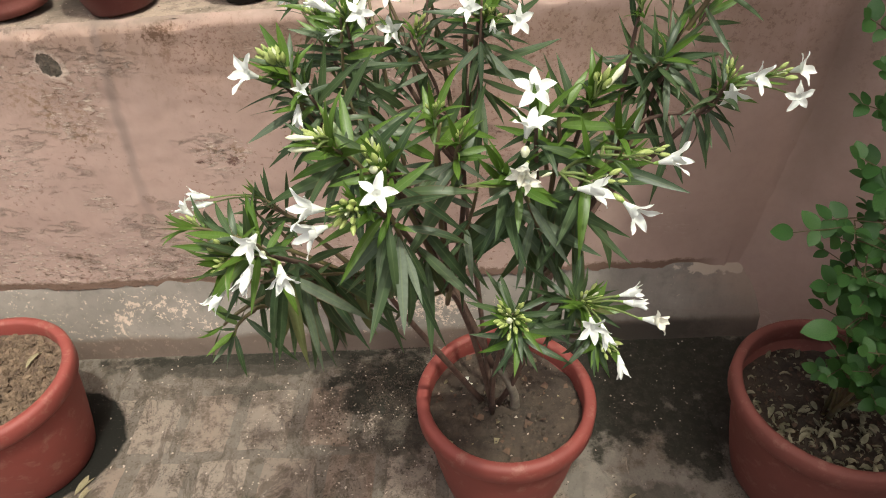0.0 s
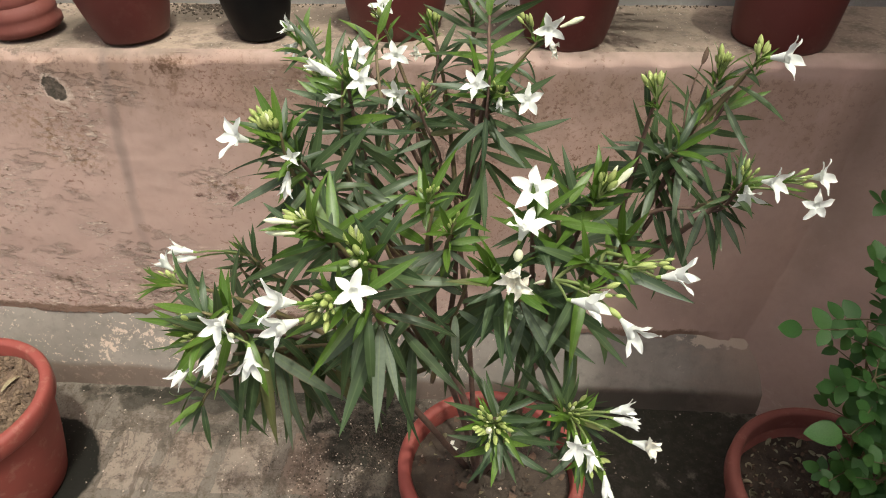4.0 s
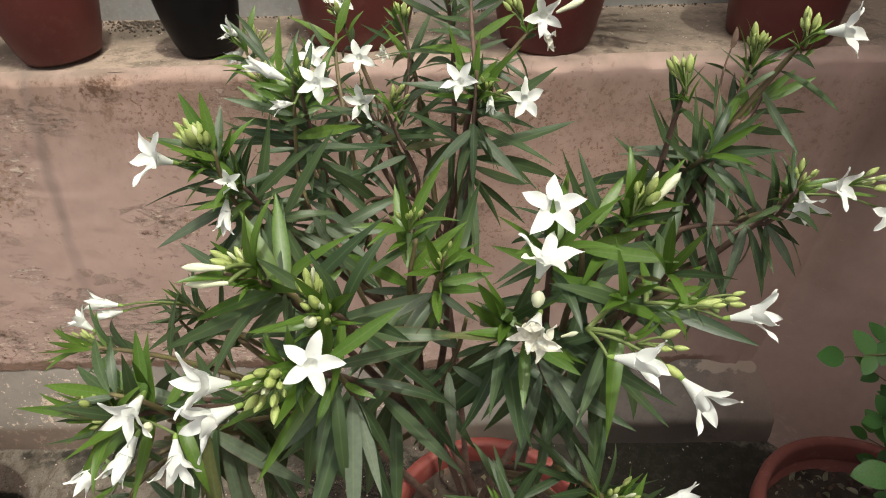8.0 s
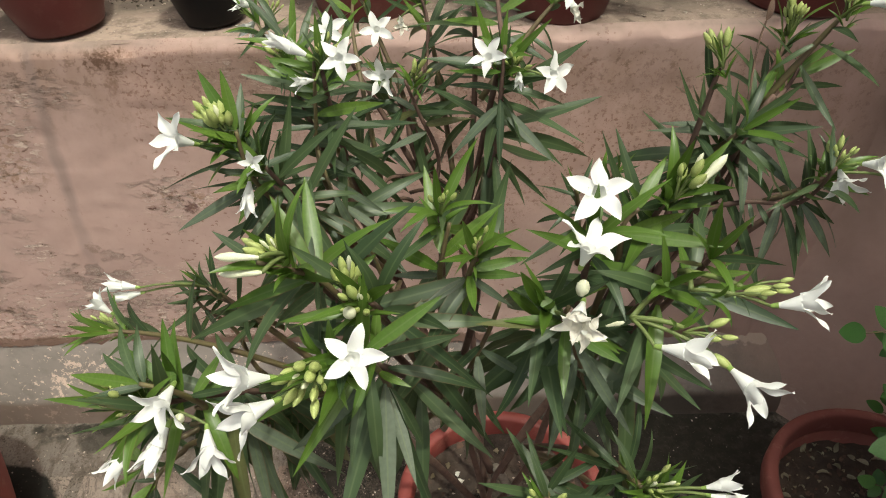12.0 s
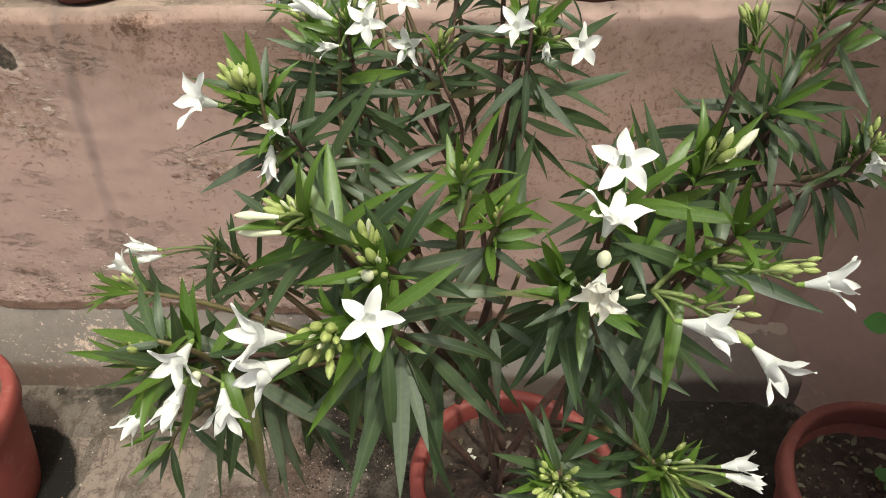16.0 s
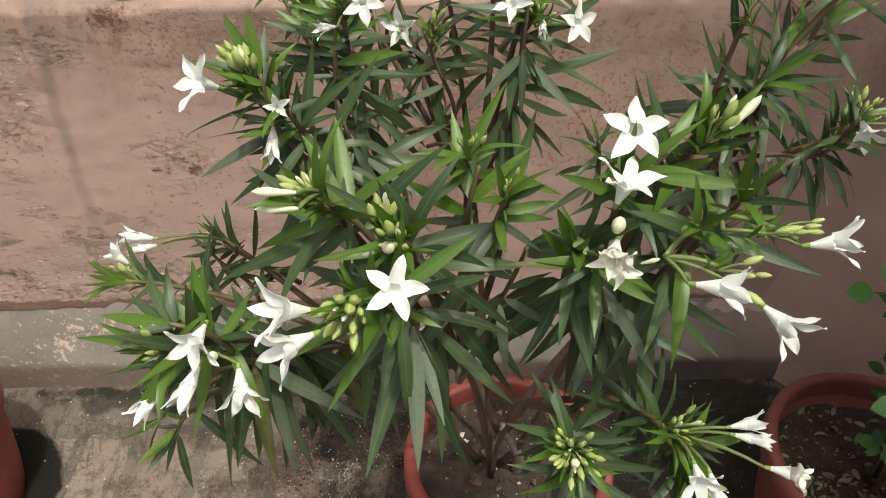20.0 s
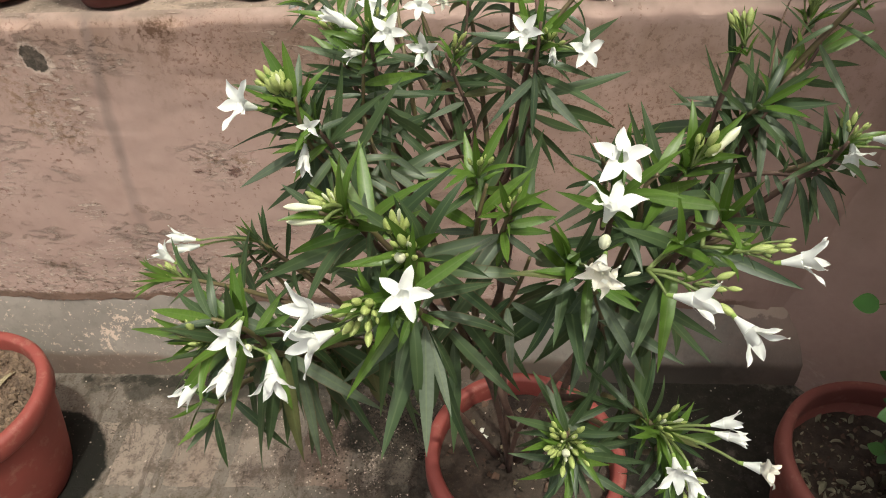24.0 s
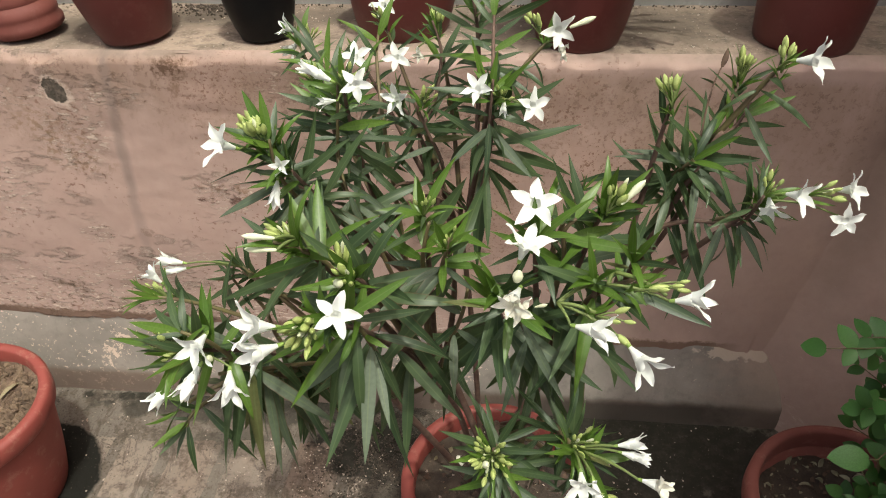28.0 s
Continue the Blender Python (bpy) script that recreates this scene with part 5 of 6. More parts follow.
    o.shoot("low", [(0.289, 0.720, 0.812), (0.270, 0.630, 0.886), (0.261, 0.615, 0.889)], [
        ((0.261, 0.615, 0.889), (0.217, 0.604, 0.880), 1), ((0.261, 0.615, 0.889), (0.210, 0.622, 0.888), 0), ((0.266, 0.624, 0.887), (0.295, 0.640, 0.915), 0),
        ((0.268, 0.627, 0.886), (0.319, 0.636, 0.890), 0), ((0.266, 0.623, 0.887), (0.315, 0.605, 0.904), 0), ((0.261, 0.616, 0.889), (0.288, 0.609, 0.895), 1),
        ((0.261, 0.615, 0.889), (0.311, 0.595, 0.869), 0), ((0.261, 0.615, 0.889), (0.231, 0.589, 0.861), 0), ((0.261, 0.615, 0.889), (0.252, 0.582, 0.868), 1),
        ((0.267, 0.625, 0.887), (0.240, 0.663, 0.923), 3), ((0.261, 0.615, 0.889), (0.275, 0.585, 0.870), 0), ((0.262, 0.617, 0.889), (0.234, 0.633, 0.900), 0),
    ])
    o.shoot("low", [(0.309, 0.740, 0.767), (0.328, 0.660, 0.836), (0.328, 0.625, 0.899), (0.329, 0.615, 0.925)], [
        ((0.328, 0.635, 0.880), (0.315, 0.675, 0.904), 1), ((0.328, 0.621, 0.909), (0.335, 0.640, 0.942), 1), ((0.329, 0.616, 0.921), (0.342, 0.629, 0.949), 1),
        ((0.329, 0.616, 0.921), (0.362, 0.637, 0.921), 0), ((0.329, 0.617, 0.919), (0.374, 0.620, 0.923), 1), ((0.328, 0.643, 0.867), (0.287, 0.647, 0.867), 0),
        ((0.328, 0.627, 0.896), (0.332, 0.600, 0.853), 0), ((0.328, 0.635, 0.880), (0.315, 0.615, 0.863), 0), ((0.329, 0.617, 0.920), (0.357, 0.581, 0.872), 1),
        ((0.328, 0.625, 0.899), (0.351, 0.598, 0.842), 1), ((0.328, 0.629, 0.893), (0.303, 0.642, 0.904), 0),
    ])
    o.shoot("back", [(0.235, 0.950, 1.042), (0.240, 0.930, 1.098), (0.239, 0.980, 1.128), (0.239, 1.030, 1.159)], [
        ((0.239, 0.965, 1.119), (0.202, 0.980, 1.134), 0), ((0.239, 0.973, 1.123), (0.197, 0.959, 1.131), 0), ((0.239, 0.995, 1.137), (0.212, 1.013, 1.161), 0),
        ((0.239, 0.985, 1.131), (0.203, 1.016, 1.126), 0), ((0.239, 1.008, 1.145), (0.217, 1.023, 1.166), 0), ((0.239, 0.980, 1.128), (0.270, 0.989, 1.150), 0),
        ((0.239, 0.965, 1.119), (0.278, 0.970, 1.143), 1), ((0.239, 0.995, 1.137), (0.309, 1.028, 1.160), 0), ((0.239, 0.955, 1.113), (0.191, 0.981, 1.107), 1),
        ((0.239, 0.955, 1.113), (0.270, 0.957, 1.124), 0), ((0.240, 0.938, 1.103), (0.241, 0.922, 1.064), 0), ((0.239, 1.002, 1.142), (0.240, 1.030, 1.175), 1),
        ((0.239, 1.015, 1.150), (0.257, 1.048, 1.166), 0), ((0.240, 0.945, 1.107), (0.281, 0.932, 1.089), 0),
    ])
    o.shoot("back_left", [(0.077, 1.020, 0.958), (0.054, 1.050, 1.003), (0.030, 1.100, 1.031), (-0.015, 1.150, 1.073)], [
        ((0.028, 1.103, 1.033), (-0.025, 1.127, 1.086), 0), ((0.014, 1.117, 1.046), (-0.020, 1.149, 1.085), 0), ((0.032, 1.095, 1.028), (0.033, 1.130, 1.089), 1),
        ((0.038, 1.083, 1.021), (0.052, 1.137, 1.071), 0), ((0.007, 1.125, 1.052), (-0.026, 1.081, 1.028), 0), ((0.036, 1.088, 1.024), (0.074, 1.128, 1.073), 0),
        ((0.028, 1.103, 1.033), (-0.032, 1.100, 1.043), 1), ((0.048, 1.062, 1.010), (0.001, 1.061, 1.028), 0), ((0.054, 1.050, 1.003), (0.097, 1.062, 1.035), 1),
        ((0.057, 1.046, 0.996), (0.010, 1.042, 0.975), 0), ((0.061, 1.041, 0.989), (0.116, 1.036, 0.986), 0), ((-0.006, 1.140, 1.065), (0.001, 1.159, 1.092), 1),
    ])
    o.shoot("back", [(0.157, 1.030, 0.958), (0.173, 1.060, 1.016), (0.178, 1.090, 1.063), (0.166, 1.100, 1.100)], [
        ((0.175, 1.074, 1.037), (0.217, 1.097, 1.081), 0), ((0.177, 1.083, 1.051), (0.204, 1.116, 1.100), 0), ((0.174, 1.069, 1.030), (0.151, 1.066, 1.041), 0),
        ((0.173, 1.062, 1.018), (0.216, 1.070, 1.036), 3), ((0.171, 1.056, 1.007), (0.124, 1.069, 1.012), 3), ((0.165, 1.045, 0.987), (0.199, 1.024, 0.965), 0),
        ((0.167, 1.048, 0.993), (0.132, 1.033, 0.963), 0), ((0.177, 1.086, 1.056), (0.148, 1.102, 1.089), 1),
    ])
    o.shoot("back_left", [(0.120, 1.000, 0.972), (0.109, 1.030, 1.025), (0.099, 1.080, 1.061), (0.098, 1.120, 1.083)], [
        ((0.098, 1.106, 1.075), (0.117, 1.130, 1.121), 1), ((0.099, 1.098, 1.071), (0.047, 1.103, 1.097), 1), ((0.100, 1.078, 1.059), (0.071, 1.089, 1.097), 0),
        ((0.106, 1.045, 1.036), (0.154, 1.053, 1.031), 0), ((0.109, 1.030, 1.025), (0.079, 1.019, 0.994), 3), ((0.112, 1.022, 1.012), (0.166, 1.016, 0.989), 3),
        ((0.110, 1.027, 1.020), (0.062, 1.028, 1.010), 0), ((0.117, 1.008, 0.985), (0.106, 0.986, 0.934), 0), ((0.119, 1.003, 0.977), (0.162, 0.975, 0.945), 0),
    ])
    # end of the shoots
    # left, low group
    o.branch(f["left"], (-0.007, 0.665, 0.967), (-0.02, -0.02, 0.05), 0.12, 0.020, 0.14, 0.4, droop=1.1)
    o.branch(f["left"], (-0.048, 0.72, 0.907), (-0.04, 0.0, 0.04), 0.35, 0.022, 0.115, 0.35, droop=0.9)
    o.branch((0.044, 0.80, 0.801), (-0.079, 0.73, 0.801), (-0.02, 0.0, 0.02), 0.4, 0.022, 0.10, 0.3, 0.004, 0.9)
    o.branch(f["left"], (-0.121, 0.825, 0.876), (-0.03, 0, 0.05), 0.5, 0.024, 0.10, 0.4, 0.004, 0.4)
    o.branch((0.051, 0.90, 0.740), (-0.049, 0.90, 0.862), (-0.02, 0, 0.03), 0.25, 0.024, 0.085, 0.0, 0.004, 0.2)
    # front, middle
    o.branch(f["front"], (0.127, 0.632, 1.042), (-0.01, -0.02, 0.06), 0.15, 0.018, 0.135, 0.35, droop=1.3)
    o.branch(f["front"], (0.140, 0.665, 1.060), (-0.01, 0.0, 0.05), 0.35, 0.022, 0.12, 0.4)
    o.branch(f["front"], (0.093, 0.685, 1.072), (-0.03, 0.0, 0.06), 0.3, 0.022, 0.125, 0.4)
    o.branch(f["front"], (0.184, 0.757, 1.053), (0.0, 0.0, 0.05), 0.6, 0.024, 0.12, 0.5, spread=1.25, droop=0.3)
    o.branch(f["front"], (0.207, 0.720, 1.047), (0.02, 0.0, 0.05), 0.6, 0.024, 0.12, 0.5, spread=1.2, droop=0.3)
    # back left
    o.branch(f["back_left"], (0.015, 0.850, 1.059), (-0.03, -0.03, 0.05), 0.38, 0.020, 0.115, 0.35)
    o.branch(f["back_left"], (0.048, 0.835, 1.046), (-0.02, -0.03, 0.04), 0.4, 0.022, 0.115, 0.3)
    o.branch(f["back_left"], (0.086, 0.930, 1.085), (-0.02, -0.02, 0.05), 0.42, 0.020, 0.11, 0.35)
    o.branch(f["back_left"], (0.050, 0.965, 1.070), (-0.03, 0.0, 0.05), 0.5, 0.022, 0.105, 0.45)
    o.branch(f["back_left"], (-0.02, 1.165, 1.035), (-0.03, 0.04, 0.05), 0.55, 0.024, 0.09, 0.4, 0.004)
    # back
    o.branch(f["back"], (0.085, 1.070, 1.050), (-0.03, 0.02, 0.05), 0.55, 0.024, 0.10, 0.3)
    o.branch(f["back"], (0.140, 1.005, 1.030), (-0.01, 0.0, 0.05), 0.55, 0.024, 0.11, 0.1)
    o.branch(f["back"], (0.105, 1.130, 1.075), (-0.02, 0.04, 0.05), 0.55, 0.028, 0.09, 0.4, 0.004)
    o.branch(f["back"], (0.172, 1.115, 1.075), (0.0, 0.04, 0.05), 0.5, 0.024, 0.09, 0.35, 0.004)
    o.branch(f["back"], (0.215, 1.040, 1.150), (0.02, 0.03, 0.05), 0.3, 0.021, 0.105, 0.3)
    o.branch(f["back"], (0.240, 0.925, 1.085), (0.02, -0.02, 0.05), 0.4, 0.021, 0.125, 0.25)
    o.branch((0.23, 1.00, 1.02), (0.298, 1.028, 1.105), (0.01, 0.0, 0.02), 0.3, 0.026, 0.08, 0.3, 0.0035)
    o.branch((0.322, 0.885, 0.90), (0.300, 0.848, 1.012), (0.0, 0.0, 0.02), 0.3, 0.026, 0.062, 0.3, 0.003, 0.5)
    o.branch((0.315, 0.87, 0.93), (0.335, 0.86, 1.02), (0.0, 0.0, 0.02), 0.3, 0.028, 0.06, 0.0, 0.003, 0.5)
    # right
    o.branch(f["right"], (0.276, 0.700, 1.075), (-0.01, -0.02, 0.05), 0.2, 0.018, 0.13, 0.35, droop=1.3)
    o.branch(f["right"], (0.248, 0.680, 1.036), (-0.03, -0.02, 0.05), 0.25, 0.020, 0.13, 0.35, droop=1.2)
    o.branch(f["right"], (0.330, 0.735, 1.080), (0.0, 0.0, 0.05), 0.2, 0.021, 0.125, 0.35)
    o.branch(f["right"], (0.325, 0.690, 1.045), (0.02, -0.02, 0.05), 0.25, 0.021, 0.125, 0.4, droop=0.9)
    o.branch(f["right"], (0.355, 0.705, 1.055), (0.03, 0.0, 0.04), 0.3, 0.022, 0.115, 0.4)
    # far right
    o.branch(f["far_right"], (0.408, 0.880, 1.105), (0.0, 0.0, 0.04), 0.3, 0.026, 0.08, 0.25)
    o.rosette((0.425, 0.925, 0.985), (0.445, 0.885, 1.047), 26, 0.100)
    o.branch(f["far_right"], (0.490, 0.945, 1.105), (0.02, 0.0, 0.05), 0.2, 0.019, 0.105, 0.4)
    o.branch((0.47, 0.92, 1.05), (0.505, 0.905, 1.135), (0.01, 0.0, 0.02), 0.3, 0.03, 0.075, 0.4, 0.0035)
    o.branch(f["far_right"], (0.500, 0.835, 1.035), (0.03, -0.02, 0.05), 0.35, 0.021, 0.095, 0.3, 0.0045, 0.9)
    o.rosette((0.47, 0.86, 0.99), (0.505, 0.845, 1.02), 16, 0.075, 0.3)
    # low in front
    o.branch(f["low"], (0.253, 0.615, 0.916), (0.0, -0.02, 0.06), 0.5, 0.022, 0.08, 0.35, 0.0045)
    o.branch(f["low"], (0.318, 0.620, 0.925), (0.02, -0.02, 0.06), 0.5, 0.022, 0.08, 0.35, 0.0045)
    o.branch((0.30, 0.70, 0.86), (0.335, 0.612, 0.885), (0.02, 0.0, 0.01), 0.4, 0.022, 0.08, 0.35, 0.0035)

    o.rosette((0.262, 0.66, 0.881), (0.253, 0.618, 0.913), 17, 0.064, 0.3)
    o.rosette((0.31, 0.67, 0.89), (0.318, 0.625, 0.922), 16, 0.066, 0.3)
    o.rosette((0.021, 0.90, 0.800), (-0.051, 0.90, 0.855), 12, 0.075, 0.0)

    # long old leaves that hang below the left heads
    hang = o.stem(bez(V((0.103, 0.86, 0.741)), V((0.084, 0.80, 0.821)), V((0.046, 0.75, 0.861)), V((-0.013, 0.71, 0.887)), 8), 0.003, 0.0018, "branch", M_TWIG)
    for k in range(16):
        at = V((0.104, 0.82, 0.811)).lerp(V((-0.013, 0.715, 0.882)), k / 15) + V((rnd.uniform(-0.01, 0.01), rnd.uniform(-0.015, 0.015), rnd.uniform(-0.01, 0.005)))
        way = V((rnd.uniform(-0.35, 0.45), rnd.uniform(-0.35, 0.25), -1.0))
        o.leaf(at, way, V((rnd.uniform(-0.5, 0.5), -1, 0.3)), rnd.uniform(0.085, 0.135), 2 if k % 7 == 3 else 0, hang, True)

    def bloom(tip, *flowers):
        for x, y, z, l, u, t, r, wide, *faded in flowers:
            end = o.flower(x, y, z, l, u, t, r, wide, *faded)
            o.stalk(tip, end)

    bloom((-0.007, 0.665, 0.967),
          (0.013, 0.641, 1.000, -0.2, -0.65, 0.6, 0.019, 0.5), (-0.038, 0.657, 0.923, -0.6, -0.8, 0.15, 0.019, 0.15),
          (0.003, 0.635, 0.965, -0.35, -0.85, 0.3, 0.019, 0.20), (0.037, 0.630, 0.968, 0.25, -0.85, 0.4, 0.019, 0.36))
    o.bud((0.021, 0.640, 0.987), toward(0.3, 0.1, 1), 0.009, 2)
    bloom((-0.121, 0.825, 0.876), (-0.133, 0.849, 0.885, -0.7, 0.6, 0.2, 0.016, 0.35))
    bloom((-0.049, 0.900, 0.862), (-0.119, 0.872, 0.890, -0.95, 0.12, 0.2, 0.018, 0.18), (-0.117, 0.872, 0.877, -0.95, -0.2, 0.25, 0.017, 0.12))
    bloom((0.127, 0.632, 1.042), (0.137, 0.606, 1.076, 0.15, 0.05, 1, 0.0178, 0.93, False, -8),
          (0.082, 0.602, 1.066, -0.85, 0.05, 0.5, 0.0195, 0.40), (0.083, 0.596, 1.047, -0.85, -0.35, 0.45, 0.0195, 0.40))
    bloom((0.015, 0.850, 1.059), (-0.008, 0.815, 1.082, -0.75, 0.05, 0.75, 0.022, 0.72))
    bloom((0.048, 0.835, 1.046), (0.046, 0.810, 1.065, 0.15, -0.3, 0.9, 0.011, 0.55), (0.039, 0.809, 1.037, 0.0, -1, 0.25, 0.016, 0.12))
    bloom((0.086, 0.930, 1.085), (0.066, 0.909, 1.112, -0.9, 0.35, 0.3, 0.020, 0.03), (0.106, 0.896, 1.109, 0.1, -0.25, 1, 0.018, 0.9), (0.075, 0.905, 1.085, -0.6, -0.2, 0.5, 0.012, 0.2))
    bloom((0.085, 1.070, 1.050), (0.078, 1.050, 1.071, -0.1, 0.2, 1, 0.021, 0.85), (0.125, 1.073, 1.063, 0.05, -0.1, 1, 0.019, 0.95))
    bloom((0.140, 1.005, 1.030), (0.134, 0.988, 1.049, -0.5, -0.45, 0.8, 0.019, 0.7))
    bloom((-0.02, 1.165, 1.035), (-0.036, 1.177, 1.054, -0.8, 0.1, 0.4, 0.018, 0.5), (-0.030, 1.170, 1.030, -0.4, -0.8, 0.3, 0.017, 0.4))
    bloom((0.105, 1.130, 1.075), (0.101, 1.144, 1.102, 0.1, 0.0, 1, 0.019, 0.95))
    bloom((0.172, 1.115, 1.075), (0.150, 1.090, 1.062, 0.4, -0.6, 0.6, 0.012, 0.3, True))
    bloom((0.215, 1.040, 1.150), (0.218, 1.050, 1.187, 0.4, -0.1, 0.7, 0.019, 0.7))
    bloom((0.298, 1.028, 1.105), (0.310, 1.018, 1.125, 0.2, -0.5, 0.7, 0.020, 0.75), (0.316, 1.014, 1.105, 0.2, -0.9, 0.3, 0.016, 0.3, True))
    bloom((0.240, 0.925, 1.085), (0.225, 0.894, 1.110, -0.4, 0.15, 0.9, 0.017, 0.75), (0.281, 0.902, 1.091, 0.35, -0.2, 0.9, 0.019, 0.9), (0.252, 0.900, 1.090, 0.0, -0.9, 0.3, 0.010, 0.15))
    bloom((0.276, 0.700, 1.075), (0.271, 0.687, 1.120, -0.05, 0.1, 1, 0.020, 0.95, False, 14), (0.265, 0.667, 1.097, 0.2, 0.75, 0.45, 0.019, 0.62, False, 50))
    bloom((0.248, 0.680, 1.036), (0.258, 0.642, 1.067, -0.4, -0.6, 0.6, 0.019, 0.5, True), (0.262, 0.640, 1.059, 0.3, -0.3, 0.8, 0.014, 0.4, True))
    o.bud((0.260, 0.652, 1.075), toward(0.1, 0.7, 0.7), 0.011, 2)
    o.bud((0.274, 0.640, 1.062), toward(0.6, 0.2, 0.6), 0.012, 1)
    o.stalk((0.325, 0.690, 1.045), (0.292, 0.652, 1.056), 0.0016)
    o.stalk((0.340, 0.700, 1.050), (0.330, 0.668, 1.063), 0.0016)
    o.stalk((0.292, 0.652, 1.056), (0.318, 0.640, 1.060), 0.0013)
    bloom((0.292, 0.652, 1.056), (0.314, 0.622, 1.060, 0.9, -0.12, 0.42, 0.0190, 0.38), (0.348, 0.609, 1.046, 0.55, -0.7, 0.55, 0.0185, 0.38))
    bloom((0.330, 0.668, 1.063), (0.388, 0.651, 1.067, 0.95, 0.12, 0.35, 0.0185, 0.40))
    bloom((0.500, 0.835, 1.035), (0.521, 0.811, 1.058, 0.6, -0.2, 0.7, 0.019, 0.6), (0.503, 0.818, 1.038, -0.1, -0.9, 0.4, 0.018, 0.5),
          (0.571, 0.822, 1.060, 0.75, 0.0, 0.6, 0.018, 0.75), (0.570, 0.809, 1.034, 0.15, -0.45, 0.9, 0.018, 0.9))
    bloom((0.505, 0.905, 1.135), (0.521, 0.874, 1.160, 0.85, -0.15, 0.5, 0.021, 0.6))
    bloom((0.318, 0.620, 0.925), (0.318, 0.574, 0.945, 0.0, -0.7, 0.65, 0.0155, 0.6), (0.358, 0.610, 0.949, 0.85, 0.2, 0.3, 0.0135, 0.25), (0.362, 0.606, 0.940, 0.9, -0.15, 0.3, 0.0135, 0.1),
          (0.373, 0.576, 0.948, 0.9, -0.1, 0.4, 0.016, 0.4, True), (0.330, 0.574, 0.935, 0.2, -0.9, 0.3, 0.014, 0.15))
    bloom((0.335, 0.612, 0.885), (0.350, 0.573, 0.892, 0.1, -0.9, 0.3, 0.014, 0.2))
    # dark dry leaves that hang in arcs between the stems
    for a, b, c in (((0.150, 0.96, 0.955), (0.19, 0.95, 0.975), (0.240, 0.945, 0.897)), ((0.158, 0.96, 0.935), (0.19, 0.95, 0.955), (0.225, 0.945, 0.905)),
                    ((0.150, 0.96, 0.955), (0.128, 0.95, 0.965), (0.118, 0.945, 0.905)), ((0.160, 0.96, 0.925), (0.14, 0.95, 0.945), (0.128, 0.945, 0.890))):
        a, b, c = V(a), V(b), V(c)
        o.stem(bez(a, a.lerp(b, 0.8), c.lerp(b, 0.7), c, 9), 0.0022, 0.0008, "dry_leaf", M_DRY)
    # heads of buds
    o.buds((0.027, 0.832, 1.073), toward(-0.2, 0.7, 0.6), 16, 0.020, 0.55, 1)
    o.buds((0.128, 0.672, 1.058), toward(0.0, 0.7, 0.6), 8, 0.016, 0.5, 1)
    o.buds((-0.022, 0.668, 0.970), toward(-0.5, 0.4, 0.7), 10, 0.014, 0.7, 1)
    o.buds((0.113, 0.625, 1.050), toward(-0.2, -0.3, 0.8), 16, 0.016, 0.9, 3)
    o.buds((0.138, 0.655, 1.064), toward(-0.1, 0.3, 0.8), 7, 0.016, 0.7, 1)
    o.bud((0.133, 0.640, 1.074), toward(0, 0.2, 1), 0.010, 2)
    o.buds((0.090, 0.683, 1.077), toward(-0.5, 0.6, 0.5), 9, 0.016, 0.8, 2)
    for dz in (0.0, -0.011):
        o.stalk((0.092, 0.684, 1.080), (0.082, 0.666, 1.093 + dz), 0.0013)
        o.bud((0.082, 0.666, 1.093 + dz), toward(-1, 0.02 + dz * 4, 0.15), 0.024, 1)
    o.buds((-0.013, 0.69, 0.957), toward(-0.8, 0.0, 0.5), 9, 0.013, 0.8)
    o.buds((-0.038, 0.705, 0.917), toward(-0.8, 0.1, 0.5), 8, 0.013, 0.9)
    o.buds((-0.115, 0.83, 0.873), toward(-0.6, 0.5, 0.3), 6, 0.012, 0.6)
    o.buds((0.012, 0.865, 1.063), toward(-0.5, 0.6, 0.5), 14, 0.016, 0.8)
    o.buds((0.048, 0.960, 1.080), toward(-0.3, 0.5, 0.6), 8, 0.013, 0.8)
    o.buds((0.088, 0.935, 1.088), toward(0.1, 0.5, 0.6), 7, 0.014, 0.8)
    o.buds((0.165, 0.990, 1.045), toward(0.2, 0.4, 0.8), 9, 0.013, 0.8)
    o.buds((0.100, 1.130, 1.085), toward(-0.4, 0.6, 0.5), 4, 0.018, 0.6, 1)
    o.buds((0.172, 1.117, 1.080), toward(0.0, 0.9, 0.3), 8, 0.018, 0.5, 3)
    o.buds((-0.005, 1.160, 1.040), toward(0.3, 0.8, 0.3), 8, 0.014, 0.6)
    o.bud((0.207, 1.050, 1.187), toward(-0.2, 1, 0.1), 0.028, 1)
    o.bud((0.322, 1.018, 1.128), toward(0.9, 0.35, 0.2), 0.030, 1)
    o.buds((0.292, 1.030, 1.115), toward(-0.3, 0.8, 0.3), 5, 0.018, 0.6)
    o.buds((0.250, 0.915, 1.088), toward(0.0, 0.2, 0.8), 6, 0.013, 0.8)
    o.buds((0.334, 0.728, 1.088), toward(0.3, 0.6, 0.5), 8, 0.018, 0.7, 1)
    o.bud((0.340, 0.718, 1.102), toward(0.6, 0.7, 0.3), 0.026, 1)
    o.buds((0.352, 0.661, 1.064), toward(0.9, 0.1, 0.4), 2, 0.017, 0.5)
    o.buds((0.322, 0.638, 1.056), toward(0.8, -0.2, 0.5), 4, 0.015, 0.9)
    o.buds((0.366, 0.668, 1.064), toward(1, 0.1, 0.3), 3, 0.018, 0.5)
    o.stalk((0.335, 0.700, 1.050), (0.372, 0.660, 1.062), 0.0015)
    o.buds((0.408, 0.878, 1.110), toward(-0.3, 0.9, 0.2), 9, 0.018, 0.6)
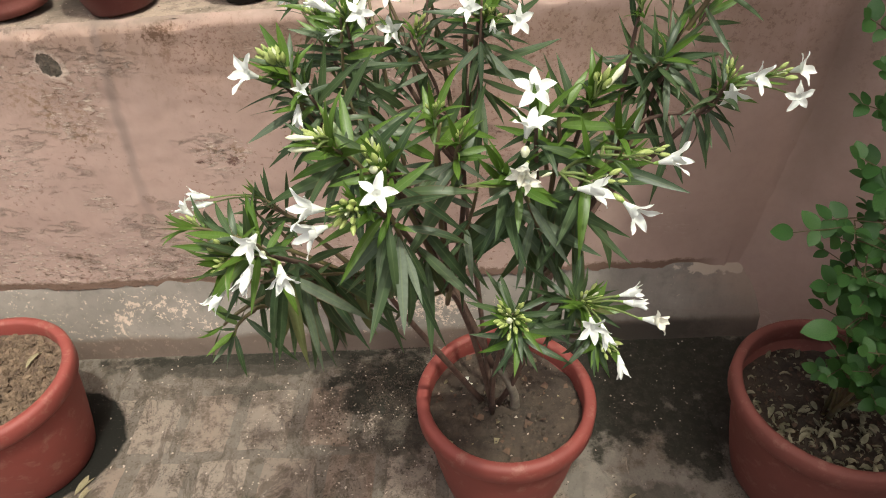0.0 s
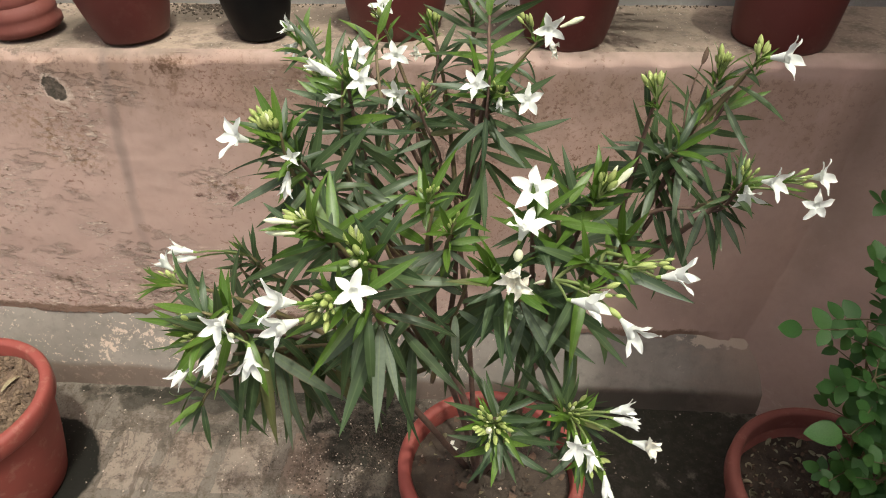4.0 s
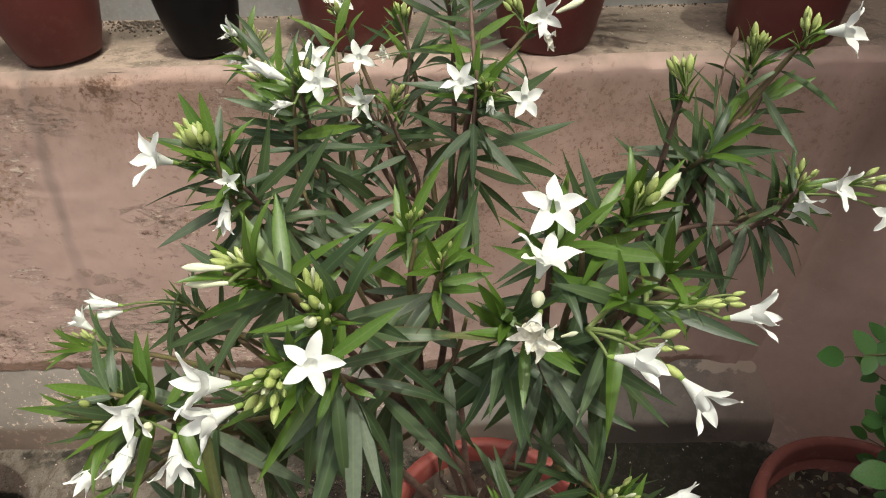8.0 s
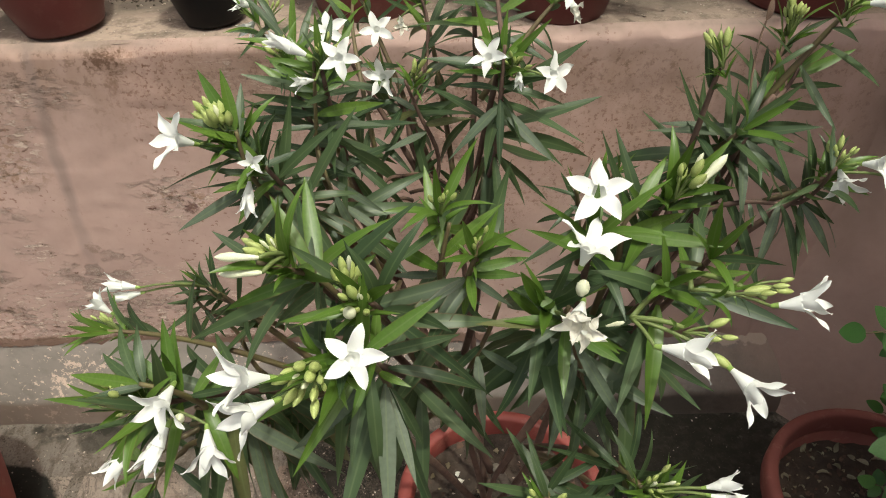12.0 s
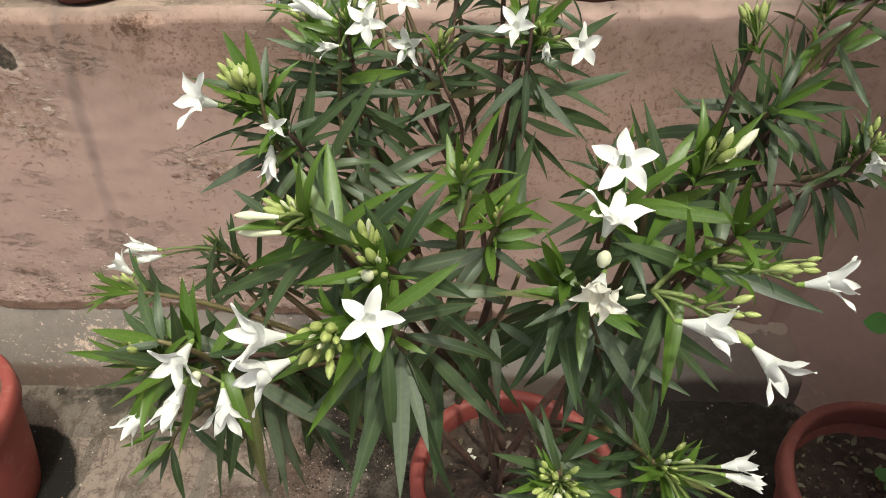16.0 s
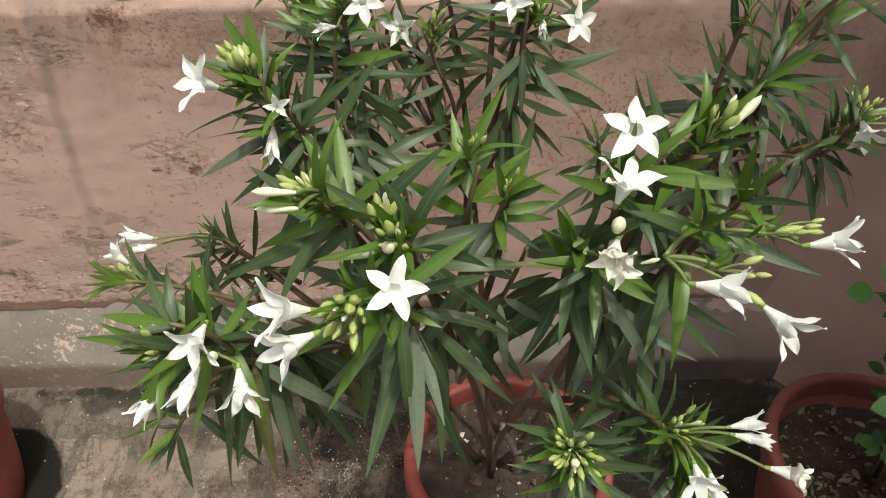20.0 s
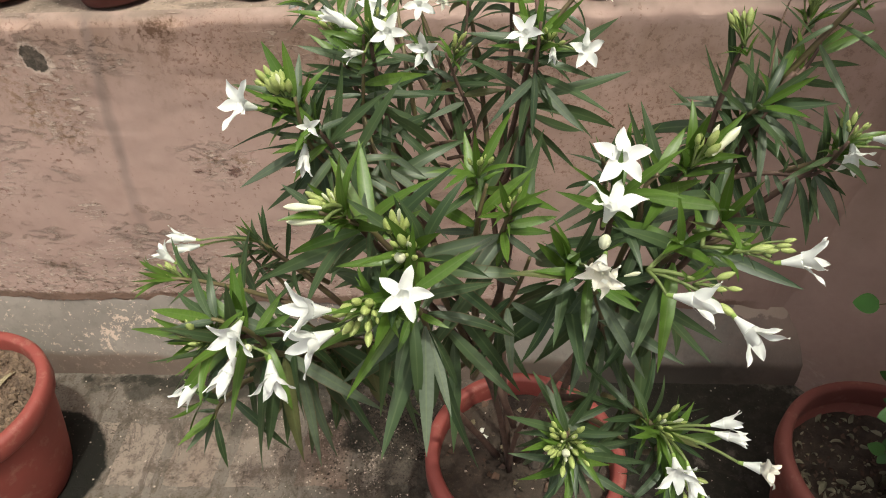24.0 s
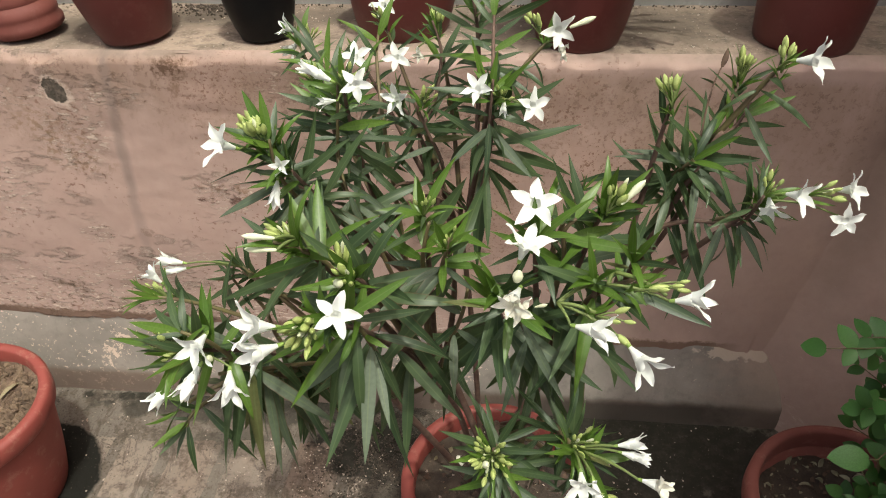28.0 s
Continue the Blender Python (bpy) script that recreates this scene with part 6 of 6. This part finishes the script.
    o.buds((0.490, 0.945, 1.110), toward(0.0, 0.8, 0.4), 10, 0.016, 0.7)
    o.buds((0.508, 0.900, 1.140), toward(0.1, 0.9, 0.3), 5, 0.020, 0.5)
    o.buds((0.502, 0.835, 1.040), toward(0.1, 0.7, 0.5), 9, 0.014, 0.8)
    o.buds((0.540, 0.825, 1.050), toward(0.9, 0.2, 0.4), 5, 0.014, 0.6, 1)
    o.buds((0.184, 0.757, 1.056), toward(0.0, 0.5, 0.6), 6, 0.010, 0.6)
    o.buds((0.207, 0.720, 1.049), toward(0.1, 0.5, 0.6), 6, 0.010, 0.6)
    o.buds((0.251, 0.612, 0.919), toward(-0.1, 0.1, 0.9), 26, 0.012, 1.5, 4)
    o.bud((0.246, 0.594, 0.936), toward(0, 0, 1), 0.008, 2)
    o.buds((0.318, 0.622, 0.928), toward(0.3, 0.3, 0.7), 8, 0.012, 0.9, 2)
    o.buds((0.338, 0.605, 0.890), toward(0.4, -0.4, 0.6), 10, 0.011, 0.9)
    twig = o.stem(bez(V((0.452, 0.90, 1.05)), V((0.455, 0.92, 1.09)), V((0.462, 0.94, 1.10)), V((0.472, 0.955, 1.115)), 6), 0.0012, 0.0008, "dry_twig", M_DRY)
    place("dry_leaf", mesh_of("dry_leaf", blade(0.3, 0.6, 0.7), M_DRY), Matrix.Translation((0.472, 0.955, 1.115)) @ turn_to((0.25, 0.3, 0.9), NEAR) @ Matrix.Scale(0.022, 4), twig)
    o.finish()


M_LEAF_JOINED = leaf_green("oleander_leaf_inner", (0.034, 0.061, 0.027), (0.080, 0.121, 0.052), 0.40, vein=True, pieces=True)
grow_oleander()


# ---- the round-leaved shrub ----
def grow_shrub():
    root = right_pot
    back = Matrix.Translation(-root.location)
    V = Vector
    base = V((0.955, 0.985, 0.20))
    r = random.Random(11)
    shift = V((0.02, 0.028, -0.033))

    def stem(points, r0, r1):
        n = len(points) - 1
        ob = part("branch", tube(points, [r0 + (r1 - r0) * k / n for k in range(n + 1)], 7), M_TWIG, root)
        ob.matrix_basis = back
        return ob

    def spray(holder, where, d, length, pairs, size):
        """One compound leaf: a stalk with leaflets in pairs and one at its end."""
        d = V(d).normalized()
        end = where + d * length + V((0, 0, -0.15 * length))
        place("leaf_stalk", mesh_of("leaf_stalk", tube([where, where.lerp(end, 0.5) + V((0, 0, 0.02 * length)), end], [0.0012, 0.001, 0.0008], 5), M_TWIG), Matrix.Identity(4), holder)
        flat = V((-0.1, -0.45, 0.85)) + V((r.uniform(-0.3, 0.3), r.uniform(-0.3, 0.3), 0))
        side = flat.cross(d).normalized()
        spots = [(1.0, d)]
        for p in range(pairs):
            s = 0.35 + 0.5 * p / max(1, pairs - 1) if pairs > 1 else 0.3
            for sg in (1, -1):
                spots.append((s, (d * 0.55 + side * sg).normalized()))
        for s, e in spots:
            if r.random() < 0.06:
                continue
            w = where.lerp(end, s)
            n = (flat + V((r.uniform(-0.35, 0.35), r.uniform(-0.35, 0.35), 0))).normalized()
            ln = size * r.uniform(0.75, 1.2)
            place("leaflet", r.choice(LEAFLET), Matrix.Translation(w) @ turn_to(e, n) @ Matrix.Diagonal((ln, ln, ln, 1)), holder)

    ends = (
        ((0.792, 1.02, 1.02), (0.07, 0, 0.06), 0.003, 0.72),
        ((0.88, 1.02, 0.90), (0.02, 0, 0.08), 0.004, 0.35),
        ((0.80, 0.95, 0.755), (0.0, 0, 0.12), 0.004, 0.35),
        ((0.815, 0.90, 0.69), (0.0, -0.02, 0.12), 0.004, 0.35),
        ((0.92, 0.92, 0.80), (0.0, 0, 0.1), 0.005, 0.25),
        ((0.98, 0.98, 0.86), (0.02, 0, 0.1), 0.005, 0.25),
        ((0.90, 0.86, 0.70), (0.0, -0.03, 0.1), 0.004, 0.25),
        ((1.02, 0.86, 0.70), (0.04, -0.03, 0.1), 0.004, 0.25),
        ((0.87, 0.83, 0.58), (-0.02, -0.04, 0.1), 0.004, 0.3),
        ((0.96, 0.80, 0.54), (0.0, -0.05, 0.1), 0.004, 0.3),
        ((0.84, 0.88, 0.50), (-0.02, -0.02, 0.08), 0.004, 0.45),
    )
    for to, bow, r0, bare in ends:
        a, b = base + V((r.uniform(-0.02, 0.02), r.uniform(-0.02, 0.02), 0)), V(to) + shift
        pts = bez(a, a.lerp(b, 0.35) + V(bow), a.lerp(b, 0.75) + V(bow) * 0.5, b, 10)
        holder = stem(pts, r0, 0.0012)
        high = b.z > 0.88
        n = int((b - a).length * (1 - bare) / (0.045 if high else 0.026))
        for k in range(n + 1):
            s = bare + (1 - bare) * k / n
            i = min(int(s * 10), 9)
            w = pts[i].lerp(pts[i + 1], s * 10 - i)
            ang = k * 2.4 + r.uniform(-0.4, 0.4)
            d = V((math.cos(ang) - (0.05 if w.x > 0.85 else -0.35), math.sin(ang) - 0.2, 0.25 + 0.3 * s))
            spray(holder, w, d, r.uniform(0.045, 0.07), r.choice((1, 2, 2, 3)), r.uniform(0.024, 0.033) * (0.85 if high else 1))
    # single sprays that stand out against the wall
    for a, b, pairs, size in (
        ((0.750, 0.930, 0.756), (0.672, 0.930, 0.762), 1, 0.033),
        ((0.800, 0.950, 0.760), (0.728, 0.945, 0.772), 2, 0.031),
        ((0.830, 0.980, 0.827), (0.765, 0.980, 0.876), 2, 0.034),
        ((0.784, 0.900, 0.670), (0.737, 0.900, 0.668), 1, 0.036),
        ((0.849, 1.000, 0.897), (0.800, 1.000, 0.928), 2, 0.032),
        ((0.812, 1.020, 0.969), (0.783, 1.015, 0.984), 2, 0.026),
        ((0.812, 1.020, 0.969), (0.821, 1.020, 1.008), 2, 0.026),
        ((0.813, 1.000, 0.934), (0.862, 1.000, 0.914), 2, 0.030),
        ((0.795, 0.860, 0.608), (0.762, 0.860, 0.610), 0, 0.046),
        ((0.857, 0.950, 0.810), (0.795, 0.950, 0.824), 2, 0.035),
        ((0.815, 0.900, 0.690), (0.800, 0.890, 0.630), 2, 0.035),
    ):
        a, b = V(a) + shift, V(b) + shift
        root_at = V((0.93, 0.97, a.z - 0.10))
        hold = stem(bez(root_at, root_at.lerp(a, 0.4) + V((0, 0, 0.05)), root_at.lerp(a, 0.8) + V((0, 0, 0.03)), a, 6), 0.0018, 0.001)
        spray(hold, a, b - a, max(0.012, (b - a).length - 0.8 * size), pairs, size)


grow_shrub()


# ---- the other things on the ledge ----
def urn():
    root = new("terracotta_urn")
    x = -0.657
    root.location = (x, 1.55, ledge_z(x) + 0.008)
    root.rotation_euler = (0, radians(-8), 0)
    tagged(root, "leaning salmon terracotta urn with ringed foot on the ledge", "urn")
    part("foot", lathe([(0.001, 0.0), (0.062, 0.0), (0.068, 0.006), (0.069, 0.018), (0.064, 0.026), (0.066, 0.032), (0.067, 0.042), (0.061, 0.050), (0.058, 0.056)], 48, 0.006, 3), M_TERRA, root)
    part("body", lathe([(0.058, 0.056), (0.061, 0.066), (0.056, 0.078), (0.053, 0.10), (0.055, 0.15), (0.066, 0.22), (0.078, 0.28), (0.080, 0.31), (0.070, 0.32), (0.001, 0.31)], 48, 0.006, 3), M_TERRA, root)


urn()
M_SILVER = plain("silvery_succulent_leaf", (0.22, 0.25, 0.23), (0.13, 0.16, 0.14), 0.5, 60)
M_FERN = leaf_green("fern_needle", (0.10, 0.20, 0.03), (0.16, 0.28, 0.05), 0.5, False, True)


def named(name, x):
    return min((o for o in scene.objects if o.name.split(".")[0] == name), key=lambda o: abs(o.location.x - x))


def succulent():
    root = named("small_black_pot", -0.19)
    for d, ln, bend, w in (((-1, -0.15, 0.75), 0.075, 1.5, 0.30), ((1, -0.25, 0.7), 0.07, 1.9, 0.32), ((0.1, 0.1, 1.0), 0.075, 0.3, 0.26), ((0.15, 0.6, 0.6), 0.06, 1.0, 0.3), ((-0.5, 0.5, 0.8), 0.055, 1.2, 0.28)):
        me = mesh_of("leaf", blade(w, bend, 0.5), M_SILVER)
        place("leaf", me, Matrix.Translation((0, 0, 0.105)) @ turn_to(d, (0, 0, 1)) @ Matrix.Scale(ln, 4), root)


def fern():
    root = named("potted_fern", 0.398)
    r = random.Random(5)
    for k in range(84):
        a = k * 2.4 + (0.0 if k % 3 else -1.57 - k * 2.4 + r.uniform(-1.2, 1.2))
        out = r.uniform(0.09, 0.17) + max(0, math.cos(a)) * 0.07
        way = Vector((math.cos(a), math.sin(a) * 0.8, 0))
        top = way * out * 0.7 + Vector((0, 0, 0.18 + r.uniform(0.03, 0.15)))
        end = way * (out + 0.015) + Vector((0, 0, 0.165 + r.uniform(-0.045, 0.10)))
        pts = bez(way * 0.02 + Vector((0, 0, 0.145)), way * 0.04 + Vector((0, 0, 0.25)), top, end, 10)
        verts, faces = [], []
        for i in range(3, 11):
            for j in range(20):
                p = pts[i].lerp(pts[i - 1], r.random())
                d = Vector((r.gauss(0, 1), r.gauss(0, 1), r.gauss(0, 0.7))).normalized()
                s = d.orthogonal().normalized() * 0.0014
                e = p + d * r.uniform(0.012, 0.024)
                b = len(verts)
                verts += [p - s, p + s, e]
                faces.append((b, b + 1, b + 2))
        t = tube(pts, [0.0012] * 11, 4)
        base = len(verts)
        t.verts.index_update()
        verts += [v.co.copy() for v in t.verts]
        faces += [tuple(base + v.index for v in f.verts) for f in t.faces]
        t.free()
        me = bpy.data.meshes.new("frond")
        me.from_pydata(verts, [], faces)
        me.materials.append(M_FERN)
        place("frond", me, Matrix.Identity(4), root)


succulent()
fern()

M_STRAW = plain("straw_dry_leaf", (0.30, 0.25, 0.155), (0.16, 0.135, 0.075), 0.8, 40)


# ---- litter: soil crumbs, chips of plaster, fallen petals ----
def crumbs(name, count, spot, sizes, material, seed, label, parent=None, flat=0.6):
    r = random.Random(seed)
    verts, faces = [], []
    for _ in range(count):
        p = spot(r)
        if p is None:
            continue
        s = sizes[0] + (sizes[1] - sizes[0]) * r.random() ** 2.2
        turn = Euler((r.uniform(-0.6, 0.6), r.uniform(-0.6, 0.6), r.uniform(0, 6.28))).to_matrix()
        b = len(verts)
        for q in ((1, 0, 0), (-0.7, 0.6, 0), (-0.4, -0.8, 0), (0.1, 0.1, flat), (0.3, -0.1, -flat), (0.4, 0.7, 0.1)):
            verts.append(Vector(p) + turn @ (Vector(q) * s * r.uniform(0.7, 1.2)))
        faces += [tuple(b + i for i in f) for f in ((0, 5, 3), (5, 1, 3), (1, 2, 3), (2, 0, 3), (5, 0, 4), (1, 5, 4), (2, 1, 4), (0, 2, 4))]
    me = bpy.data.meshes.new(name)
    me.from_pydata(verts, [], faces)
    me.materials.append(material)
    ob = new(name, me)
    if parent:
        ob.parent = parent
        tagged(ob, kind="stuff")
    else:
        tagged(ob, label, "litter", kind="stuff")
    return ob


M_CHIP = plain("pale_plaster_chip", (0.48, 0.41, 0.35), (0.38, 0.29, 0.235), 0.9, 60)
M_CRUMB = plain("soil_crumb", (0.088, 0.066, 0.050), (0.036, 0.027, 0.021), 0.95, 60)


def on_floor(r):
    x, y = r.uniform(-0.75, 0.95), r.uniform(0.75, 1.385)
    if r.random() > 0.25 + 0.75 * max(0, noise.noise((x * 4, y * 4, 2)) + 0.35) or r.random() < (1.3 - y) * 0.9:
        return None
    return (x, y, 0.002)


crumbs("plaster_chips", 700, on_floor, (0.0012, 0.0042), M_CHIP, 21, "pale chips of plaster and petals on the floor")
crumbs("soil_crumbs", 7000, on_floor, (0.0008, 0.0022), M_CRUMB, 22, "dark soil crumbs scattered on the floor")


def heap(cx, cy, rx, ry):
    def f(r):
        x, y = cx + r.gauss(0, rx), min(1.385, cy + r.gauss(0, ry))
        drift = noise.noise((x * 13, y * 13, 3)) + 0.5 * noise.noise((x * 40, y * 40, 5))
        return (x, y, 0.0015) if drift > r.uniform(-0.25, 0.3) else None
    return f


crumbs("soil_crumbs", 9000, heap(0.04, 1.22, 0.075, 0.085), (0.0010, 0.0042), M_CRUMB, 25, "dark spilt soil heaped beside the clay pot")
crumbs("plaster_chips", 900, heap(-0.06, 1.16, 0.14, 0.09), (0.001, 0.0036), M_CHIP, 26, "pale chips of plaster and petals on the floor")
crumbs("plaster_chips", 110, heap(0.68, 1.18, 0.09, 0.06), (0.001, 0.0035), M_CHIP, 27, "pale chips of plaster and petals on the floor")
crumbs("soil_crumbs", 900, heap(-0.33, 1.33, 0.17, 0.03), (0.0008, 0.0025), M_CRUMB, 28, "dark soil crumbs along the foot of the wall")
crumbs("ledge_litter", 420, lambda r: (lambda x: (x, 1.718 - abs(r.gauss(0, 0.008)), ledge_z(x) + 0.002))(r.uniform(-0.8, 0.75)), (0.001, 0.004), M_CRUMB, 29, "dark soil swept against the back wall")
crumbs("ledge_litter", 500, lambda r: (lambda x, y: (x, y, ledge_z(x) + 0.002))(r.gauss(-0.33, 0.045), 1.712 - abs(r.gauss(0, 0.03))), (0.001, 0.005), M_CRUMB, 23, "dark soil and leaf litter on the ledge")
crumbs("ledge_chips", 500, lambda r: (lambda x, y: (x, y, ledge_z(x) + 0.001))(r.uniform(-0.9, 0.75), r.uniform(1.475, 1.715)), (0.001, 0.004), M_CHIP, 24, "pale lime chips lying on the ledge")


def in_pot(radius, z):
    def f(r):
        a, d = r.uniform(0, 6.283), radius * math.sqrt(r.random())
        return (d * math.cos(a), d * math.sin(a), z + r.uniform(-0.004, 0.006))
    return f


M_CLOD = plain("dry_clod", (0.19, 0.132, 0.088), (0.09, 0.06, 0.041), 0.95, 40)
crumbs("soil_rubble", 4200, in_pot(0.15, POT_Z - 0.038), (0.0012, 0.011), M_CLOD, 31, "", left_pot, 0.8)
crumbs("soil_rubble", 450, in_pot(0.15, POT_Z - 0.049), (0.0015, 0.006), M_CRUMB, 32, "", mid_pot, 0.8)
crumbs("leaf_litter", 120, in_pot(0.145, POT_Z - 0.046), (0.002, 0.012), M_DRY, 36, "", mid_pot, 0.15)
crumbs("dry_litter", 26, in_pot(0.145, POT_Z - 0.044), (0.002, 0.010), M_STRAW, 37, "", mid_pot, 0.12)
crumbs("petal_litter", 40, in_pot(0.14, POT_Z - 0.045), (0.002, 0.005), M_CHIP, 34, "", mid_pot, 0.3)
crumbs("leaf_litter", 700, in_pot(0.165, POT_Z - 0.078), (0.002, 0.008), M_DRY, 33, "", right_pot, 0.15)
crumbs("dry_litter", 90, in_pot(0.165, POT_Z - 0.076), (0.002, 0.006), M_STRAW, 35, "", right_pot, 0.3)


def curled_leaves(name, count, spot, sizes, material, seed, parent):
    """Small dry leaves, each curled its own way, that lie over one another in a pot."""
    r = random.Random(seed)
    kinds = [mesh_of("dry_leaf", blade(0.42, bend, fold, 5, twist, True), material) for bend, fold, twist in ((1.6, 0.7, 0.6), (0.9, 1.0, -0.8), (2.2, 0.5, 0.3), (-1.0, 0.8, 1.0))]
    verts, faces = [], []
    for _ in range(count):
        p = spot(r)
        if p[1] > 0.02 and r.random() < 0.75:
            continue
        me = r.choice(kinds)
        a = r.uniform(0, 6.283)
        m = Matrix.Translation(Vector(p) + Vector((0, 0, r.uniform(0, 0.010)))) @ turn_to((math.cos(a), math.sin(a), r.uniform(-0.35, 0.5)), (r.uniform(-0.7, 0.7), r.uniform(-0.7, 0.7), 1)) @ Matrix.Scale(sizes[0] + (sizes[1] - sizes[0]) * r.random() ** 1.6, 4)
        b = len(verts)
        verts += [m @ v.co for v in me.vertices]
        faces += [[b + i for i in f.vertices] for f in me.polygons]
    me = bpy.data.meshes.new(name)
    me.from_pydata(verts, [], faces)
    me.materials.append(material)
    me.polygons.foreach_set("use_smooth", [True] * len(faces))
    ob = new(name, me)
    ob.parent = parent
    return tagged(ob, kind="stuff")


M_LITTER = plain("pale_olive_dry_leaf", (0.31, 0.285, 0.19), (0.12, 0.11, 0.066), 0.8, 30)
curled_leaves("leaf_litter", 520, in_pot(0.158, POT_Z - 0.072), (0.010, 0.028), M_LITTER, 45, right_pot)
M_GRIT = plain("black_soil_clod", (0.05, 0.04, 0.033), (0.012, 0.01, 0.008), 0.95, 60)
M_STONE = plain("grey_gravel", (0.20, 0.18, 0.15), (0.09, 0.08, 0.07), 0.9, 60)
crumbs("soil_rubble", 420, in_pot(0.092, 0.152), (0.0015, 0.007), M_GRIT, 41, "", tilted, 0.8)
crumbs("soil_rubble", 420, in_pot(0.098, 0.148), (0.0015, 0.007), M_GRIT, 42, "", named("plastic_pot", 0.068), 0.8)
crumbs("gravel", 130, in_pot(0.064, 0.104), (0.002, 0.008), M_STONE, 43, "", named("small_black_pot", -0.19), 0.8)
DRY_LEAF = mesh_of("dry_leaf", blade(0.22, 0.8, 0.5), M_STRAW)
place("dry_leaf", DRY_LEAF, Matrix.Translation((0.062, 0.045, POT_Z - 0.028)) @ turn_to((0.2, 0.9, 0.25)) @ Matrix.Scale(0.055, 4), left_pot)
part("dead_stub", tube([Vector((-0.01, 0.03, POT_Z - 0.05)), Vector((-0.008, 0.032, POT_Z - 0.02)), Vector((-0.012, 0.03, POT_Z + 0.0))], [0.006, 0.005, 0.004], 7), M_STEM, left_pot)
for x, y, a, ln in ((-0.66, 0.985, 1.2, 0.10), (-0.645, 0.965, 1.35, 0.075), (0.565, 0.93, 0.6, 0.03)):
    fallen = new("fallen_leaf", DRY_LEAF)
    fallen.matrix_basis = Matrix.Translation((x, y, 0.006)) @ turn_to((math.cos(a), math.sin(a), 0.03)) @ Matrix.Scale(ln, 4)
    tagged(fallen, "dry straw-coloured fallen leaf on the floor", "leaf", "fallen leaves")


for x, y, z, a in ((0.222, 1.062, 0.262, 0.8), (0.232, 1.050, 0.262, 2.6)):
    petal = new("fallen_petal", PETALS_FADED[1])
    petal.matrix_basis = Matrix.Translation((x, y, z)) @ Matrix.Rotation(a, 4, "Z") @ Matrix.Rotation(-0.5, 4, "Y") @ Matrix.Scale(0.013, 4)
    tagged(petal, "wilted white petal fallen on dark pot soil", "petal", "fallen petals")


# ---- paving bricks set in the cement, worn nearly flush ----
def brick_mesh(w, l, seed):
    r = random.Random(seed)
    def f(u, v):
        x, y = (u - 0.5) * w, (v - 0.5) * l
        ex, ey = min(u, 1 - u) * w, min(v, 1 - v) * l
        edge = min(ex, ey)
        z = 0.0035 * min(1, edge / 0.012) - 0.004
        q = Vector((x * 30 + seed, y * 30, 0))
        k = 1 - 0.07 * noise.noise(q * 0.6) - 0.05 * noise.noise(q * 2)
        return Vector((x * k, y * k, z + 0.0012 * noise.noise(q)))
    return mesh_of("brick", sheet(8, 12, f), M_BRICK)


ground = bpy.data.objects["ground"]
BRICKS = [brick_mesh(0.098 + 0.008 * k, 0.160 + 0.006 * (k % 3), k) for k in range(4)]
r_brick = random.Random(3)
for row in range(-4, 1):
    x = -1.26 + 0.02 * (row % 2)
    while x < 0.62:
        me = r_brick.choice(BRICKS)
        w = me.vertices[8].co.x - me.vertices[0].co.x
        place("brick", me, Matrix.Translation((x + w / 2 + 0.012 * row, 1.172 + row * 0.196 + 0.03 * (x + 0.5), 0.001)) @ Matrix.Rotation(radians(-2 + r_brick.uniform(-2.5, 2.5)), 4, "Z"), ground)
        x += w + r_brick.uniform(0.026, 0.036)
